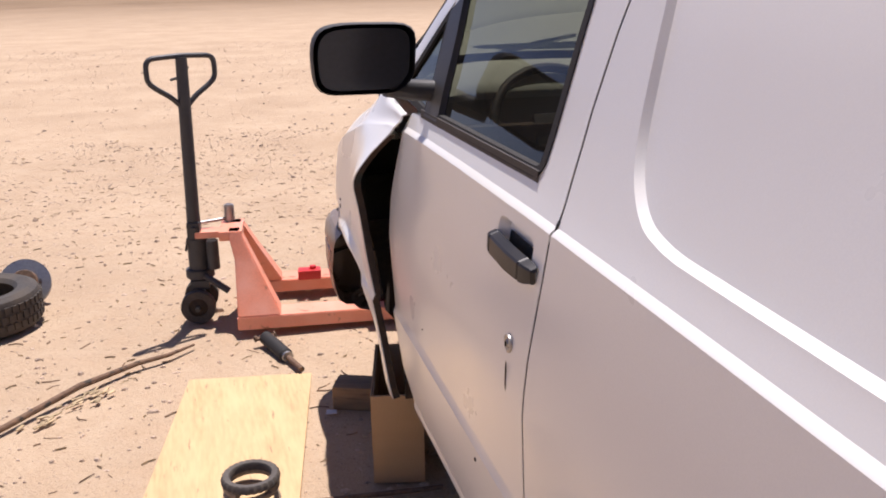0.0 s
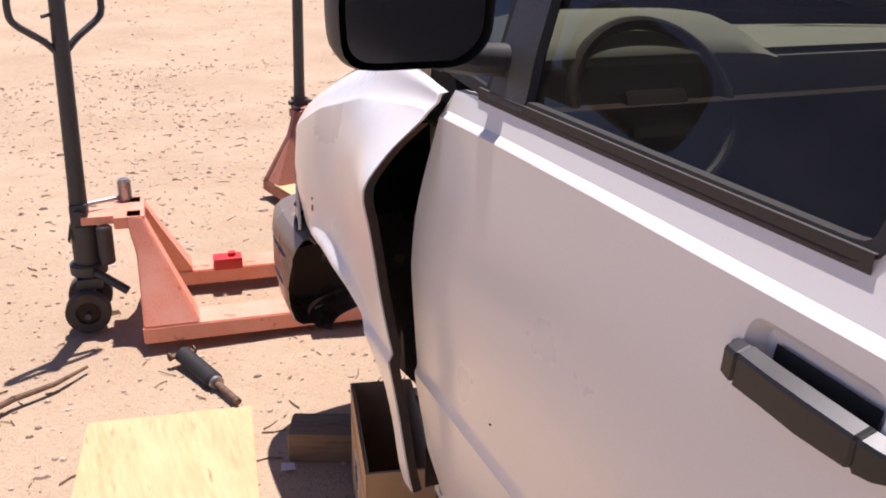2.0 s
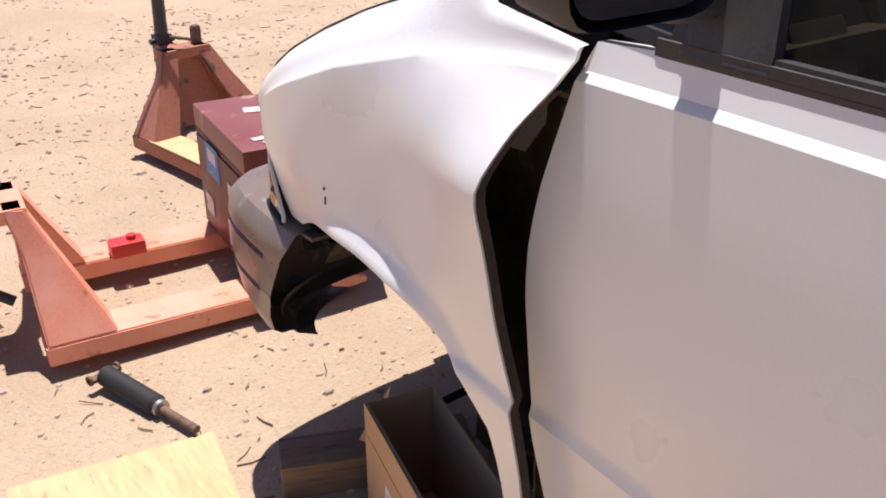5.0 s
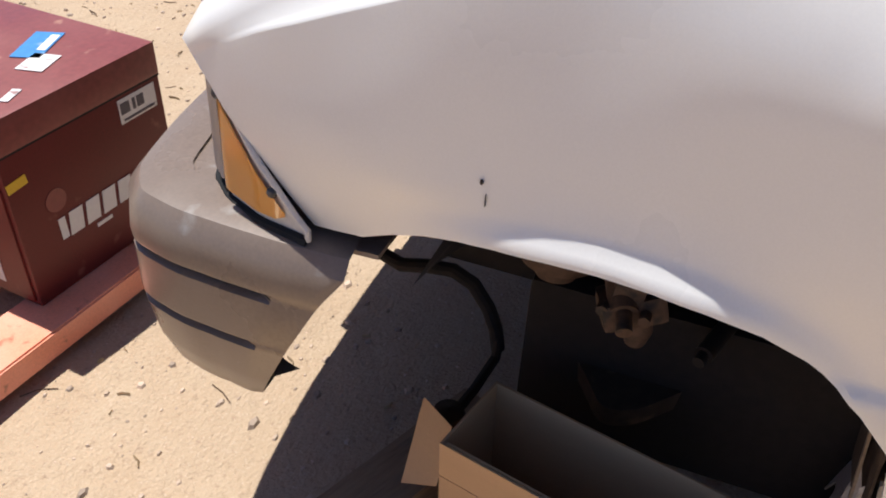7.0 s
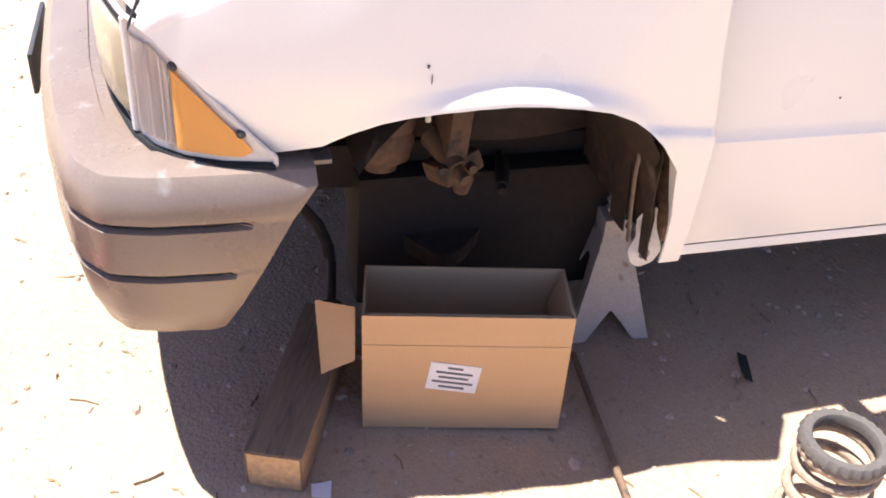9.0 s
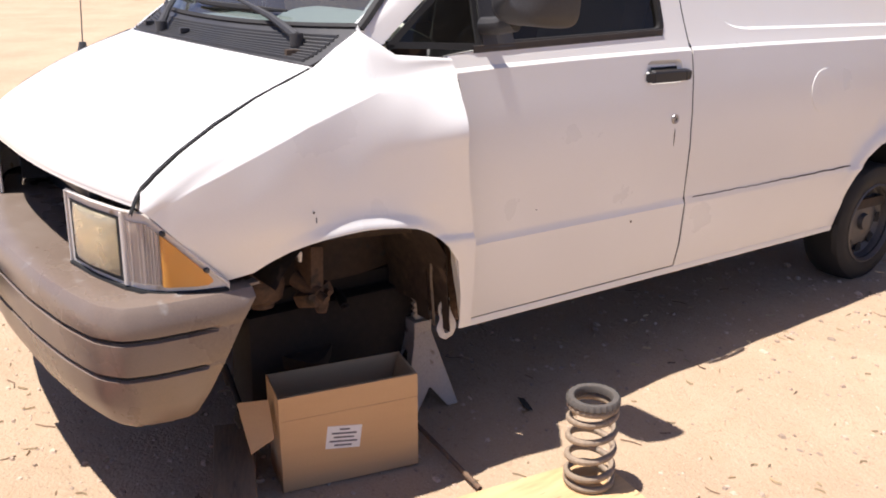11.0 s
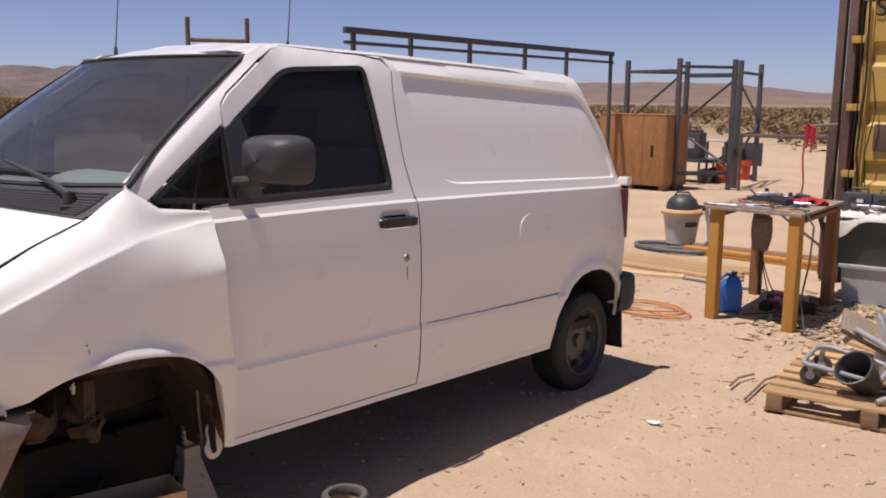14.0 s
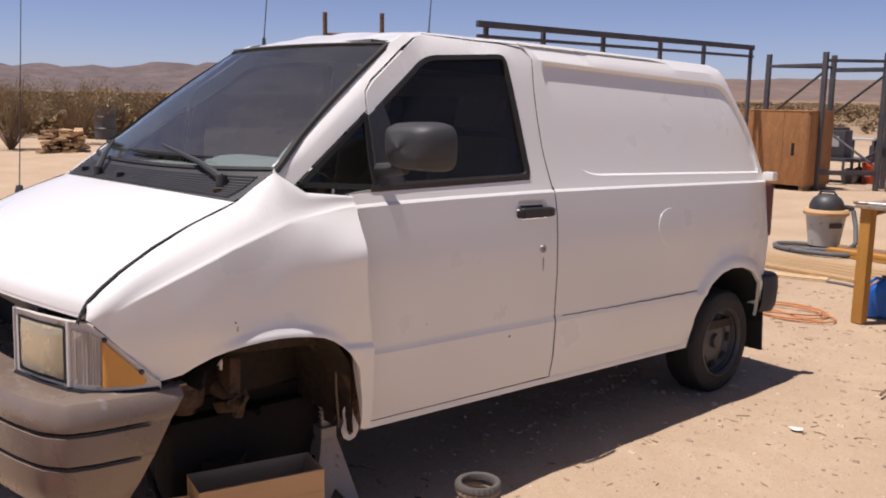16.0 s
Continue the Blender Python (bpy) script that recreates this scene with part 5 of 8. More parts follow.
def far_place(i):
    a, d = rng.uniform(-0.80, 0.32), 62 + 620 * rng.random() ** 1.3
    return d * math.cos(a), d * math.sin(a) - 2, True


def low_bush(i):
    r, h, pts, fs = rng.uniform(0.7, 1.7), rng.uniform(0.7, 1.5), [], []
    for k in range(16):
        a, u = rng.uniform(0, 6.3), rng.random() ** 0.6
        c = (r * u * math.cos(a), r * u * math.sin(a), h * rng.uniform(0.05, 0.8) * (1 - 0.3 * u))
        s = rng.uniform(0.15, 0.38)
        for j in range(3):
            b = rng.uniform(0, 6.3)
            pts.append((c[0] + s * math.cos(b), c[1] + s * math.sin(b), max(0.0, c[2] + rng.uniform(-0.7, 1.1) * s)))
        fs.append((3 * k, 3 * k + 1, 3 * k + 2))
    return pts, fs


scatter("brown_scrub", 11000, far_place, low_bush, SCRUB, "dense brown dry scrub below the hills", "scrub")


def big_bush(x, y, h, seed, label):
    r = random.Random(seed)
    root = thing("creosote_bush", label, "bush", pose(x, y, 0), "creosote bushes")
    bm, tips = bmesh.new(), []
    for k in range(44):
        a, l = r.uniform(0, 6.3), h * r.uniform(0.65, 1.05)
        out = r.uniform(0.15, 0.75) * h
        p = [Vector((0.05 * math.cos(a), 0.05 * math.sin(a), 0))]
        for j in (0.35, 0.7, 1.0):
            p.append(Vector((out * j * math.cos(a) + r.uniform(-0.06, 0.06), out * j * math.sin(a) + r.uniform(-0.06, 0.06), l * j ** 0.8)))
        tube(bm, p, [0.016, 0.012, 0.008, 0.003], 5)
        tips += [(p[2], p[3]), (p[1], p[2])]
    part("woody_base", bm, TWIG, root)
    bm = bmesh.new()
    for a, b in tips:
        for j in range(110):
            c = a.lerp(b, r.random()) + Vector((r.gauss(0, 0.10), r.gauss(0, 0.10), r.gauss(0, 0.09)))
            s = r.uniform(0.012, 0.034)
            d1, d2 = Vector((r.gauss(0, 1), r.gauss(0, 1), r.gauss(0, 1))).normalized() * s, Vector((r.gauss(0, 1), r.gauss(0, 1), r.gauss(0, 1))).normalized() * s
            bm.faces.new([bm.verts.new(c + d1), bm.verts.new(c + d2), bm.verts.new(c - d1 * 0.6 - d2 * 0.3)])
    part("foliage", bm, SCRUB, root, smooth=0)


for n, (x, y, h) in enumerate(((24.5, -6.6, 1.9), (26.5, -9.2, 2.1), (29, -5.2, 1.8), (35.5, -12.2, 1.7), (32, -9.0, 2.2), (33, -14.0, 1.9), (30, -2.5, 1.5))):
    big_bush(x, y, h, 40 + n, "dry leggy creosote bush at the edge of the yard")


def hills(name, a0, a1, dist, prof, seed, label, mat):
    """A range of hills between two headings, prof(t) giving its height."""
    rows = []
    for k in np.linspace(0, 1, 140):
        a = a0 + (a1 - a0) * k
        base = prof(k)
        row = []
        for d, f in ((-500, 0.0), (-330, 0.28), (-200, 0.52), (-90, 0.80), (0, 1.0), (160, 0.7), (500, 0.0)):
            r = dist + d
            n1 = noise.noise(Vector((k * 34 + seed, d * 0.006, 0))) + 0.5 * noise.noise(Vector((k * 90 + seed, d * 0.012, 3)))
            row.append(Vector((r * math.cos(a), r * math.sin(a), max(-2, base * f * (1 + 0.16 * n1 * (1 if 0 < f else 0))))))
        rows.append(row)
    tagged(part(name, grid_sheet(bmesh.new(), rows), mat, smooth=180), label, "hills", kind="structure")


hills("backdrop_hills", radians(22), radians(-52), 2700, lambda k: 78 * (0.80 + 0.07 * math.sin(13 * k + 1.1) + 0.05 * math.sin(31 * k) + 0.30 * math.exp(-((k - 0.72) / 0.11) ** 2)) * ease(4 * k + 0.5) * ease((1 - k) * 5), 3.0, "brown bare desert hills on the horizon", DARKHILL)
hills("backdrop_ridge", radians(-40), radians(-115), 3600, lambda k: 100 * (0.72 + 0.22 * math.sin(9 * k + 0.4) + 0.12 * math.sin(23 * k)) * ease((1 - k) * 2.6) * ease(4 * k), 9.0, "low pinkish hills on the horizon", HILL)


# ---- things lying round the front of the van ----
def loft(bm, quads):
    """A solid through a row of four-cornered sections."""
    rings = [[bm.verts.new(p) for p in q] for q in quads]
    n = len(rings[0])
    for a, b in zip(rings, rings[1:]):
        for k in range(n):
            bm.faces.new((a[k], a[(k + 1) % n], b[(k + 1) % n], b[k]))
    bm.faces.new(rings[0])
    bm.faces.new(rings[-1])
    return bm


def turned(x, y, z=0.0, rz=0.0):
    return Matrix.Translation((x, y, z)) @ Matrix.Rotation(radians(rz), 4, 'Z')


TURN_X, TURN_Y = Matrix.Rotation(radians(90), 4, 'Y'), Matrix.Rotation(radians(90), 4, 'X')
DUSTYRUB = material("dusty_tyre_rubber", (0.055, 0.048, 0.042), 0.85, vary=0.3, fine=80, coarse=7, bump=0.3, depth=0.002, tint=(0.11, 0.088, 0.066))
LIGHTERRED = material("lighter_red_lid", (0.21, 0.052, 0.045), 0.45, vary=0.15, fine=60, coarse=3.5, bump=0.1, depth=0.001, tint=(0.26, 0.085, 0.07), spots=0.12, spot_col=(0.42, 0.22, 0.15))
YELLOWP = material("yellow_plastic", (0.72, 0.48, 0.03), 0.5, vary=0.08, fine=120, coarse=6, bump=0.1)
BLUEP = material("blue_plastic", (0.02, 0.14, 0.50), 0.4, vary=0.1, fine=120, coarse=6, bump=0.05)
STICKER = material("scuffed_white_sticker", (0.66, 0.63, 0.60), 0.6, vary=0.1, fine=60, coarse=14, bump=0.05, spots=0.25, spot_col=(0.30, 0.16, 0.14))
BLUESTICK = material("blue_sticker", (0.05, 0.22, 0.50), 0.5, vary=0.1, fine=60, coarse=14, bump=0.03, spots=0.1, spot_col=(0.5, 0.5, 0.55))
YELLOWTOP = material("worn_yellow_board", (0.62, 0.45, 0.22), 0.8, vary=0.2, fine=20, coarse=4, bump=0.3, depth=0.002, spots=0.15, spot_col=(0.40, 0.26, 0.12))
BROWNST = material("brown_painted_steel", (0.10, 0.06, 0.045), 0.7, vary=0.3, fine=50, coarse=5, bump=0.3, depth=0.002, tint=(0.17, 0.10, 0.065))


def pallet_jack(label, m, paint, steelwork, fork=1.12, half=0.36, pole_lean=0.0, loop_turn=0.0, top_board=None):
    j = thing("pallet_jack", label, "pallet jack", m, group="pallet jacks in the yard")
    for s in (-1, 1):
        yo, yi = s * half, s * (half - 0.16)
        ym = (yo + yi) / 2
        bm = bmesh.new()
        prof = [(0, 0.035), (0, 0.105), (fork - 0.12, 0.105), (fork, 0.075), (fork, 0.05), (fork - 0.15, 0.035)]
        loft(bm, [[(x, yo, z) for x, z in prof], [(x, yi, z) for x, z in prof]])
        bmesh.ops.bevel(bm, geom=[e for e in bm.edges], offset=0.005, segments=2, affect='EDGES')
        f = part("fork", bm, paint, j)
        part("load_roller", rod(bmesh.new(), (fork - 0.2, ym - 0.05, 0.037), (fork - 0.2, ym + 0.05, 0.037), 0.037), steelwork, f)
        bm = bmesh.new()
        rod(bm, (0.085, s * (half - 0.08), 0.098), (0.085, s * (half - 0.08), 0.116), 0.024)
        part("bolt_hole", bm, RUST, f)
        bm = bmesh.new()
        loft(bm, [[(0.225, yo * 0.995, 0.104), (0.225, yi * 1.02, 0.104), (0.005, yi * 1.02, 0.104), (0.005, yo * 0.995, 0.104)],
                  [(0.10, s * 0.21, 0.36), (0.10, s * 0.10, 0.36), (0.0, s * 0.10, 0.36), (0.0, s * 0.19, 0.36)],
                  [(0.035, s * 0.14, 0.50), (0.035, s * 0.05, 0.50), (-0.03, s * 0.05, 0.50), (-0.03, s * 0.13, 0.50)]])
        bmesh.ops.bevel(bm, geom=[e for e in bm.edges], offset=0.006, segments=2, affect='EDGES')
        part("frame_arm", bm, paint, j)
    bm = box(bmesh.new(), (0.12, 0.27, 0.05), Matrix.Translation((-0.015, 0, 0.475)), 0.008)
    box(bm, (0.17, 0.10, 0.035), Matrix.Translation((-0.12, 0.0, 0.465)), 0.006)
    part("top_bridge", bm, paint, j)
    bm = rod(bmesh.new(), (-0.03, 0.10, 0.42), (-0.03, 0.10, 0.585), 0.028)
    rod(bm, (-0.03, 0.10, 0.585), (-0.03, 0.10, 0.592), 0.022)
    rod(bm, (-0.20, 0.02, 0.515), (-0.03, 0.10, 0.515), 0.009)
    part("lift_pin", bm, steelwork, j)
    bm = cyl(bmesh.new(), 0.055, 0.22, Matrix.Translation((-0.20, 0, 0.34)), seg=28, bevel=0.008)
    cyl(bm, 0.075, 0.05, Matrix.Translation((-0.20, 0, 0.25)), seg=28, bevel=0.006)
    cyl(bm, 0.032, 0.16, Matrix.Translation((-0.12, -0.05, 0.36)), seg=20, bevel=0.004)
    box(bm, (0.10, 0.16, 0.05), Matrix.Translation((-0.20, 0, 0.20)), 0.01)
    rod(bm, (-0.17, -0.07, 0.25), (-0.05, -0.11, 0.17), 0.018)
    part("pump", bm, BLACKP, j)
    bm = box(bmesh.new(), (0.05, 0.20, 0.045), Matrix.Translation((-0.215, 0, 0.135)), 0.008)
    rod(bm, (-0.215, -0.16, 0.09), (-0.215, 0.16, 0.09), 0.012)
    rod(bm, (-0.215, 0, 0.09), (-0.215, 0, 0.2), 0.025)
    part("steer_axle", bm, BLACKP, j)
    for s in (-1, 1):
        wm = Matrix.Translation((-0.215, s * 0.10, 0.09)) @ TURN_Y
        bm = lathe(bmesh.new(), [(0.05, -0.025), (0.085, -0.025), (0.09, -0.019), (0.09, 0.019), (0.085, 0.025), (0.05, 0.025)], wm, 32, True)
        w = part("steer_wheel", bm, DUSTYRUB, j)
        bm = lathe(bmesh.new(), [(0.012, -0.024), (0.03, -0.02), (0.051, -0.012), (0.051, 0.012), (0.03, 0.02), (0.012, 0.024)], wm, 32, True)
        part("hub", bm, INNER, w)
    bm = box(bmesh.new(), (0.07, 0.09, 0.12), Matrix.Translation((-0.21, 0, 0.475)), 0.012)
    rod(bm, (-0.21, -0.07, 0.5), (-0.21, 0.07, 0.5), 0.016)
    rod(bm, (-0.245, -0.03, 0.45), (-0.26, -0.03, 0.38), 0.006)
    part("pole_foot", bm, BLACKP, j)
    lx = -0.21 + pole_lean
    top = Vector((lx, 0, 1.14))
    bm = tube(bmesh.new(), [(-0.21, 0, 0.5), (-0.21 + pole_lean * 0.2, 0, 0.62), tuple(top), (lx + pole_lean * 0.4, 0, 1.385)], [0.036, 0.034, 0.032, 0.029], 16)
    part("pole", bm, BLACKP, j)
    h = Matrix.Translation(top) @ Matrix.Rotation(radians(loop_turn), 4, 'Z')
    shape = [(0.0, -0.02), (0.06, 0.045), (0.15, 0.105), (0.178, 0.135), (0.178, 0.22), (0.155, 0.245), (0.0, 0.252), (-0.155, 0.245), (-0.178, 0.22), (-0.178, 0.135), (-0.15, 0.105), (-0.06, 0.045)]
    handle = part("handle_loop", tube(bmesh.new(), [h @ Vector((x, 0, z)) for x, z in rounded(shape, 0.03, 3)], 0.0135, 10, True), BLACKP, j)
    bm = tube(bmesh.new(), [h @ Vector(p) for p in ((0.0, 0, 0.24), (0.035, 0, 0.19), (0.012, 0, 0.15), (-0.06, 0, 0.135))], 0.007, 8)
    rod(bm, h @ Vector((0, 0, -0.02)), h @ Vector((0, 0, 0.25)), 0.010)
    part("trigger_lever", bm, BLACKP, handle)
    if top_board:
        for s in (-1, 1):
            part("fork_cap", box(bmesh.new(), (fork * 0.84, 0.158, 0.008), Matrix.Translation((0.17 + fork * 0.42, s * (half - 0.08), 0.110)), 0.002), top_board, j, "worn pale yellow fork top")
        bm = bmesh.new()
        loft(bm, [[(0.10, -half + 0.17, 0.11), (0.10, half - 0.17, 0.11), (0.085, half - 0.17, 0.11), (0.085, -half + 0.17, 0.11)], [(0.0, -0.06, 0.49), (0.0, 0.06, 0.49), (-0.015, 0.06, 0.49), (-0.015, -0.06, 0.49)]])
        part("gusset_panel", bm, paint, j)
    return j


pallet_jack("orange pallet jack with black pump and handle, standing on sand", turned(-1.28, 1.86, 0, -6.3), ORANGE, STEEL, pole_lean=0.015, loop_turn=28)
pallet_jack("faded brown-orange pallet jack standing behind the orange one", turned(-0.055, 3.42, 0, -80), OLDORANGE, RUST, half=0.36, pole_lean=0.03, loop_turn=60, top_board=YELLOWTOP)

# the red block on the far fork
blk = thing("clamp_block", "small bright red painted steel block on a fork", "block", turned(-0.88, 2.03, 0.105, -6))
bm = box(bmesh.new(), (0.13, 0.085, 0.055), Matrix.Translation((0, 0, 0.0275)), 0.012)
part("body", bm, BRIGHTRED, blk)
part("knob", rod(bmesh.new(), (0.02, 0, 0.05), (0.02, 0, 0.072), 0.018), BRIGHTRED, blk)

# tool chest on the forks; it is 0.50 by 0.62 by 0.50
tc = thing("tool_chest", "dark red steel tool chest with stickers, standing on pallet jack forks", "tool chest", turned(-0.59, 1.515, 0.106, -7))
W, L, H = 0.50, 0.62, 0.50
part("body", box(bmesh.new(), (W, L, H - 0.09), Matrix.Translation((W / 2, L / 2, (H - 0.09) / 2)), 0.006), CHEST, tc)
part("lid", box(bmesh.new(), (W + 0.006, L + 0.006, 0.088), Matrix.Translation((W / 2, L / 2, H - 0.045)), 0.01), LIGHTERRED, tc, "lighter dull red lid")
part("seam", box(bmesh.new(), (W + 0.002, L + 0.002, 0.006), Matrix.Translation((W / 2, L / 2, H - 0.09))), DARK, tc)
part("front_panel", box(bmesh.new(), (0.006, L - 0.03, 0.37), Matrix.Translation((-0.003, L / 2, 0.20)), 0.002), CHEST, tc)


def decal(name, mat, parent, size, m, label="", thick=0.0016):
    return part(name, boxm((size[0], size[1], thick), m, 0), mat, parent, label, 0)


FRONT = Matrix.Translation((0, -0.0012, 0)) @ TURN_Y            # x across, y up on the -y side
SIDE = Matrix.Translation((-0.0075, 0, 0)) @ Matrix.Rotation(radians(-90), 4, 'Z') @ TURN_Y
st = decal("sticker", PAPER, tc, (0.125, 0.065), FRONT @ Matrix.Translation((0.415, 0.365, 0)), "white sticker with bold black marks")
for x, w in ((0.372, 0.030), (0.402, 0.010), (0.424, 0.024)):
    decal("black_mark", INK, st, (w, 0.030), FRONT @ Matrix.Translation((x, 0.372, 0.0012)))
decal("black_mark", INK, st, (0.105, 0.006), FRONT @ Matrix.Translation((0.415, 0.341, 0.0012)))
# the white name on the side, drawn as plain slanted blocks
nm = decal("name_mark", PAPER, tc, (0.020, 0.058), FRONT @ Matrix.Translation((0.115, 0.165, 0)), "plain white slanted block marks")
for k in range(5):
    bm = bmesh.new()
    slab(bm, [(0, 0), (0.042, 0), (0.050, 0.062), (0.008, 0.062)], 0.0016, FRONT @ Matrix.Translation((0.130 + k * 0.054, 0.134, 0)))
    b = part("white_block", bm, PAPER, nm, smooth=0)
decal("small_mark", PAPER, nm, (0.05, 0.010), FRONT @ Matrix.Translation((0.235, 0.115, 0)))
decal("tag", YELLOWP, tc, (0.055, 0.024), FRONT @ Matrix.Translation((0.030, 0.335, 0)) @ Matrix.Rotation(radians(6), 4, 'Z'), "yellow tag")
part("round_stain", cyl(bmesh.new(), 0.030, 0.0016, FRONT @ Matrix.Translation((0.115, 0.245, 0))), LIGHTERRED, tc, "faded round sticker")
for y, z, w, h, mt in ((0.18, 0.10, 0.16, 0.11, STICKER), (0.40, 0.33, 0.17, 0.13, BLUESTICK), (0.40, 0.35, 0.10, 0.05, STICKER), (0.16, 0.28, 0.10, 0.07, STICKER), (0.50, 0.12, 0.10, 0.08, STICKER)):
    decal("sticker", mt, tc, (w, h), SIDE @ Matrix.Translation((-y, z, 0.0012 if w == 0.10 else 0)))
TOPM = Matrix.Translation((0, 0, H + 0.0012))
for x, y, w, h, a, mt in ((0.34, 0.22, 0.15, 0.075, 24, BLUESTICK), (0.27, 0.14, 0.09, 0.07, 18, STICKER), (0.36, 0.205, 0.09, 0.022, 24, PAPER), (0.09, 0.10, 0.05, 0.03, 8, STICKER), (0.12, 0.06, 0.06, 0.022, 20, STICKER), (0.2, 0.42, 0.12, 0.06, -12, STICKER)):
    decal("sticker", mt, tc, (w, h), TOPM @ Matrix.Translation((x, y, 0.0012 if mt == PAPER else 0)) @ Matrix.Rotation(radians(a), 4, 'Z'))

# plywood with the coil spring on it
ply = tagged(part("plywood_sheet", boxm((0.55, 1.52, 0.012), turned(-1.424, 0.216, 0.012, -9.8), 0.002), PLY), "worn plywood sheet lying flat on the sand", "plywood")


def coil_spring(x, y, z0):
    s = thing("coil_spring", "dusty steel coil spring standing upright with a rubber ring", "spring", turned(x, y, z0, 20))
    turns, n = 5.6, 190
    pts = []
    for i in range(n):
        f = i / (n - 1)
        a = f * turns * 2 * math.pi
        z = 0.012 + 0.275 * (ease((f - 0.1) / 0.8) * 0.35 + max(0, min(1, (f - 0.09) / 0.82)) * 0.65)
        pts.append((0.074 * math.cos(a), 0.074 * math.sin(a), z))
    part("coil", tube(bmesh.new(), pts, 0.0115, 10), SPRING, s)
    bm = lathe(bmesh.new(), [(0.060, 0.296), (0.084, 0.296), (0.087, 0.302), (0.085, 0.314), (0.080, 0.320), (0.064, 0.319), (0.060, 0.312)], None, 104, True)
    for v in bm.verts:
        if math.hypot(v.co.x, v.co.y) > 0.079:
            k = 1 + 0.022 * math.sin(26 * math.atan2(v.co.y, v.co.x))
            v.co.x, v.co.y = v.co.x * k, v.co.y * k
    part("rubber_ring", bm, GREYRUB, s, "dusty grey rubber ring")
    return s


coil_spring(-1.37, -0.45, 0.019)
# shock absorber
sh = thing("shock_absorber", "dirty black shock absorber lying on the sand", "shock absorber")
a, b = Vector((-1.20, 1.37, 0.045)), Vector((-1.065, 0.93, 0.035))
d = (b - a)
part("body", rod(rod(bmesh.new(), a + d * 0.06, a + d * 0.60, 0.034, seg=24), a + d * 0.60, a + d * 0.64, 0.034, 0.022, 24), RUBBER, sh)
bm = rod(bmesh.new(), a + d * 0.63, a + d * 0.66, 0.027, seg=20)
part("collar", bm, STEEL, sh)
part("rod", rod(bmesh.new(), a + d * 0.64, b, 0.013), RUST, sh)
bm = box(bmesh.new(), (0.095, 0.028, 0.012), along(a, b) @ Matrix.Translation((0, 0, -d.length * 0.46)) @ TURN_Y, 0.003)
for s in (-1, 1):
    lathe(bm, [(0.010, -0.004), (0.017, -0.004), (0.017, 0.004), (0.010, 0.004)], along(a, b) @ Matrix.Translation((s * 0.05, 0, -d.length * 0.47)) @ TURN_X, 14, True)
part("mounting_bracket", bm, RUST, sh)

# long bar with dry scraps
bm = tube(bmesh.new(), [(-2.9, 0.10, 0.02), (-2.285, 0.77, 0.024), (-2.04, 1.07, 0.028), (-1.80, 1.262, 0.024), (-1.66, 1.33, 0.02), (-1.54, 1.43, 0.018)], [0.013, 0.014, 0.015, 0.012, 0.010, 0.006], 10)
tagged(part("steel_bar", bm, RUST), "long weathered dark bar lying on the sand", "bar")
random.seed(41)
bm = bmesh.new()
for k in range(26):
    f = random.random()
    p = Vector((-2.24, 0.80, 0)).lerp(Vector((-1.92, 1.12, 0)), f) + Vector((random.uniform(-0.02, 0.07), random.uniform(-0.09, 0.02), 0.008))
    box(bm, (random.uniform(0.02, 0.06), random.uniform(0.008, 0.02), 0.004), Matrix.Translation(p) @ Euler((random.uniform(-0.15, 0.15), random.uniform(-0.12, 0.12), random.uniform(0.4, 1.3))).to_matrix().to_4x4())
tagged(part("dry_leaves", bm, STRAW, smooth=0), "dry leaf scraps caught beside the bar", "leaves", kind="stuff")


def flat_tyre(x, y, z, r, w, m2=None):
    t = thing("tyre", "worn black tyre lying flat on the sand", "tyre", turned(x, y, z) @ (m2 or Matrix()))
    i = r * 0.60
    prof = [(i, -w * 0.36), (i + 0.02, -w * 0.46), (r * 0.86, -w * 0.5), (r * 0.965, -w * 0.42), (r, -w * 0.3), (r, w * 0.3), (r * 0.965, w * 0.42), (r * 0.86, w * 0.5), (i + 0.02, w * 0.46), (i, w * 0.36), (i + 0.015, w * 0.3), (r * 0.9, w * 0.3), (r * 0.9, -w * 0.3), (i + 0.015, -w * 0.3)]
    part("carcass", lathe(bmesh.new(), prof, Matrix.Translation((0, 0, w / 2)), 64, True), DUSTYRUB, t)
    bm = bmesh.new()
    for k in range(48):
        a = k * 2 * math.pi / 48
        for zz, off in ((0.28, 0), (0.5, 0.06), (0.72, 0)):
            box(bm, (0.012, r * 0.085, w * 0.17), Matrix.Rotation(a + off, 4, 'Z') @ Matrix.Translation((r + 0.002, 0, w * zz)))
    part("tread_blocks", bm, DUSTYRUB, t)
    return t


flat_tyre(-2.64, 2.10, 0.0, 0.315, 0.21)
dk = thing("brake_disc", "grey rusted brake disc leaning on the tyre", "brake disc", turned(-2.45, 2.42, 0.115) @ Matrix.Rotation(radians(62), 4, 'X'))
part("rotor", lathe(bmesh.new(), [(0.07, -0.012), (0.14, -0.012), (0.14, 0.012), (0.07, 0.012)], None, 48, True), STEEL, dk)
part("hat", lathe(bmesh.new(), [(0.03, 0.045), (0.068, 0.045), (0.074, 0.035), (0.074, -0.01), (0.066, -0.01), (0.03, 0.03)], None, 40, True), RUST, dk)

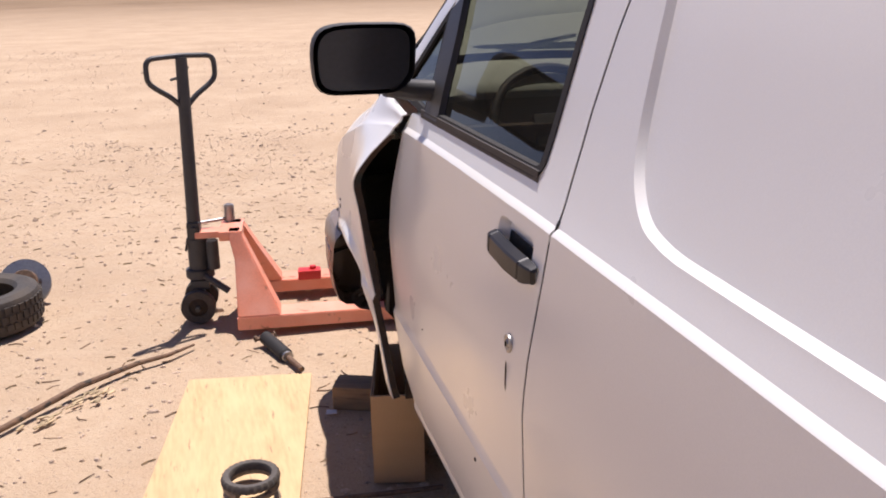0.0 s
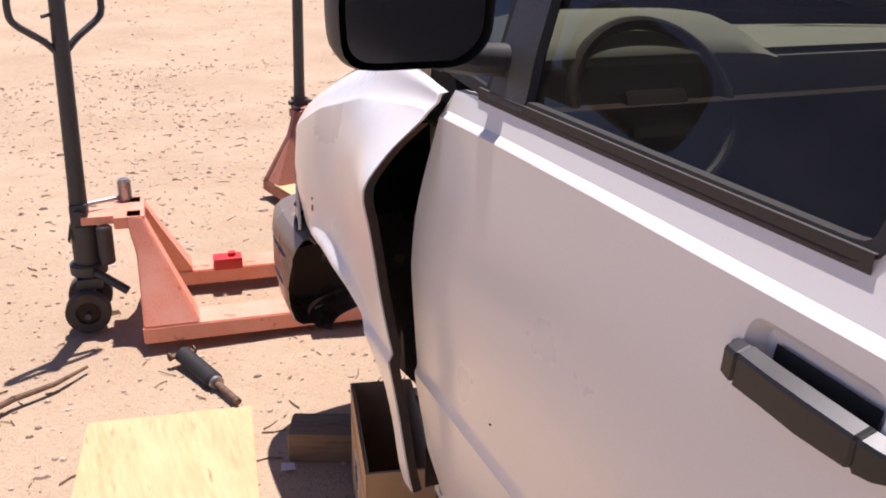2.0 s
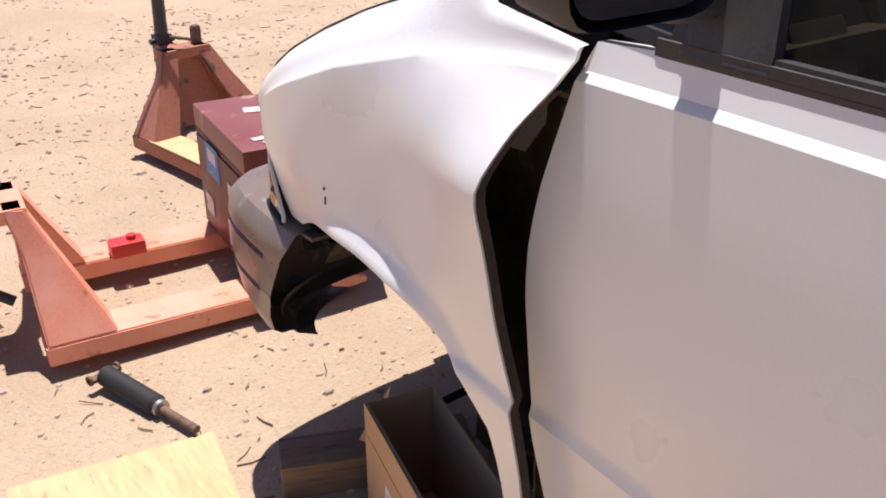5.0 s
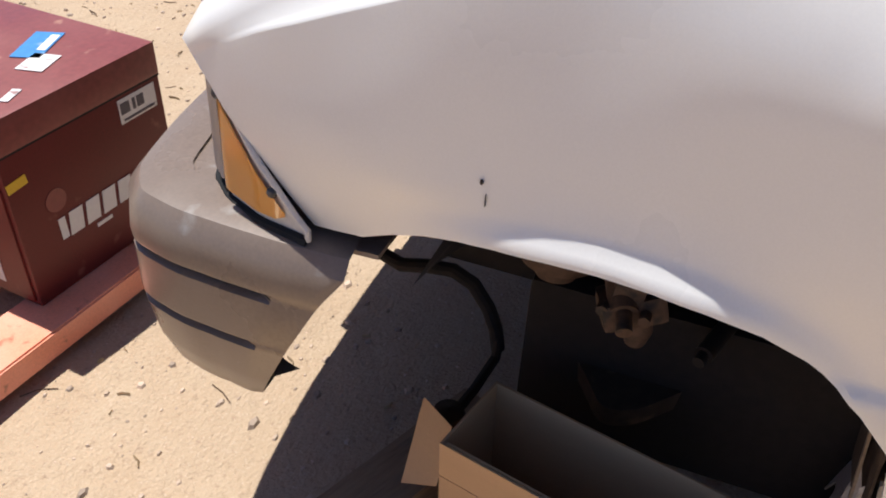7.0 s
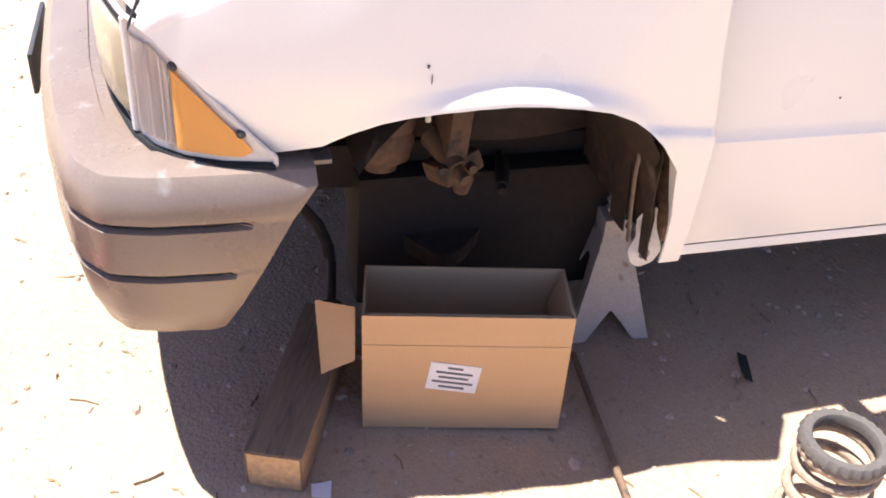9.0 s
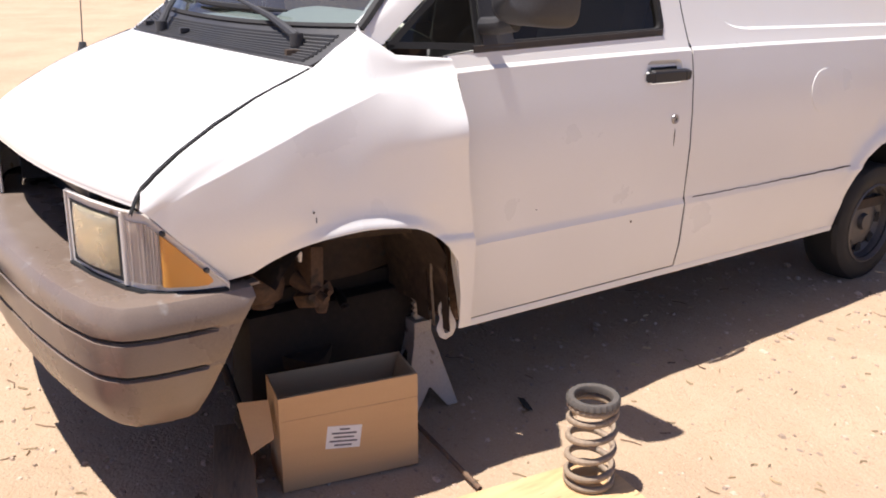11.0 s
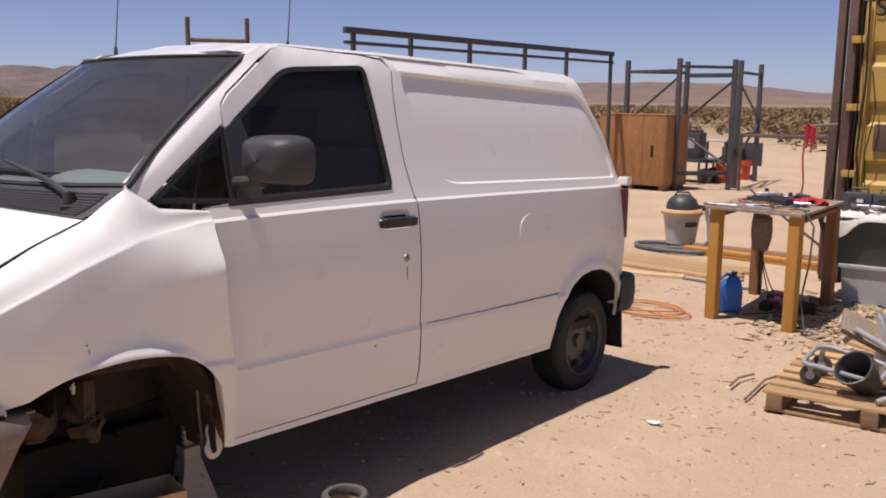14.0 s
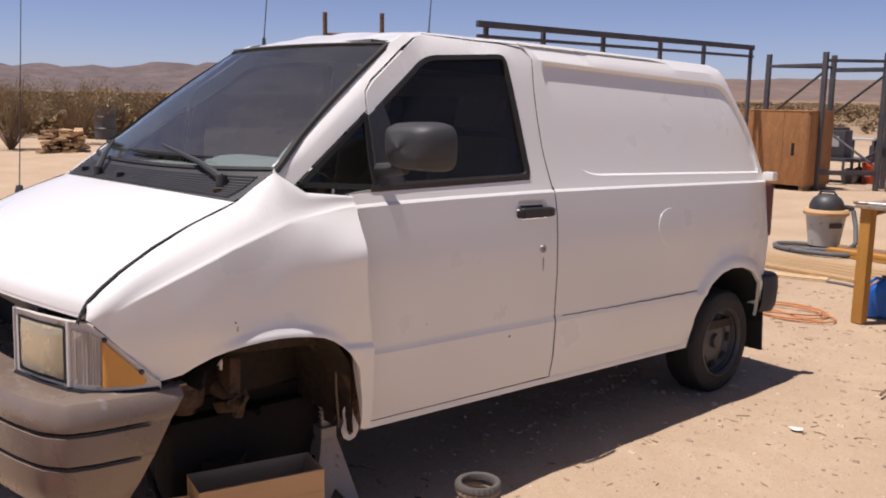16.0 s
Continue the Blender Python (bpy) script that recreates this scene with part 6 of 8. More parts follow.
# cardboard box under the wheel arch; its long face looks out to the side
cb = thing("cardboard_box", "open brown cardboard box with a white printed label", "cardboard box", turned(-0.93, -0.068, 0, 76.5))
BL, BD, BH, T = 0.471, 0.185, 0.345, 0.005
for nme, size, at in (("front_panel", (BL, T, BH), (BL / 2, -T / 2, BH / 2)), ("back_panel", (BL, T, BH), (BL / 2, -BD + T / 2, BH / 2)),
                      ("side_panel", (T, BD - 2 * T, BH), (T / 2, -BD / 2, BH / 2)), ("side_panel", (T, BD - 2 * T, BH), (BL - T / 2, -BD / 2, BH / 2)),
                      ("bottom_panel", (BL - 2 * T, BD - 2 * T, T), (BL / 2, -BD / 2, T / 2 + 0.003))):
    part(nme, boxm(size, Matrix.Translation(at), 0.0015), CARD, cb)
# flaps: the long ones are folded inside, a torn one leans out beside the box
for nme, size, m in (("flap", (BL - 0.02, 0.09, 0.004), Matrix.Translation((BL / 2, -0.009, BH)) @ Matrix.Rotation(radians(86), 4, 'X') @ Matrix.Translation((0, -0.045, 0))),
                     ("flap", (0.10, BD - 0.03, 0.004), Matrix.Translation((0.006, -BD / 2, BH)) @ Matrix.Rotation(radians(74), 4, 'Y') @ Matrix.Translation((0.05, 0, 0))),
                     ("fold_line", (BL - 0.004, 0.0022, 0.003), Matrix.Translation((BL / 2, 0.0005, BH - 0.085)))):
    part(nme, boxm(size, m, 0.0008), CARD, cb)
bm = bmesh.new()
q = [Vector(p) for p in ((-0.752, 0.392, 0.315), (-0.800, 0.402, 0.20), (-0.790, 0.475, 0.165), (-0.690, 0.470, 0.30))]
inv = cb.matrix_world.inverted()
q = [inv @ p for p in q]
loft(bm, [q, [p + Vector((0.004, -0.001, -0.004)) for p in q]])
part("torn_flap", bm, CARD, cb, "torn flap hanging out at the side")
LM = Matrix.Translation((0.262, 0.0012, 0.165)) @ Matrix.Rotation(radians(-8), 4, 'Y') @ Matrix.Rotation(radians(180), 4, 'Z') @ TURN_Y
lb = decal("label", PAPER, cb, (0.118, 0.082), LM, "white paper label with rows of print")
for k, w in enumerate((0.035, 0.085, 0.07, 0.095, 0.06)):
    decal("print_bar", INK, lb, (w, 0.0055), LM @ Matrix.Translation((0.0, 0.029 - k * 0.0145, 0.0012)))


def jack_stand(x, y, rz, label):
    """A folded pyramid of sheet steel with notched feet and a ratchet bar."""
    j = thing("jack_stand", label, "jack stand", turned(x, y, 0, rz))
    h, b0, b1 = 0.315, 0.112, 0.031
    for k in range(4):
        def place(u, v, k=k):
            f = v / h
            return Matrix.Rotation(k * math.pi / 2, 4, 'Z') @ Vector((u, -(b0 + (b1 - b0) * f), v))
        up = 0.045 if k % 2 else 0.085
        out = [(-b0, 0), (-b0 * 0.62, 0), (-0.004, up), (0.004, up), (b0 * 0.62, 0), (b0, 0), (b1, h), (-b1, h)]
        hole = rounded([(-0.060, 0.075), (0.060, 0.075), (0.014, 0.222), (-0.014, 0.222)], [0.016, 0.016, 0.010, 0.010], 3)
        bm = skin(out, place, holes=[hole] if k % 2 else [], step=0.06, edge=0.02)
        r = bmesh.ops.solidify(bm, geom=list(bm.faces), thickness=0.004)
        part("side_plate", bm, STANDGREY, j)
    part("collar", box(bmesh.new(), (0.074, 0.074, 0.045), Matrix.Translation((0, 0, h + 0.005)), 0.004), STANDGREY, j)
    bm = bmesh.new()
    slab(bm, [(-0.018, 0.10), (0.018, 0.10), (0.018, 0.40), (0.008, 0.43), (-0.006, 0.465), (-0.018, 0.44)], 0.020, Matrix.Translation((0, 0.010, 0)) @ TURN_Y)
    for k in range(4):
        box(bm, (0.010, 0.020, 0.010), Matrix.Translation((0.020, 0, 0.36 + k * 0.022)) @ Matrix.Rotation(0.6, 4, 'Y'))
    part("ratchet_bar", bm, STANDGREY, j)
    return j


jack_stand(-0.545, -0.335, 84, "grey sheet-steel jack stand under the van's sill")

# timber, rod and small litter
bm = box(bmesh.new(), (0.52, 0.132, 0.105), Matrix.Translation((0.26, 0, 0.0525)), 0.006)
tb = tagged(part("timber_beam", bm, OLDWOOD), "old brown timber beam lying under the bumper", "timber")
tb.matrix_world = turned(-0.955, 0.612, 0, -23)
part("end_face", boxm((0.004, 0.117, 0.097), Matrix.Translation((-0.001, 0, 0.0525))), ENDGRAIN, tb, "pale sawn end grain")
tagged(part("steel_rod", rod(bmesh.new(), (-0.706, -0.196, 0.02), (-1.19, -0.136, 0.012), 0.009), RUST), "thin rusty steel rod lying on the sand", "rod")


def scrap(name, label, cat, pts, z, mat, thick=0.002, curl=0.012):
    bm = bmesh.new()
    cx, cy = sum(p[0] for p in pts) / len(pts), sum(p[1] for p in pts) / len(pts)
    slab(bm, pts, thick)
    bmesh.ops.triangulate(bm, faces=bm.faces)
    bmesh.ops.subdivide_edges(bm, edges=bm.edges, cuts=2, use_grid_fill=True)
    for v in bm.verts:
        r = math.hypot(v.co.x - cx, v.co.y - cy)
        v.co.z += z + curl * (math.sin(v.co.x * 60 + v.co.y * 35) * 0.5 + 0.5) * min(1, r / 0.05)
    return tagged(part(name, bm, mat), label, cat)


scrap("paper_scrap", "crumpled white paper scrap on the sand", "paper", [(-1.495, -2.765), (-1.445, -2.76), (-1.43, -2.725), (-1.47, -2.71), (-1.505, -2.73)], 0.004, PAPER, curl=0.008)
scrap("paper_scrap", "small torn white paper scrap on the sand", "paper", [(-1.02, 0.50), (-0.975, 0.49), (-0.97, 0.535), (-1.01, 0.54)], 0.006, PAPER)
scrap("rubber_strip", "dark rubber strip lying on the sand", "rubber strip", [(-0.9, -0.62), (-0.80, -0.66), (-0.785, -0.64), (-0.89, -0.60)], 0.006, RUBBER)


# ---- yard behind the van ----
OCHRE = material("ochre_painted_timber", (0.46, 0.215, 0.035), 0.7, vary=0.14, fine=30, coarse=4, bump=0.25, depth=0.002, tint=(0.52, 0.27, 0.06), stretch=(6, 6, 1), spots=0.08, spot_col=(0.25, 0.12, 0.04))
BROWNLEG = material("dark_brown_timber", (0.21, 0.095, 0.035), 0.75, vary=0.2, fine=30, coarse=4, bump=0.25, depth=0.002, tint=(0.28, 0.13, 0.045), stretch=(6, 6, 1))
TABLETOP = material("dusty_worn_tabletop", (0.27, 0.20, 0.14), 0.8, vary=0.3, fine=14, coarse=5, bump=0.35, depth=0.002, tint=(0.40, 0.31, 0.22), stretch=(6, 1, 1), spots=0.25, spot_col=(0.10, 0.075, 0.06))
CONTAINER = material("yellow_container_paint", (0.50, 0.315, 0.06), 0.6, vary=0.1, fine=40, coarse=2, bump=0.15, depth=0.002, tint=(0.55, 0.37, 0.095), spots=0.16, spot_col=(0.27, 0.155, 0.07))
GREYPAINT = material("grey_galvanised_steel", (0.36, 0.36, 0.36), 0.5, metal=0.4, vary=0.12, fine=60, coarse=5, bump=0.1, depth=0.001, spots=0.08, spot_col=(0.22, 0.16, 0.11))
RACKBLUE = material("dark_rack_paint", (0.055, 0.060, 0.075), 0.6, vary=0.2, fine=40, coarse=3, bump=0.2, depth=0.001, tint=(0.10, 0.085, 0.075))
TOTE = material("pale_grey_tote", (0.47, 0.47, 0.46), 0.55, vary=0.06, fine=90, coarse=5, bump=0.08, spots=0.1, spot_col=(0.38, 0.33, 0.27))
BINGREY = material("charcoal_bin_plastic", (0.06, 0.062, 0.068), 0.5, vary=0.15, fine=120, coarse=4, bump=0.1, tint=(0.09, 0.088, 0.085))
BUCKETRED = material("orange_red_bucket", (0.72, 0.09, 0.025), 0.45, vary=0.06, fine=120, coarse=5, bump=0.05)
RAG = material("dirty_white_rag", (0.66, 0.62, 0.56), 0.95, vary=0.12, fine=30, coarse=6, bump=0.5, depth=0.004, spots=0.12, spot_col=(0.42, 0.34, 0.25))
HOSE = material("dark_grey_hose", (0.10, 0.10, 0.105), 0.55, vary=0.2, fine=90, coarse=9, bump=0.2, tint=(0.16, 0.155, 0.15))
CORD = material("orange_cord", (0.55, 0.23, 0.09), 0.7, vary=0.15, fine=120, coarse=9, bump=0.2)
REDP = material("red_plastic", (0.50, 0.03, 0.035), 0.45, vary=0.12, fine=90, coarse=8, bump=0.1)
TAWNY = material("tan_canvas", (0.27, 0.205, 0.14), 0.95, vary=0.3, fine=60, coarse=6, bump=0.6, depth=0.006)
CRATEPLY = material("orange_plywood_crate", (0.38, 0.175, 0.06), 0.75, vary=0.25, fine=12, coarse=2, bump=0.2, depth=0.002, tint=(0.26, 0.125, 0.05), stretch=(5, 5, 1), island=0.12)
GREYTUBE = material("grey_painted_tube", (0.30, 0.30, 0.30), 0.5, vary=0.1, fine=90, coarse=6, bump=0.1, spots=0.08, spot_col=(0.20, 0.14, 0.10))
LEATHER = material("orange_leather", (0.42, 0.15, 0.05), 0.7, vary=0.2, fine=50, coarse=8, bump=0.3, depth=0.002)
random.seed(77)


def hang(a, b, sag, n=14):
    """Points of a slack line from a to b."""
    a, b = Vector(a), Vector(b)
    return [a.lerp(b, i / n) - Vector((0, 0, sag * 4 * (i / n) * (1 - i / n))) for i in range(n + 1)]


def loops(cx, cy, rx, ry, turns, z, jitter=0.15, n=26):
    """A line coiled on the ground."""
    out = []
    for i in range(int(n * turns)):
        a = i * 2 * math.pi / n
        k = 1 + jitter * math.sin(a * 0.37 + cx * 9) + jitter * 0.6 * math.sin(a * 1.61)
        out.append((cx + rx * k * math.cos(a), cy + ry * k * math.sin(a), z + 0.006 * (i // n) + 0.003 * math.sin(a * 3)))
    return out


# work table: four ochre legs, a board and its clutter
wt = thing("work_table", "rough wooden work table with ochre painted legs", "table")
LEGS = ((-0.64, -5.40), (-1.31, -5.33), (-0.57, -6.53), (-1.24, -6.47))
for x, y in LEGS:
    part("leg", boxm((0.088, 0.088, 0.915), Matrix.Translation((x, y, 0.4575)) @ Matrix.Rotation(radians(-6), 4, 'Z'), 0.004), OCHRE if y > -6 else BROWNLEG, wt, "" if y > -6 else "dark brown timber leg")
bm = bmesh.new()
slab(bm, [(-0.56, -5.33), (-1.37, -5.26), (-1.30, -6.56), (-0.50, -6.62)], 0.022, Matrix.Translation((0, 0, 0.918)))
part("tabletop", bm, TABLETOP, wt)
for (x0, y0), (x1, y1) in ((LEGS[0], LEGS[2]), (LEGS[1], LEGS[3]), (LEGS[2], LEGS[3])):
    bm = bmesh.new()
    m = along((x0, y0, 0.872), (x1, y1, 0.872))
    box(bm, (0.07, 0.03, (Vector((x1, y1)) - Vector((x0, y0))).length - 0.10), m, 0.002)
    part("apron", bm, BROWNLEG, wt)
TT = 0.941


def tool(name, label, cat, bm, mat, m):
    ob = tagged(part(name, bm, mat), label, cat)
    ob.matrix_world = m
    return ob


def drill(x, y, z, rz, mat, label):
    d = thing("power_drill", label, "power tool", turned(x, y, z, rz), group="tools on the work table")
    part("body", rod(bmesh.new(), (-0.09, 0, 0.035), (0.07, 0, 0.035), 0.033, 0.028, 18), mat, d)
    part("chuck", rod(bmesh.new(), (0.07, 0, 0.035), (0.13, 0, 0.035), 0.022, 0.014, 14), BLACKP, d)
    part("grip", box(bmesh.new(), (0.045, 0.15, 0.035), Matrix.Translation((-0.05, -0.09, 0.03)) @ Matrix.Rotation(0.2, 4, 'Z'), 0.010), mat, d)
    part("battery", box(bmesh.new(), (0.085, 0.06, 0.055), Matrix.Translation((-0.065, -0.185, 0.03)), 0.008), BLACKP, d)
    return d


drill(-0.80, -5.95, TT, 20, GREYP, "grey and black cordless drill on the work table")
drill(-1.05, -6.25, TT, 140, BLACKP, "worn black cordless drill on the work table")
drill(-0.92, -5.95, TT, 245, BLACKP, "black cordless drill on the work table")
for x, y, w, l, rz, mt, nm in ((-0.80, -5.56, 0.24, 0.30, 12, PAPER, "white"), (-0.98, -5.62, 0.22, 0.20, -20, PAPER, "white"), (-1.16, -5.50, 0.20, 0.26, 32, CARD, "brown")):
    tool("paper_sheet", "%s paper sheet lying on the work table" % nm, "paper", box(bmesh.new(), (w, l, 0.004), Matrix.Translation((0, 0, 0.003))), mt, turned(x, y, TT, rz))
for x, y, rz, l, mt, nm in ((-0.70, -5.42, 8, 0.30, STEEL, "steel"), (-0.95, -5.42, -6, 0.26, STEEL, "steel"), (-0.72, -6.1, 60, 0.34, RUST, "rusty")):
    bm = rod(bmesh.new(), (-l / 2, 0, 0.012), (l / 2, 0, 0.012), 0.009)
    lathe(bm, [(0.010, -0.007), (0.021, -0.007), (0.021, 0.007), (0.010, 0.007)], Matrix.Translation((l / 2 + 0.015, 0, 0.012)), 16, True)
    lathe(bm, [(0.012, -0.007), (0.024, -0.007), (0.024, 0.007), (0.012, 0.007)], Matrix.Translation((-l / 2 - 0.015, 0, 0.012)), 16, True)
    tool("spanner", "%s ring spanner on the work table" % nm, "spanner", bm, mt, turned(x, y, TT, rz))
for x, y, r, h, mt, nm in ((-0.74, -6.2, 0.030, 0.07, GREYP, "black"), (-1.0, -6.05, 0.028, 0.06, STEEL, "silver")):
    c = thing("spray_can", "%s can standing on the work table" % nm, "can", turned(x, y, TT), group="cans on the work table")
    part("body", cyl(bmesh.new(), r, h, Matrix.Translation((0, 0, h / 2)), seg=20, bevel=0.004), mt, c)
    part("cap", cyl(bmesh.new(), r * 0.6, 0.03, Matrix.Translation((0, 0, h + 0.014)), seg=16, bevel=0.004), BLACKP, c)
gb = thing("tool_tray", "white and dark blue plastic tray heaped with small tools", "tray", turned(-0.86, -6.02, TT, 15))
part("tray", box(bmesh.new(), (0.30, 0.22, 0.05), Matrix.Translation((0, 0, 0.026)), 0.008), PAPER, gb)
part("tray_rim", box(bmesh.new(), (0.31, 0.03, 0.06), Matrix.Translation((0, 0.10, 0.032)), 0.006), RACKBLUE, gb)
rt = random.Random(19)
for k in range(9):
    part("tray_tool", box(bmesh.new(), (rt.uniform(0.06, 0.16), rt.uniform(0.018, 0.04), 0.025), Matrix.Translation((rt.uniform(-0.09, 0.09), rt.uniform(-0.07, 0.07), 0.062 + 0.006 * (k % 3))) @ Matrix.Rotation(rt.uniform(0, 3), 4, 'Z') @ Matrix.Rotation(rt.uniform(-0.25, 0.25), 4, 'Y'), 0.006), (STEEL, BLACKP, PAPER)[k % 3], gb)
for k in range(30):
    l, w = rt.uniform(0.10, 0.30), rt.uniform(0.014, 0.035)
    bm = rod(bmesh.new(), (-l / 2, 0, w * 0.5), (l * 0.2, 0, w * 0.5), w * 0.35, seg=10)
    box(bm, (l * 0.35, w, w * 0.8), Matrix.Translation((l * 0.32, 0, w * 0.45)), w * 0.2)
    mt, nm = ((STEEL, "steel"), (BLACKP, "black"), (RUST, "rusty"), (OLDORANGE, "orange-handled"))[k % 4]
    tool("hand_tool", "small %s hand tool lying on the work table" % nm, "hand tool", bm, mt, turned(rt.uniform(-1.22, -0.66), rt.uniform(-6.4, -5.45), TT, rt.uniform(0, 180)))
rp = thing("red_rag", "crumpled faded red cloth lying on the work table", "cloth", turned(-1.16, -6.08, TT, 20))
rows = [[(0.04 * i - 0.14, 0.04 * j - 0.12, 0.006 + 0.035 * abs(math.sin(i * 1.3 + 0.6 * j)) * math.sin(math.pi * (i + 0.5) / 8) + 0.02 * abs(math.sin(j * 1.9 - i))) for j in range(7)] for i in range(8)]
part("cloth", grid_sheet(bmesh.new(), rows, back=(0, 0, -0.004)), REDP, rp)
for k, (x, y, rz, l) in enumerate(((-0.80, -5.42, 8, 0.55), (-0.95, -5.36, -4, 0.62), (-1.10, -5.46, 14, 0.50), (-0.72, -5.62, 30, 0.42))):
    tool("thin_lath", "thin %s lath lying along the table edge" % ("brown wooden", "grey steel")[k % 2], "lath", box(bmesh.new(), (l, 0.022, 0.012), Matrix.Translation((0, 0, 0.007)), 0.002), (OLDWOOD, GREYTUBE)[k % 2], turned(x, y, TT, rz))
bm = bmesh.new()
tube(bm, [(-1.05, -5.60, TT + 0.012), (-1.22, -5.45, TT + 0.03), (-1.34, -5.40, TT + 0.02), (-1.42, -5.40, 0.84), (-1.40, -5.42, 0.55), (-1.36, -5.40, 0.25), (-1.42, -5.35, 0.03), (-1.60, -5.3, 0.012)], 0.008, 8)
tagged(part("air_hose", bm, HOSE), "grey air hose hanging over the table edge", "hose")
bm = bmesh.new()
for k in range(3):
    x, y = -0.60 + 0.03 * k, -6.44
    tube(bm, hang((x, y, 0.86), (x - 0.10 - 0.12 * k, y + 0.12, 0.03), 0.05 + 0.06 * k), 0.006, 6)
tagged(part("hanging_cable", bm, RUBBER), "black cables hanging from a table leg", "cable")
bg = bmesh.new()
loft(bg, [[(-0.09, -0.05, 0.36), (0.08, -0.04, 0.36), (0.10, 0.05, 0.30), (-0.07, 0.05, 0.32)], [(-0.10, -0.07, 0.18), (0.09, -0.07, 0.16), (0.10, 0.06, 0.17), (-0.09, 0.06, 0.16)], [(-0.06, -0.05, 0.0), (0.06, -0.06, 0.0), (0.07, 0.04, 0.01), (-0.05, 0.05, 0.01)]])
bmesh.ops.bevel(bg, geom=list(bg.edges), offset=0.02, segments=2, affect='EDGES')
tool("tool_bag", "brown work bag hanging on a table leg", "bag", bg, TAWNY, turned(-0.64, -6.42, 0.42, 25))

# blue jug
jg = thing("fluid_jug", "blue plastic fluid jug standing on the sand", "jug", turned(-0.65, -5.72, 0, 30))
bm = bmesh.new()
loft(bm, [[(-0.10, -0.065, 0), (0.10, -0.065, 0), (0.10, 0.065, 0), (-0.10, 0.065, 0)], [(-0.105, -0.07, 0.20), (0.105, -0.07, 0.20), (0.105, 0.07, 0.20), (-0.105, 0.07, 0.20)], [(-0.085, -0.055, 0.28), (0.06, -0.055, 0.25), (0.06, 0.055, 0.25), (-0.085, 0.055, 0.28)], [(-0.06, -0.03, 0.32), (-0.01, -0.03, 0.31), (-0.01, 0.03, 0.31), (-0.06, 0.03, 0.32)]])
bmesh.ops.bevel(bm, geom=list(bm.edges), offset=0.014, segments=2, affect='EDGES')
part("body", bm, BLUEP, jg)
part("cap", rod(bmesh.new(), (-0.035, 0, 0.315), (-0.035, 0, 0.345), 0.025), BLACKP, jg)
part("handle", tube(bmesh.new(), [(-0.05, 0, 0.31), (0.03, 0, 0.32), (0.085, 0, 0.27), (0.09, 0, 0.20)], 0.014, 8), BLUEP, jg)
part("label", boxm((0.002, 0.09, 0.12), Matrix.Translation((-0.1055, 0, 0.12))), PAPER, jg)

# workshop vacuum
vc = thing("shop_vacuum", "grey shop vacuum with a black lid and hose", "vacuum cleaner", turned(1.24, -8.75, 0, 200))
part("bucket", lathe(bmesh.new(), [(0.17, 0.05), (0.175, 0.045), (0.225, 0.40), (0.235, 0.40), (0.235, 0.42), (0.215, 0.42), (0.165, 0.06)], None, 40, True), TOTE, vc)
part("bucket_floor", cyl(bmesh.new(), 0.172, 0.012, Matrix.Translation((0, 0, 0.055)), seg=40), TOTE, vc)
part("rim", lathe(bmesh.new(), [(0.19, 0.42), (0.255, 0.41), (0.26, 0.445), (0.24, 0.475), (0.19, 0.475)], None, 40, True), CARD, vc, "dusty orange-tan rim")
part("motor_lid", lathe(bmesh.new(), [(0.0, 0.66), (0.09, 0.65), (0.16, 0.60), (0.195, 0.53), (0.20, 0.46), (0.0, 0.46)], None, 40), BLACKP, vc)
part("lid_handle", tube(bmesh.new(), [(-0.10, 0, 0.635), (-0.07, 0, 0.68), (0.07, 0, 0.68), (0.10, 0, 0.635)], 0.012, 8), BLACKP, vc)
part("hose_port", rod(bmesh.new(), (0.14, 0.06, 0.50), (0.29, 0.10, 0.48), 0.035), BLACKP, vc)
part("badge", boxm((0.16, 0.006, 0.06), Matrix.Translation((0.13, -0.182, 0.30)) @ pose(0, 0, 0, 8, 0, 36)), BLACKP, vc)
for k in range(4):
    a = k * math.pi / 2 + 0.5
    part("castor", rod(bmesh.new(), (0.15 * math.cos(a) - 0.015, 0.15 * math.sin(a), 0.025), (0.15 * math.cos(a) + 0.015, 0.15 * math.sin(a), 0.025), 0.025), BLACKP, vc)
pts = [(0.97, -8.86, 0.47), (0.90, -8.80, 0.30), (0.82, -8.65, 0.12), (0.84, -8.45, 0.05)] + [(p[0], p[1], 0.035) for p in loops(1.15, -8.42, 0.52, 0.30, 1.25, 0.035, 0.06)][4:]
tagged(part("vacuum_hose", tube(bmesh.new(), pts, 0.028, 10), HOSE), "grey ribbed vacuum hose coiled on the sand", "hose")


# boards on the sand
def board(x, y, z, l, w, h, rz, mat, name="board", label="long weathered wooden board lying on the sand"):
    ob = tagged(part(name, boxm((l, w, h), None, 0.003), mat), label, "board", group="boards behind the van")
    ob.matrix_world = turned(x, y, z + h / 2, rz)
    return ob


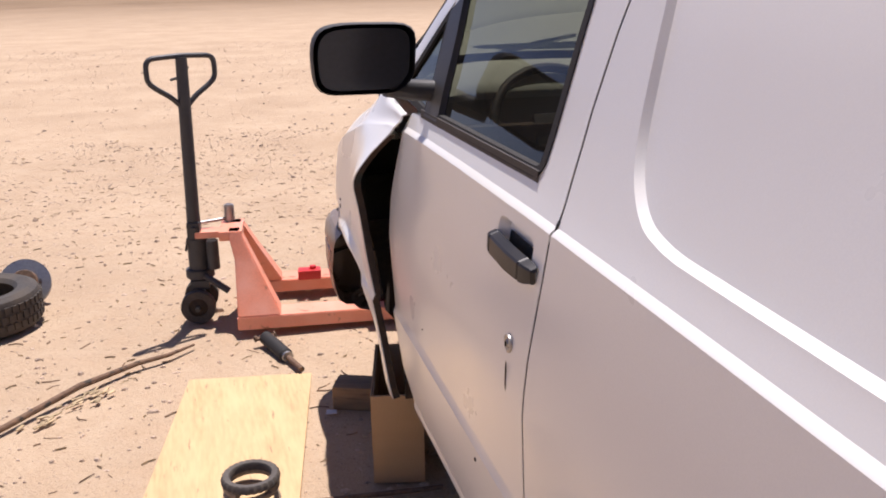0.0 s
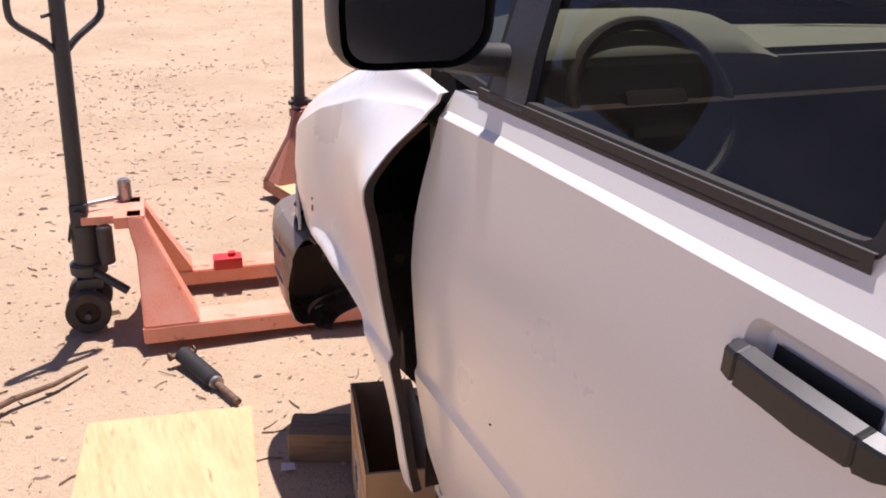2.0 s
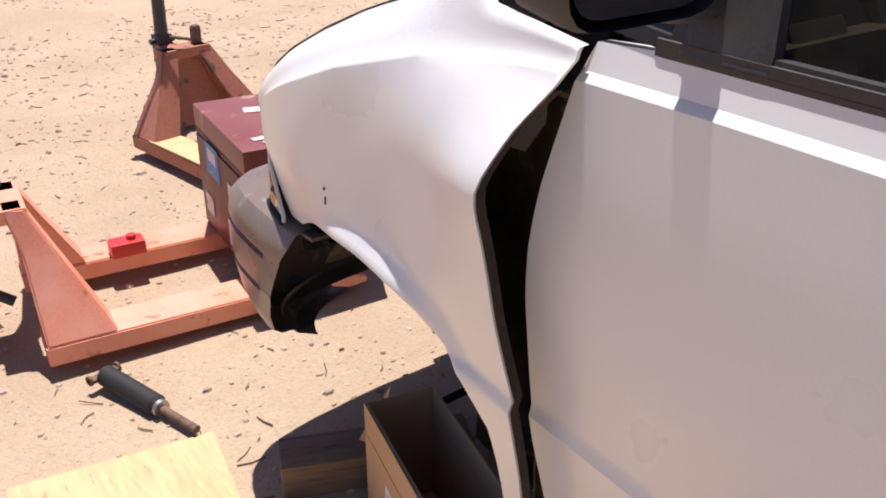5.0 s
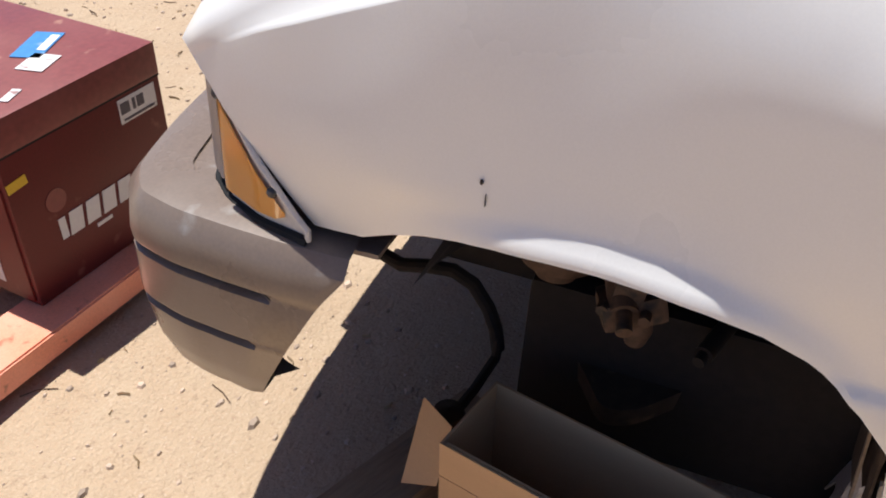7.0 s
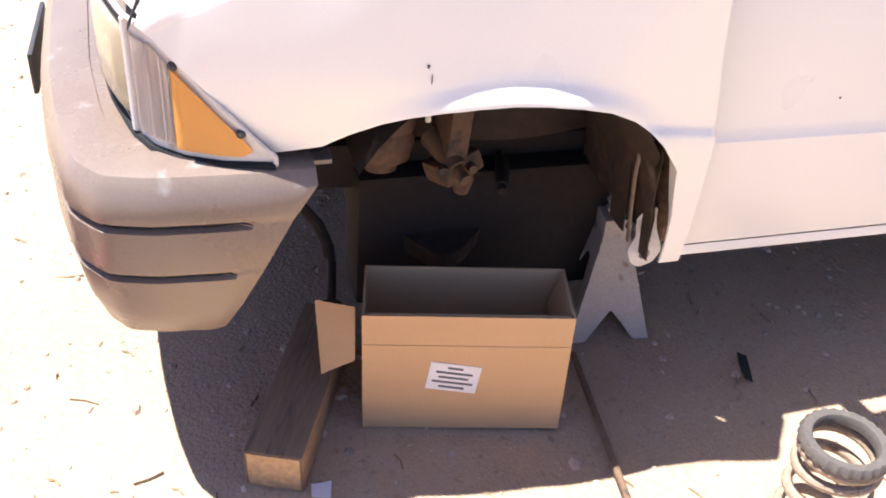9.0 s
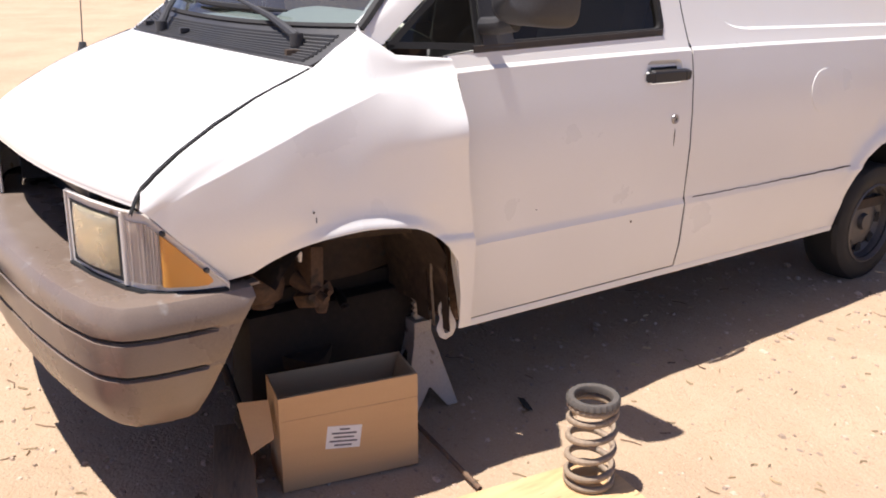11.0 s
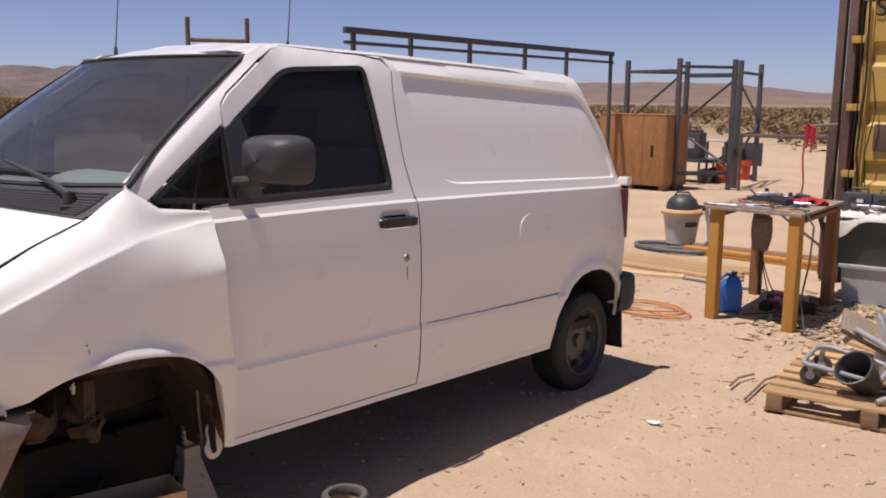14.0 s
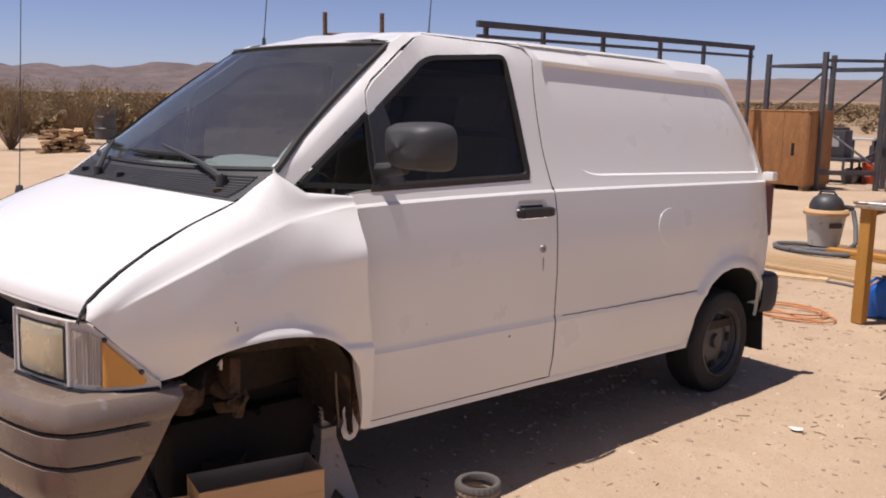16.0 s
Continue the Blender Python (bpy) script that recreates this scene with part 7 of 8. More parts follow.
for k in range(5):
    board(0.62 + 0.02 * k, -7.05 - 0.16 * k, 0.002, 1.75 - 0.1 * (k % 3), 0.145, 0.032, -4 + 1.1 * k, PINE)
for k in range(6):
    board(-0.20 + 0.05 * (k % 2), -8.3 - 0.17 * (k % 3), 0.002 + 0.042 * (k // 3), 2.3, 0.14, 0.038, -3 + 2 * (k % 3), (OCHRE, BROWNLEG, OLDWOOD)[k % 3], label=("stacked ochre painted board on the sand", "stacked dark brown board on the sand", "stacked weathered brown board on the sand")[k % 3])
board(0.9, -6.62, 0.002, 1.3, 0.24, 0.02, 18, PLY, label="thin plywood strip lying on the sand")
bm = tube(bmesh.new(), loops(-0.10, -5.25, 0.34, 0.22, 3.4, 0.012, 0.3), 0.0075, 6)
tagged(part("orange_cord", bm, CORD), "tangled orange extension cord on the sand", "cord")
bm = tube(bmesh.new(), [(-0.5 + 0.16 * k, -5.15 + 0.05 * math.sin(k * 1.7) - 0.004 * k * k, 0.012) for k in range(16)], 0.007, 6)
tagged(part("orange_cord", bm, CORD), "long orange cord trailing across the sand", "cord")
bm = tube(bmesh.new(), [(-0.6 + 0.22 * k, -6.72 + 0.06 * math.sin(k * 1.3) + 0.012 * k, 0.016) for k in range(12)], 0.014, 8)
tagged(part("dark_hose", bm, HOSE), "dark hose lying across the sand", "hose")

# totes, bin and chargers beside the container
tt = thing("storage_tote", "pale grey plastic storage tote standing on the sand", "tote", turned(-1.47, -6.95, 0, 4))
bm = bmesh.new()
loft(bm, [[(-0.20, -0.16, 0), (0.20, -0.16, 0), (0.20, 0.16, 0), (-0.20, 0.16, 0)], [(-0.225, -0.18, 0.32), (0.225, -0.18, 0.32), (0.225, 0.18, 0.32), (-0.225, 0.18, 0.32)]])
part("body", bm, TOTE, tt)
part("lid", box(bmesh.new(), (0.49, 0.40, 0.035), Matrix.Translation((0, 0, 0.338)), 0.008), TOTE, tt)
for s in (-1, 1):
    part("handle", box(bmesh.new(), (0.02, 0.12, 0.035), Matrix.Translation((s * 0.237, 0, 0.27)), 0.005), TOTE, tt)
bn = thing("rubbish_bin", "charcoal plastic bin full of rags on a tote", "bin", turned(-1.38, -6.95, 0.356, 4))
bm = bmesh.new()
o0, o1 = [(-0.24, -0.17), (0.24, -0.17), (0.24, 0.17), (-0.24, 0.17)], [(-0.36, -0.22), (0.36, -0.22), (0.36, 0.22), (-0.36, 0.22)]
loft(bm, [[(x, y, 0) for x, y in o0], [(x, y, 0.40) for x, y in o1]])
part("body", bm, BINGREY, bn)
part("rim", box(bmesh.new(), (0.75, 0.47, 0.03), Matrix.Translation((0, 0, 0.41)), 0.008), BINGREY, bn)
bm = bmesh.new()
rows = [[(-0.26 + 0.05 * i, -0.19 + 0.05 * j, 0.432 + 0.05 * math.exp(-((i - 5) / 3.0) ** 2) * math.sin(math.pi * (j + 1) / 10) + 0.014 * math.sin(i * 1.9 + j * 1.1) + 0.012 * math.sin(j * 2.3 - i)) for j in range(9)] for i in range(12)]
drop = lambda i: 0.16 * math.exp(-((i - 8.0) / 2.2) ** 2) + 0.015
rows = [r + [(r[-1][0], 0.243, 0.43 - 0.3 * drop(k)), (r[-1][0] + 0.01, 0.252, 0.425 - drop(k))] for k, r in enumerate(rows)]
grid_sheet(bm, rows, 0, (0, 0, -0.006))
tagged(part("white_rag", bm, RAG), "crumpled dirty white rags lying in the bin", "rags").matrix_world = turned(-1.38, -6.95, 0.356, 4)
rj = random.Random(8)
for k in range(10):
    l = rj.uniform(0.04, 0.12)
    bm = rod(bmesh.new(), (-l, 0, 0.014), (l, 0, 0.018), 0.012, 0.008, 10)
    lathe(bm, [(0.010, -0.010), (0.026, -0.010), (0.026, 0.010), (0.010, 0.010)], Matrix.Translation((l, 0, 0.018)), 12, True)
    tool("steel_fitting", "small bare steel fitting lying on the rags", "fitting", bm, STEEL, turned(rj.uniform(-1.52, -1.28), rj.uniform(-6.98, -6.84), 0.845 + 0.006 * (k % 3), rj.uniform(0, 180)))
for x, w, h in ((-1.27, 0.25, 0.19), (-1.53, 0.25, 0.19)):
    ch = thing("battery_charger", "blue-black battery charger case beside the rags", "battery charger", turned(x, -7.10, 0.785, 4), group="chargers on the bin")
    part("case", box(bmesh.new(), (w, 0.17, h), Matrix.Translation((0, 0, h / 2)), 0.014), RACKBLUE, ch)
    part("dial_panel", boxm((w * 0.6, 0.004, h * 0.35), Matrix.Translation((0, 0.087, h * 0.62))), BLACKP, ch)
    part("display", boxm((w * 0.22, 0.004, h * 0.16), Matrix.Translation((-w * 0.1, 0.091, h * 0.65))), PAPER, ch)
    part("handle", tube(bmesh.new(), [(-w * 0.3, 0, h - 0.005), (-w * 0.28, 0, h + 0.04), (w * 0.28, 0, h + 0.04), (w * 0.3, 0, h - 0.005)], 0.010, 8), BLACKP, ch)

# shipping container, its doors facing the yard
sc = thing("shipping_container", "yellow steel shipping container with door ribs and lock rods", "container")
CX, CY = -0.93, -7.78
part("corner_post", box(bmesh.new(), (0.075, 0.10, 2.9), Matrix.Translation((-0.80, CY, 1.45)), 0.01), BROWNST, sc, "dark brown corner post")
part("corner_post", box(bmesh.new(), (0.085, 0.14, 2.9), Matrix.Translation((-0.915, CY, 1.45)), 0.01), BROWNST, sc, "brown painted corner post")
part("corner_post", box(bmesh.new(), (0.15, 0.14, 2.9), Matrix.Translation((CX - 2.29, CY, 1.45)), 0.01), BROWNST, sc, "brown painted corner post")
part("header_beam", box(bmesh.new(), (2.14, 0.12, 0.13), Matrix.Translation((CX - 1.145, CY, 2.835)), 0.008), CONTAINER, sc)
part("door_sill", box(bmesh.new(), (2.14, 0.12, 0.16), Matrix.Translation((CX - 1.145, CY, 0.08)), 0.008), BROWNST, sc)
for k in range(2):
    x0, x1 = CX - 0.085 - 1.06 * k, CX - 1.135 - 1.06 * k
    bm = bmesh.new()
    zs = [0.17, 0.46]
    prof = [(0.0, 0.17)]
    for z in (0.60, 1.17, 1.74, 2.31):
        prof += [(0.0, z - 0.17), (-0.035, z - 0.13), (-0.035, z + 0.03), (0.0, z + 0.07)]
    prof += [(0.0, 2.765)]
    outer = [(CY + 0.035 + d, z) for d, z in prof]
    loft(bm, [[(x0, y, z) for y, z in outer] + [(x0, CY - 0.05, 2.765), (x0, CY - 0.05, 0.17)], [(x1, y, z) for y, z in outer] + [(x1, CY - 0.05, 2.765), (x1, CY - 0.05, 0.17)]])
    door = part("door_leaf", bm, CONTAINER, sc)
    for x in (x0 - 0.05, x1 + 0.05):
        part("door_edge", box(bmesh.new(), (0.075, 0.02, 2.58), Matrix.Translation((x, CY + 0.043, 1.47)), 0.004), CONTAINER, door)
    for z in (0.5, 1.1, 1.75, 2.4):
        part("hinge", box(bmesh.new(), (0.13, 0.05, 0.07), Matrix.Translation((x0 + 0.03, CY + 0.075, z)), 0.008), CONTAINER, door)
    for x in (x0 - 0.52, x0 - 0.82):
        part("lock_rod", rod(bmesh.new(), (x, CY + 0.085, 0.12), (x, CY + 0.085, 2.84), 0.021), GREYPAINT, door)
        for z in (0.35, 1.0, 1.9, 2.6):
            part("rod_bracket", box(bmesh.new(), (0.10, 0.055, 0.045), Matrix.Translation((x, CY + 0.07, z)), 0.006), GREYPAINT, door)
        part("lock_handle", box(bmesh.new(), (0.40, 0.014, 0.035), Matrix.Translation((x - 0.16, CY + 0.115, 1.05 if k else 0.92)), 0.004), GREYPAINT, door)
part("data_plate", box(bmesh.new(), (0.21, 0.012, 0.26), Matrix.Translation((-1.285, CY + 0.05, 1.46)), 0.003), BROWNST, sc, "dark weathered data plate")
part("data_plate_label", boxm((0.05, 0.004, 0.08), Matrix.Translation((-1.35, CY + 0.058, 1.36))), PAPER, sc)
tx = bpy.data.curves.new("marking", 'FONT')
tx.body, tx.size, tx.extrude, tx.align_x = "SC", 0.235, 0.002, 'CENTER'
to = new("letters_mesh_source", tx)
to.matrix_world = Matrix.Translation((-1.24, CY + 0.048, 2.615)) @ Matrix.Rotation(radians(180), 4, 'Z') @ TURN_Y
bpy.context.view_layer.update()
me = bpy.data.meshes.new_from_object(to)
me.materials.clear()
me.materials.append(DARK)
lt = new("painted_letters", me)
lt.matrix_world = to.matrix_world.copy()
lt.parent = sc
bpy.data.objects.remove(to)
bm = bmesh.new()
pr = []
for k in range(34):
    y = CY - 0.07 - k * 0.17
    pr += [(CX - 0.035, y), (CX - 0.035, y - 0.07), (CX, y - 0.085), (CX, y - 0.155)]
pr = [(x + 0.05, y) for x, y in pr]
n = len(pr)
lo = [bm.verts.new((x, y, 0.15)) for x, y in pr]
hi = [bm.verts.new((x, y, 2.80)) for x, y in pr]
for i in range(n - 1):
    bm.faces.new((lo[i], lo[i + 1], hi[i + 1], hi[i]))
r = bmesh.ops.extrude_face_region(bm, geom=list(bm.faces))
for v in r["geom"]:
    if isinstance(v, bmesh.types.BMVert):
        v.co.x -= 0.004
part("corrugated_side", bm, CONTAINER, sc)
part("far_side", box(bmesh.new(), (0.03, 5.9, 2.65), Matrix.Translation((CX - 2.34, CY - 3.0, 1.475))), CONTAINER, sc)
part("end_wall", box(bmesh.new(), (2.34, 0.03, 2.65), Matrix.Translation((CX - 1.145, CY - 5.95, 1.475))), CONTAINER, sc)
part("roof", box(bmesh.new(), (2.40, 5.95, 0.03), Matrix.Translation((CX - 1.145, CY - 2.95, 2.885))), CONTAINER, sc)
part("base_frame", box(bmesh.new(), (2.34, 5.9, 0.12), Matrix.Translation((CX - 1.145, CY - 3.02, 0.085))), BROWNST, sc)
part("cable_on_door", tube(bmesh.new(), [(-1.06, CY + 0.09, 2.8), (-1.08, CY + 0.09, 2.0), (-1.05, CY + 0.09, 1.3), (-1.12, CY + 0.10, 0.6), (-1.2, CY + 0.14, 0.03)], 0.011, 8), RUBBER, sc)

for k, pts in enumerate((((-1.00, 2.75), (-1.03, 1.9), (-0.99, 1.15), (-1.02, 0.5)), ((-1.52, 2.7), (-1.56, 2.0), (-1.49, 1.2), (-1.60, 0.3)), ((-1.14, 2.1), (-1.20, 1.72), (-1.13, 1.3), (-1.16, 0.95)))):
    tagged(part("dangling_wire", tube(bmesh.new(), [(x, CY + 0.10 + 0.008 * k, z) for x, z in dense(pts, 0.12, False)], 0.007, 6), RUBBER), "thin black wire dangling down the container door", "wire", group="wires on the container")

# red straps on a fence rail behind
bm = bmesh.new()
for k in range(5):
    tube(bm, hang((-0.62 - 0.022 * k, -7.45 + 0.01 * (k % 2), 1.56), (-0.634 - 0.022 * k, -7.44, 1.555), 0.07 + 0.045 * (k * 3 % 5)), 0.008, 6)
tube(bm, [(-0.60, -7.45, 1.545), (-0.65, -7.44, 1.575), (-0.72, -7.45, 1.55), (-0.66, -7.455, 1.535)], 0.012, 6)
tube(bm, [(-0.64, -7.44, 1.54), (-0.62, -7.43, 1.25), (-0.645, -7.43, 1.0), (-0.63, -7.43, 0.86)], 0.010, 6)
tagged(part("red_strap", bm, REDP), "red ratchet straps hanging from a steel hook", "strap")
bm = rod(bmesh.new(), (-0.60, -7.46, 1.56), (-0.86, -7.66, 1.585), 0.012)
tagged(part("wall_hook", bm, STEEL), "steel hook bar fixed to the container post", "hook")
fr = thing("rail_fence", "brown steel rail on posts behind the yard", "fence")
part("rail", rod(bmesh.new(), (3.66, -16.5, 1.13), (-0.74, -7.95, 1.44), 0.028), BROWNST, fr)
for f in (0.01, 0.985):
    p, q = Vector((3.66, -16.5, 1.13)), Vector((-0.74, -7.95, 1.44))
    p = p.lerp(q, f)
    part("post", rod(bmesh.new(), (p.x, p.y, 0), (p.x, p.y, p.z + 0.05), 0.03), BROWNST, fr)

# pallet with scrap on it
PM = turned(-1.86, -3.36, 0, 186)
pl = thing("wooden_pallet", "weathered wooden pallet loaded with scrap metal", "pallet", PM)
for i, x in enumerate((0.05, 0.56, 1.12)):
    part("stringer", boxm((0.09, 1.25, 0.085), Matrix.Translation((x, 0.62, 0.066)), 0.004), OLDWOOD, pl)
for k in range(8):
    part("deck_board", boxm((1.2, 0.11 - 0.012 * (k % 3), 0.020), Matrix.Translation((0.58, 0.055 + k * 0.163, 0.1195)), 0.003), PINE, pl)
for k in range(3):
    part("bottom_board", boxm((1.18, 0.09, 0.018), Matrix.Translation((0.58, 0.06 + k * 0.56, 0.0125)), 0.003), PINE, pl)
PZ = 0.131


def on_pallet(x, y, z=0.0, rz=0.0):
    return PM @ turned(x, y, PZ + z, rz)


ht = thing("tube_cart", "grey tubular steel cart frame on castor wheels, tipped over", "cart", on_pallet(0.14, 0.20, 0, 0))
shape = rounded([(0.0, 0.0), (0.42, 0.02), (0.44, 0.34), (0.02, 0.36)], 0.08, 4)
part("tube_frame", tube(bmesh.new(), [(x, y, 0.13 + 0.10 * y - 0.16 * max(0, x - 0.1)) for x, y in shape], 0.015, 10, True), GREYTUBE, ht)
for x, y in ((0.05, 0.05), (0.06, 0.30)):
    w = part("castor", rod(bmesh.new(), (x, y - 0.014, 0.062), (x, y + 0.014, 0.062), 0.06, seg=24), DUSTYRUB, ht)
    part("wheel_hub", rod(bmesh.new(), (x, y - 0.017, 0.062), (x, y + 0.017, 0.062), 0.026, seg=18), TOTE, w)
    part("fork", box(bmesh.new(), (0.028, 0.04, 0.06), Matrix.Translation((x, y, 0.115)), 0.004), STEEL, w)
part("push_bar", tube(bmesh.new(), [(0.16, 0.44, 0.20), (0.24, 0.34, 0.30), (0.42, 0.20, 0.26), (0.54, 0.08, 0.16), (0.52, -0.06, 0.05), (0.44, -0.14, 0.018)], 0.018, 10), GREYTUBE, ht)
part("seat_board", box(bmesh.new(), (0.34, 0.26, 0.035), Matrix.Translation((0.28, 0.48, 0.26)) @ Euler((0.35, 0.45, 0.3)).to_matrix().to_4x4(), 0.01), TAWNY, ht, "worn tan padded board")

bk = thing("black_bucket", "black plastic bucket lying on its side on the pallet", "bucket", on_pallet(0.47, 0.22, 0.108, 150) @ Matrix.Rotation(radians(-50), 4, 'X') @ Matrix.Scale(0.86, 4))
part("shell", lathe(bmesh.new(), [(0.0, -0.12), (0.085, -0.12), (0.125, 0.10), (0.132, 0.10), (0.132, 0.115), (0.119, 0.115), (0.079, -0.11), (0.0, -0.11)], None, 36), BLACKP, bk)
part("bail", tube(bmesh.new(), [(0.13 * math.cos(a), 0.13 * math.sin(a), 0.10 + 0.03 * math.sin(a)) for a in [k * math.pi / 12 for k in range(13)]], 0.004, 6), STEEL, bk)


def open_bin(name, label, m, w, l, h, mat, lip=0.7):
    b = thing(name, label, "parts bin", m)
    t = 0.006
    for nm, s, at in (("floor_panel", (w, l, t), (0, 0, t / 2)), ("back_panel", (w, t, h), (0, l / 2, h / 2)), ("front_panel", (w, t, h * lip), (0, -l / 2, h * lip / 2)), ("side_panel", (t, l, h), (-w / 2, 0, h / 2)), ("side_panel", (t, l, h), (w / 2, 0, h / 2))):
        part(nm, box(bmesh.new(), s, Matrix.Translation(at), 0.002), mat, b)
    return b


open_bin("parts_bin", "yellow plastic parts bin on the pallet", on_pallet(0.70, 0.10, 0.0, 8), 0.125, 0.15, 0.11, YELLOWP, 0.55)
open_bin("milk_crate", "pale grey plastic crate standing on the pallet", on_pallet(0.62, 0.80, 0.0, 14), 0.30, 0.34, 0.34, TOTE, 1.0)
bm = bmesh.new()
loft(bm, [[(-0.05, -0.04, 0), (0.05, -0.04, 0), (0.05, 0.04, 0), (-0.05, 0.04, 0)], [(-0.075, -0.05, 0.16), (0.07, -0.05, 0.18), (0.07, 0.05, 0.17), (-0.07, 0.05, 0.16)], [(-0.05, -0.04, 0.33), (0.06, -0.04, 0.32), (0.06, 0.04, 0.33), (-0.05, 0.04, 0.34)]])
bmesh.ops.bevel(bm, geom=list(bm.edges), offset=0.018, segments=2, affect='EDGES')
tool("leather_pouch", "orange leather tool pouch leaning on the crate", "pouch", bm, LEATHER, on_pallet(0.70, 0.53, 0.0, 20))
bm = tube(bmesh.new(), [tuple(on_pallet(0.75 + 0.05 * k, 0.50 + 0.14 * math.sin(k * 0.8), 0.02 + 0.012 * (k % 3)).translation) for k in range(14)], 0.012, 8)
tagged(part("black_hose", bm, HOSE), "black hose looped over the pallet scrap", "hose")
bm = tube(bmesh.new(), [tuple(on_pallet(0.55 + 0.035 * k, 0.34 + 0.05 * math.sin(k * 1.2), 0.014).translation) for k in range(16)], 0.010, 8)
tagged(part("black_cable", bm, RUBBER), "black cable lying on the pallet boards", "cable")
for k in range(9):
    l = random.uniform(0.3, 0.75)
    ob = tagged(part("scrap_bar", boxm((l, random.uniform(0.03, 0.07), random.uniform(0.012, 0.03)), None, 0.002), (STEEL, RUST, GREYTUBE, PINE)[k % 4]), ("bare steel", "rusty steel", "grey painted steel", "pale wooden")[k % 4] + " bar lying among pallet scrap", "scrap", group="scrap on the pallet")
    ob.matrix_world = on_pallet(random.uniform(0.35, 0.95), random.uniform(0.62, 1.15), 0.014 + 0.03 * (k % 3), random.uniform(-40, 40))
bm = bmesh.new()
for k in range(900):
    x, y = random.uniform(-2.9, -1.35), random.uniform(-6.4, -4.75)
    s = random.uniform(0.012, 0.05)
    box(bm, (s, s * random.uniform(0.4, 1), s * random.uniform(0.2, 0.5)), Matrix.Translation((x, y, s * 0.15)) @ Euler((random.uniform(-0.4, 0.4), random.uniform(-0.4, 0.4), random.uniform(0, 6))).to_matrix().to_4x4())
tagged(part("rubble", bm, STONE, smooth=0), "pale broken rubble spread behind the pallet", "rubble", kind="stuff")
for k in range(12):
    x, y = random.uniform(-1.25, -0.6), random.uniform(-6.4, -5.9)
    s = random.uniform(0.06, 0.12)
    bm = box(bmesh.new(), (s * 1.3, s, s * 0.8), Matrix.Translation((0, 0, s * 0.4)), s * 0.2)
    if k % 2:
        rod(bm, (-s * 0.5, 0, s * 0.8), (s * 0.5, 0, s * 0.85), s * 0.22)
    tool("machine_part", "dark greasy machine part under the work table", "machine part", bm, (BLACKP, INNER, REDP, STEEL)[k % 4 if k % 5 else 0], turned(x, y, 0.002, random.uniform(0, 180)))

# ---- racks, crate and machinery farther off ----
for x, y, l in ((-1.42, -4.98, 0.05), (-1.75, -4.35, 0.9), (-1.55, -4.0, 0.35)):
    bm = tube(bmesh.new(), [(x, y, 0.012), (x + 0.10 * l, y + 0.5 * l, 0.02), (x + 0.05 * l, y + l, 0.012)], 0.008, 6)
    tagged(part("thin_stick", bm, TWIG), "thin dry stick lying on the sand", "stick")
rk = thing("overhead_rack", "dark steel pipe rack with a long top beam", "rack")
part("top_beam", boxm((0.07, 7.6, 0.09), Matrix.Translation((5.86, -11.2, 2.75)), 0.006), RACKBLUE, rk)
part("top_beam", boxm((0.05, 7.6, 0.05), Matrix.Translation((5.86, -11.2, 2.58)), 0.006), RACKBLUE, rk)
for x, y in ((5.89, -7.6), (5.95, -8.9), (5.89, -10.3), (5.89, -11.9), (5.9, -13.3), (5.85, -14.9)):
    part("post", boxm((0.06, 0.06, 2.72), Matrix.Translation((x, y, 1.36)), 0.004), RACKBLUE, rk)
uf = thing("goal_frame", "red-brown steel frame with two uprights", "frame")
part("cross_bar", rod(bmesh.new(), (8.0, -6.27, 2.62), (7.49, -6.96, 2.62), 0.03), RUST, uf)
for x, y in ((8.0, -6.27), (7.49, -6.96)):
    part("post", rod(bmesh.new(), (x, y, 0), (x, y, 2.95), 0.035), RUST, uf)
pr = thing("pallet_rack", "dark steel pallet rack uprights with diagonal braces", "rack")
ups = ((5.99, -15.9), (4.61, -15.5), (5.1, -16.9), (3.83, -16.4), (3.91, -16.9), (4.25, -18.9))
for x, y in ups:
    part("upright", boxm((0.09, 0.08, 2.66), Matrix.Translation((x, y, 1.33)), 0.004), RACKBLUE, pr)
for i, j, zz in ((0, 1, (2.42,)), (1, 3, (0.35, 2.50)), (2, 4, (2.36,)), (4, 5, (1.10, 2.42)), (0, 2, (0.4, 2.42))):
    for z in zz:
        a, b = Vector((*ups[i], z)), Vector((*ups[j], z))
        part("beam", box(bmesh.new(), (0.045, 0.06 if z > 2.4 else 0.09, (b - a).length), along(a, b), 0.004), RACKBLUE, pr)
for i, j, z0, z1 in ((0, 1, 1.35, 2.30), (2, 3, 1.40, 2.25), (2, 3, 1.10, 0.45), (4, 5, 2.20, 1.45), (5, 4, 1.30, 0.62), (0, 2, 0.5, 1.4)):
    part("brace", rod(bmesh.new(), (*ups[i], z0), (*ups[j], z1), 0.026, seg=8), RACKBLUE, pr)
cr = thing("plywood_crate", "large orange-brown plywood crate standing on skids", "crate")
for k in range(3):
    part("panel", boxm((0.49, 0.02, 1.42), Matrix.Translation((4.90 + 0.495 * k, -15.10, 0.81)), 0.003), CRATEPLY, cr)
part("end_panel", boxm((0.02, 1.0, 1.42), Matrix.Translation((4.64, -15.60, 0.81)), 0.003), CRATEPLY, cr)
part("end_panel", boxm((0.02, 1.0, 1.42), Matrix.Translation((6.15, -15.60, 0.81)), 0.003), CRATEPLY, cr)
part("back_panel", boxm((1.49, 0.02, 1.42), Matrix.Translation((5.395, -16.09, 0.81)), 0.003), CRATEPLY, cr)
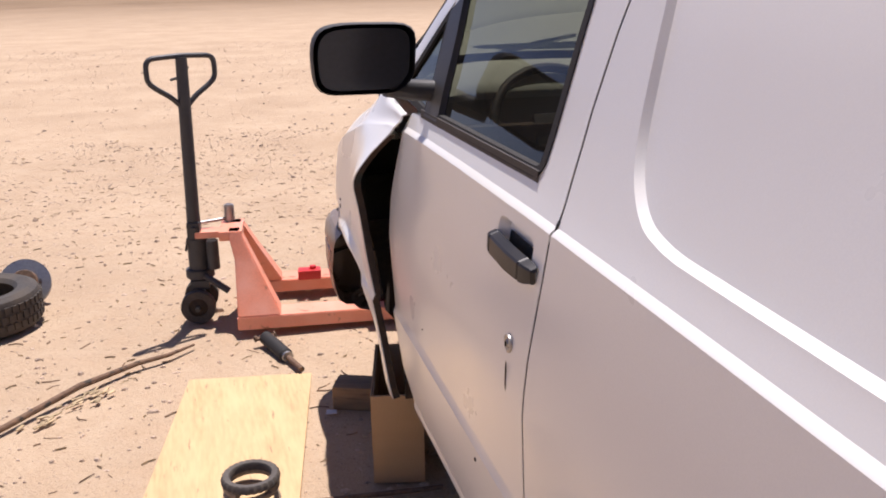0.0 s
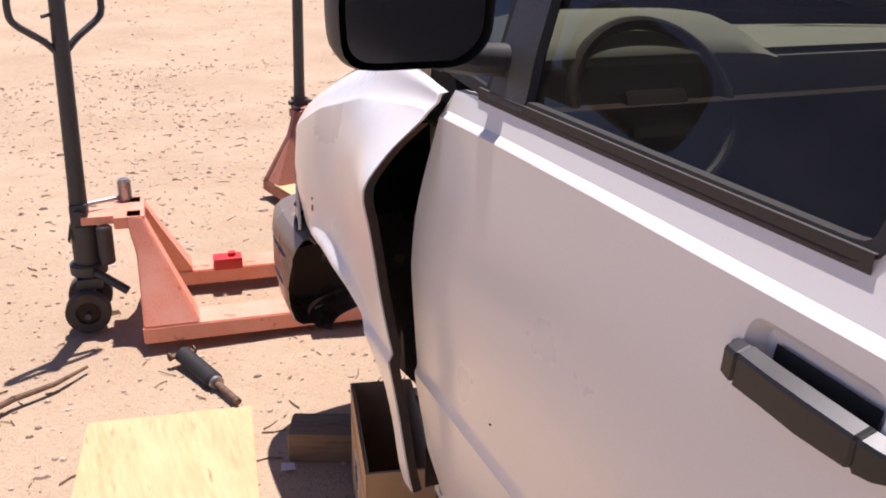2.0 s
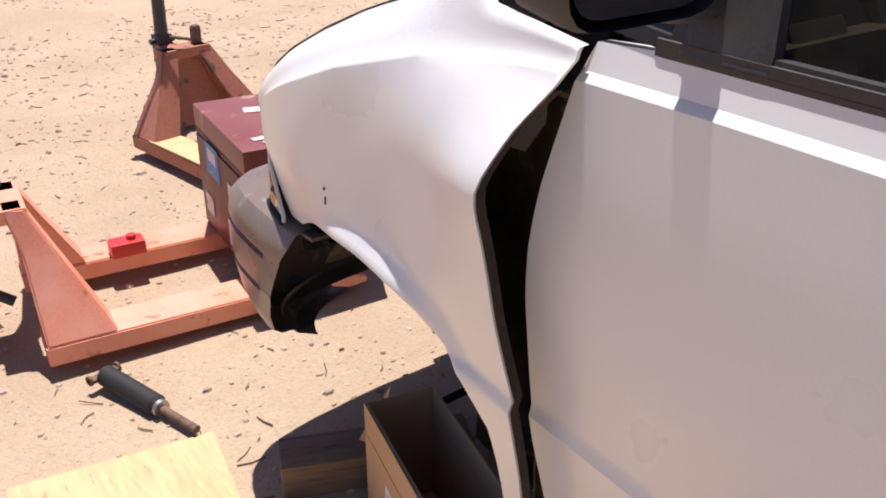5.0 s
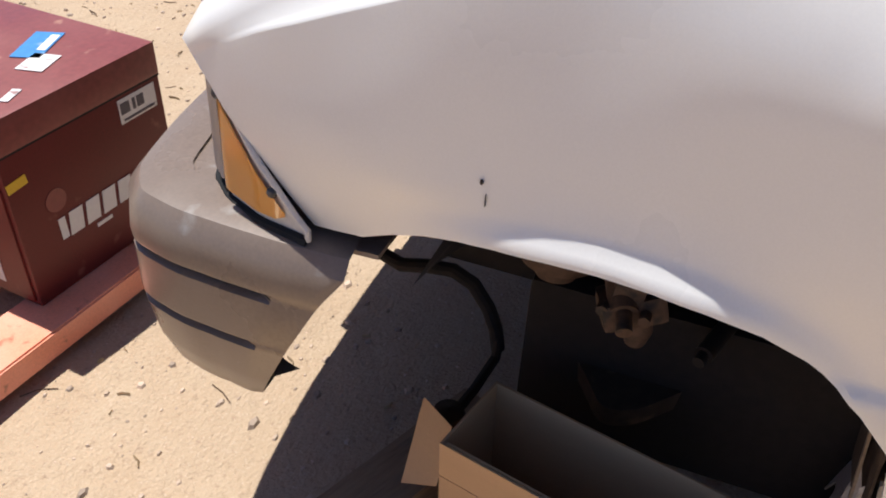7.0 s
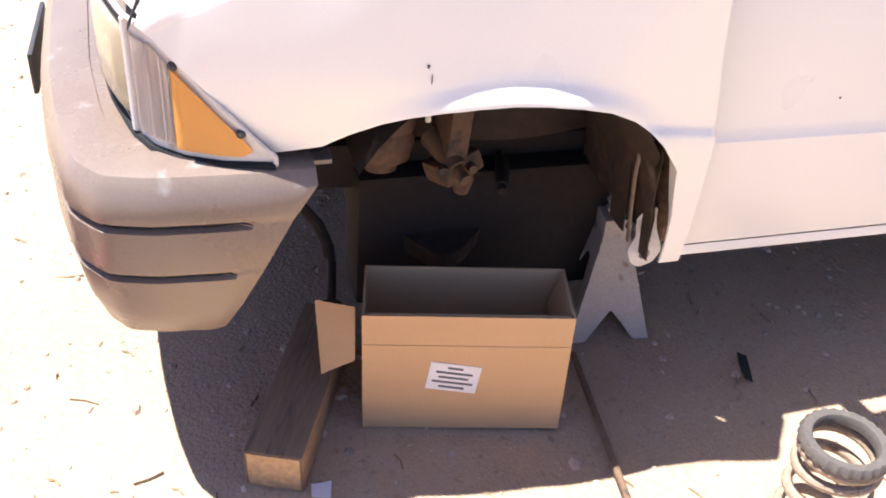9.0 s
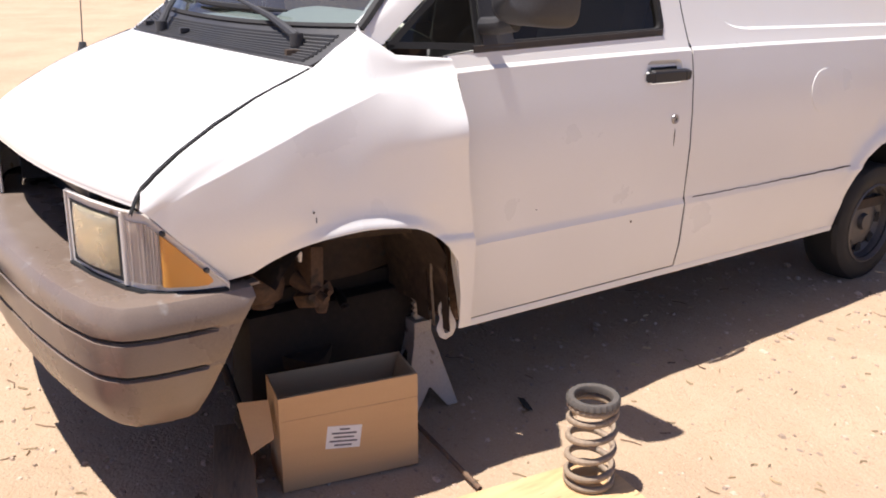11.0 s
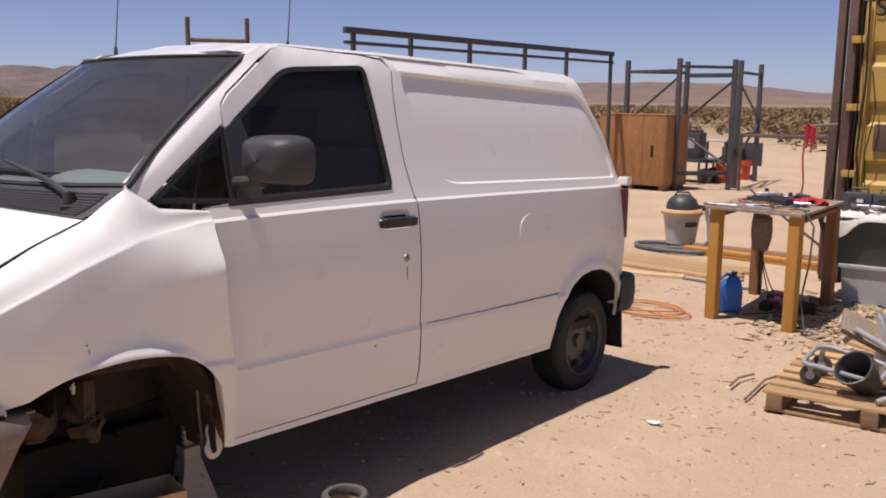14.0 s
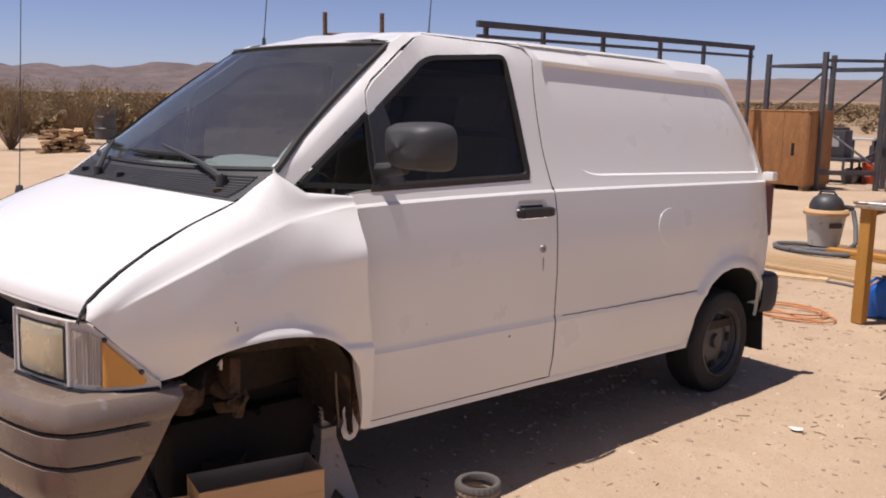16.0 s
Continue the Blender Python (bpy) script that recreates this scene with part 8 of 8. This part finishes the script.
part("top_panel", boxm((1.53, 1.03, 0.02), Matrix.Translation((5.395, -15.6, 1.532)), 0.003), CRATEPLY, cr)
part("base", boxm((1.52, 1.0, 0.05), Matrix.Translation((5.395, -15.6, 0.125)), 0.003), OLDWOOD, cr)
for x in (4.72, 5.4, 6.08):
    part("skid", boxm((0.09, 0.98, 0.10), Matrix.Translation((x, -15.6, 0.05)), 0.003), OLDWOOD, cr)
part("handle_slot", boxm((0.06, 0.006, 0.24), Matrix.Translation((4.93, -15.088, 0.80)), 0.002), DARK, cr)
for x, y in ((4.60, -18.0), (4.66, -19.2)):
    b = thing("red_bucket", "orange-red plastic bucket standing on the sand", "bucket", turned(x, y, 0), group="red buckets")
    part("shell", lathe(bmesh.new(), [(0.0, 0.0), (0.16, 0.0), (0.19, 0.36), (0.20, 0.36), (0.20, 0.40), (0.196, 0.44), (0.186, 0.44), (0.155, 0.012), (0.0, 0.012)], None, 36), BUCKETRED, b)
    part("label", boxm((0.12, 0.004, 0.10), Matrix.Translation((0, 0.182, 0.20)) @ Matrix.Rotation(-0.08, 4, 'X')), PAPER, b)
    part("bail", tube(bmesh.new(), [(0.198 * math.cos(a), 0.06 + 0.16 * math.sin(a), 0.40 - 0.07 * math.sin(a)) for a in [k * math.pi / 10 for k in range(11)]], 0.004, 6), STEEL, b)
tr = thing("battery_cart", "low dark steel cart carrying a blue-black battery case", "cart", turned(5.30, -17.75, 0, 4))
part("deck", boxm((1.30, 0.75, 0.07), Matrix.Translation((0, 0, 0.50)), 0.006), RACKBLUE, tr)
for x in (-0.45, 0.45):
    for y in (-0.30, 0.30):
        w = part("wheel", rod(bmesh.new(), (x, y - 0.04, 0.17), (x, y + 0.04, 0.17), 0.17, seg=24), DUSTYRUB, tr)
        part("rim", rod(bmesh.new(), (x, y - 0.045, 0.17), (x, y + 0.045, 0.17), 0.08, seg=18), RIMMAT, w)
        part("leg", rod(bmesh.new(), (x, y * 0.7, 0.17), (x, y * 0.7, 0.48), 0.025), RACKBLUE, tr)
part("drawbar", rod(bmesh.new(), (-0.62, 0.05, 0.52), (-1.05, 0.25, 0.78), 0.03), RACKBLUE, tr)
part("battery_case", boxm((0.56, 0.44, 0.58), Matrix.Translation((0.02, 0, 0.83)), 0.03), RACKBLUE, tr)
part("case_top", boxm((0.46, 0.34, 0.06), Matrix.Translation((0.02, 0, 1.145)), 0.015), BLACKP, tr)
part("case_label", boxm((0.16, 0.006, 0.22), Matrix.Translation((-0.06, 0.223, 0.88))), TOTE, tr)
eb = thing("engine_bench", "steel bench with a pale top and a dark engine under it", "bench", turned(5.25, -19.75, 0, 2))
part("bench_top", boxm((0.72, 0.55, 0.035), Matrix.Translation((0.32, 0, 0.865)), 0.004), TOTE, eb, "dusty white bench top")
for x in (0.0, 0.64):
    for y in (-0.24, 0.24):
        part("leg", boxm((0.05, 0.05, 0.85), Matrix.Translation((x, y, 0.425)), 0.004), RACKBLUE, eb)
part("engine", boxm((0.42, 0.45, 0.50), Matrix.Translation((-0.12, 0.02, 0.50)), 0.06), BLACKP, eb)
part("engine_head", rod(bmesh.new(), (-0.30, 0.05, 0.80), (0.05, 0.05, 0.80), 0.10, seg=20), BINGREY, eb)
part("side_panel", boxm((0.78, 0.02, 0.56), Matrix.Translation((-0.36, -0.22, 0.56)), 0.004), BINGREY, eb, "dark steel panel")
part("base_rail", boxm((1.50, 0.08, 0.10), Matrix.Translation((-0.02, 0.2, 0.05)), 0.004), RACKBLUE, eb)
lp = thing("lumber_pile", "far pile of pale yellowish lumber on the sand", "lumber")
rl = random.Random(12)
for k in range(30):
    i, j = k % 5, k // 5
    part("plank", boxm((rl.uniform(0.9, 1.5), rl.uniform(0.10, 0.24), 0.075), turned(23.0 + rl.uniform(-0.15, 0.15), -7.95 + 0.20 * i + rl.uniform(-0.06, 0.06), 0.05 + 0.105 * j, rl.uniform(-48, 8)) @ pose(0, 0, 0, rl.uniform(-5, 5), rl.uniform(-4, 4), 0), 0.006), PINE, lp)
dr = thing("oil_drum", "dark weathered drum standing by the scrub", "drum", turned(29.0, -11.2))
part("shell", lathe(bmesh.new(), [(0.0, 0.0), (0.38, 0.0), (0.38, 0.38), (0.40, 0.40), (0.38, 0.42), (0.38, 0.80), (0.40, 0.82), (0.38, 0.84), (0.38, 1.15), (0.0, 1.15)], None, 32), BINGREY, dr)
part("rim", lathe(bmesh.new(), [(0.36, 1.14), (0.395, 1.14), (0.395, 1.17), (0.36, 1.17)], None, 32, True), BINGREY, dr)

bh = thing("brush_heap", "heap of pale dry straw and brush behind the drum", "brush", turned(29.9, -11.6))
rb = random.Random(31)
bm = bmesh.new()
for k in range(2600):
    a, u = rb.uniform(0, 6.3), rb.random() ** 0.6
    c = Vector((0.85 * u * math.cos(a), 0.95 * u * math.sin(a), rb.uniform(0.03, 1.85) * (1 - 0.55 * u * u)))
    d = Vector((rb.gauss(0, 1), rb.gauss(0, 1), rb.gauss(0, 0.6))).normalized() * rb.uniform(0.10, 0.28)
    n = d.cross(Vector((0, 0, 1))).normalized() * 0.034
    c.z = max(c.z, abs(d.z))
    bm.faces.new([bm.verts.new(c - d - n), bm.verts.new(c - d + n), bm.verts.new(c + d * 0.9)])
part("straw", bm, STRAW, bh, smooth=0)

# broken chips and shavings strewn between the table and the pallet
ck = random.Random(77)


def chip_place(i):
    x, y = ck.gauss(-1.55, 0.30), ck.gauss(-6.15, 0.42)
    return x, y, -2.5 < x < -0.6


def chip(i):
    l, w, a, h = ck.uniform(0.015, 0.075), ck.uniform(0.006, 0.024), ck.uniform(0, 6.3), ck.uniform(0.003, 0.012)
    c, s, up = math.cos(a), math.sin(a), ck.uniform(0.0, 0.022)
    foot = [(-l, -w), (l, -w * ck.uniform(0.2, 1)), (l * 0.9, w), (-l * ck.uniform(0.4, 1), w)]
    low = [(x * c - y * s, x * s + y * c, up * (x > 0)) for x, y in foot]
    return low + [(x, y, z + h) for x, y, z in low], [(4, 5, 6, 7), (0, 1, 5, 4), (1, 2, 6, 5), (2, 3, 7, 6), (3, 0, 4, 7)]


scatter("wood_chips", 1000, chip_place, chip, STRAW, "pale broken wood chips and shavings on the sand", "chips")
scatter("rubble", 160, chip_place, chip, GREYP, "dark broken scraps on the sand", "rubble")
for k, (x, y, z0, x1, y1) in enumerate(((-1.02, -5.42, 0.004, -1.30, -6.3), (-0.9, -5.7, 0.004, -1.45, -6.15))):
    pts = [Vector((x, y, 0.010)).lerp(Vector((x1, y1, 0.010)), f) + Vector((0.09 * math.sin(7 * f + k), 0.07 * math.cos(9 * f), 0)) for f in np.linspace(0, 1, 22)]
    tagged(part("extension_cord", tube(bmesh.new(), pts, 0.006, 6), BLACKP), "black extension cord winding over the sand", "cord", group="extension cords")
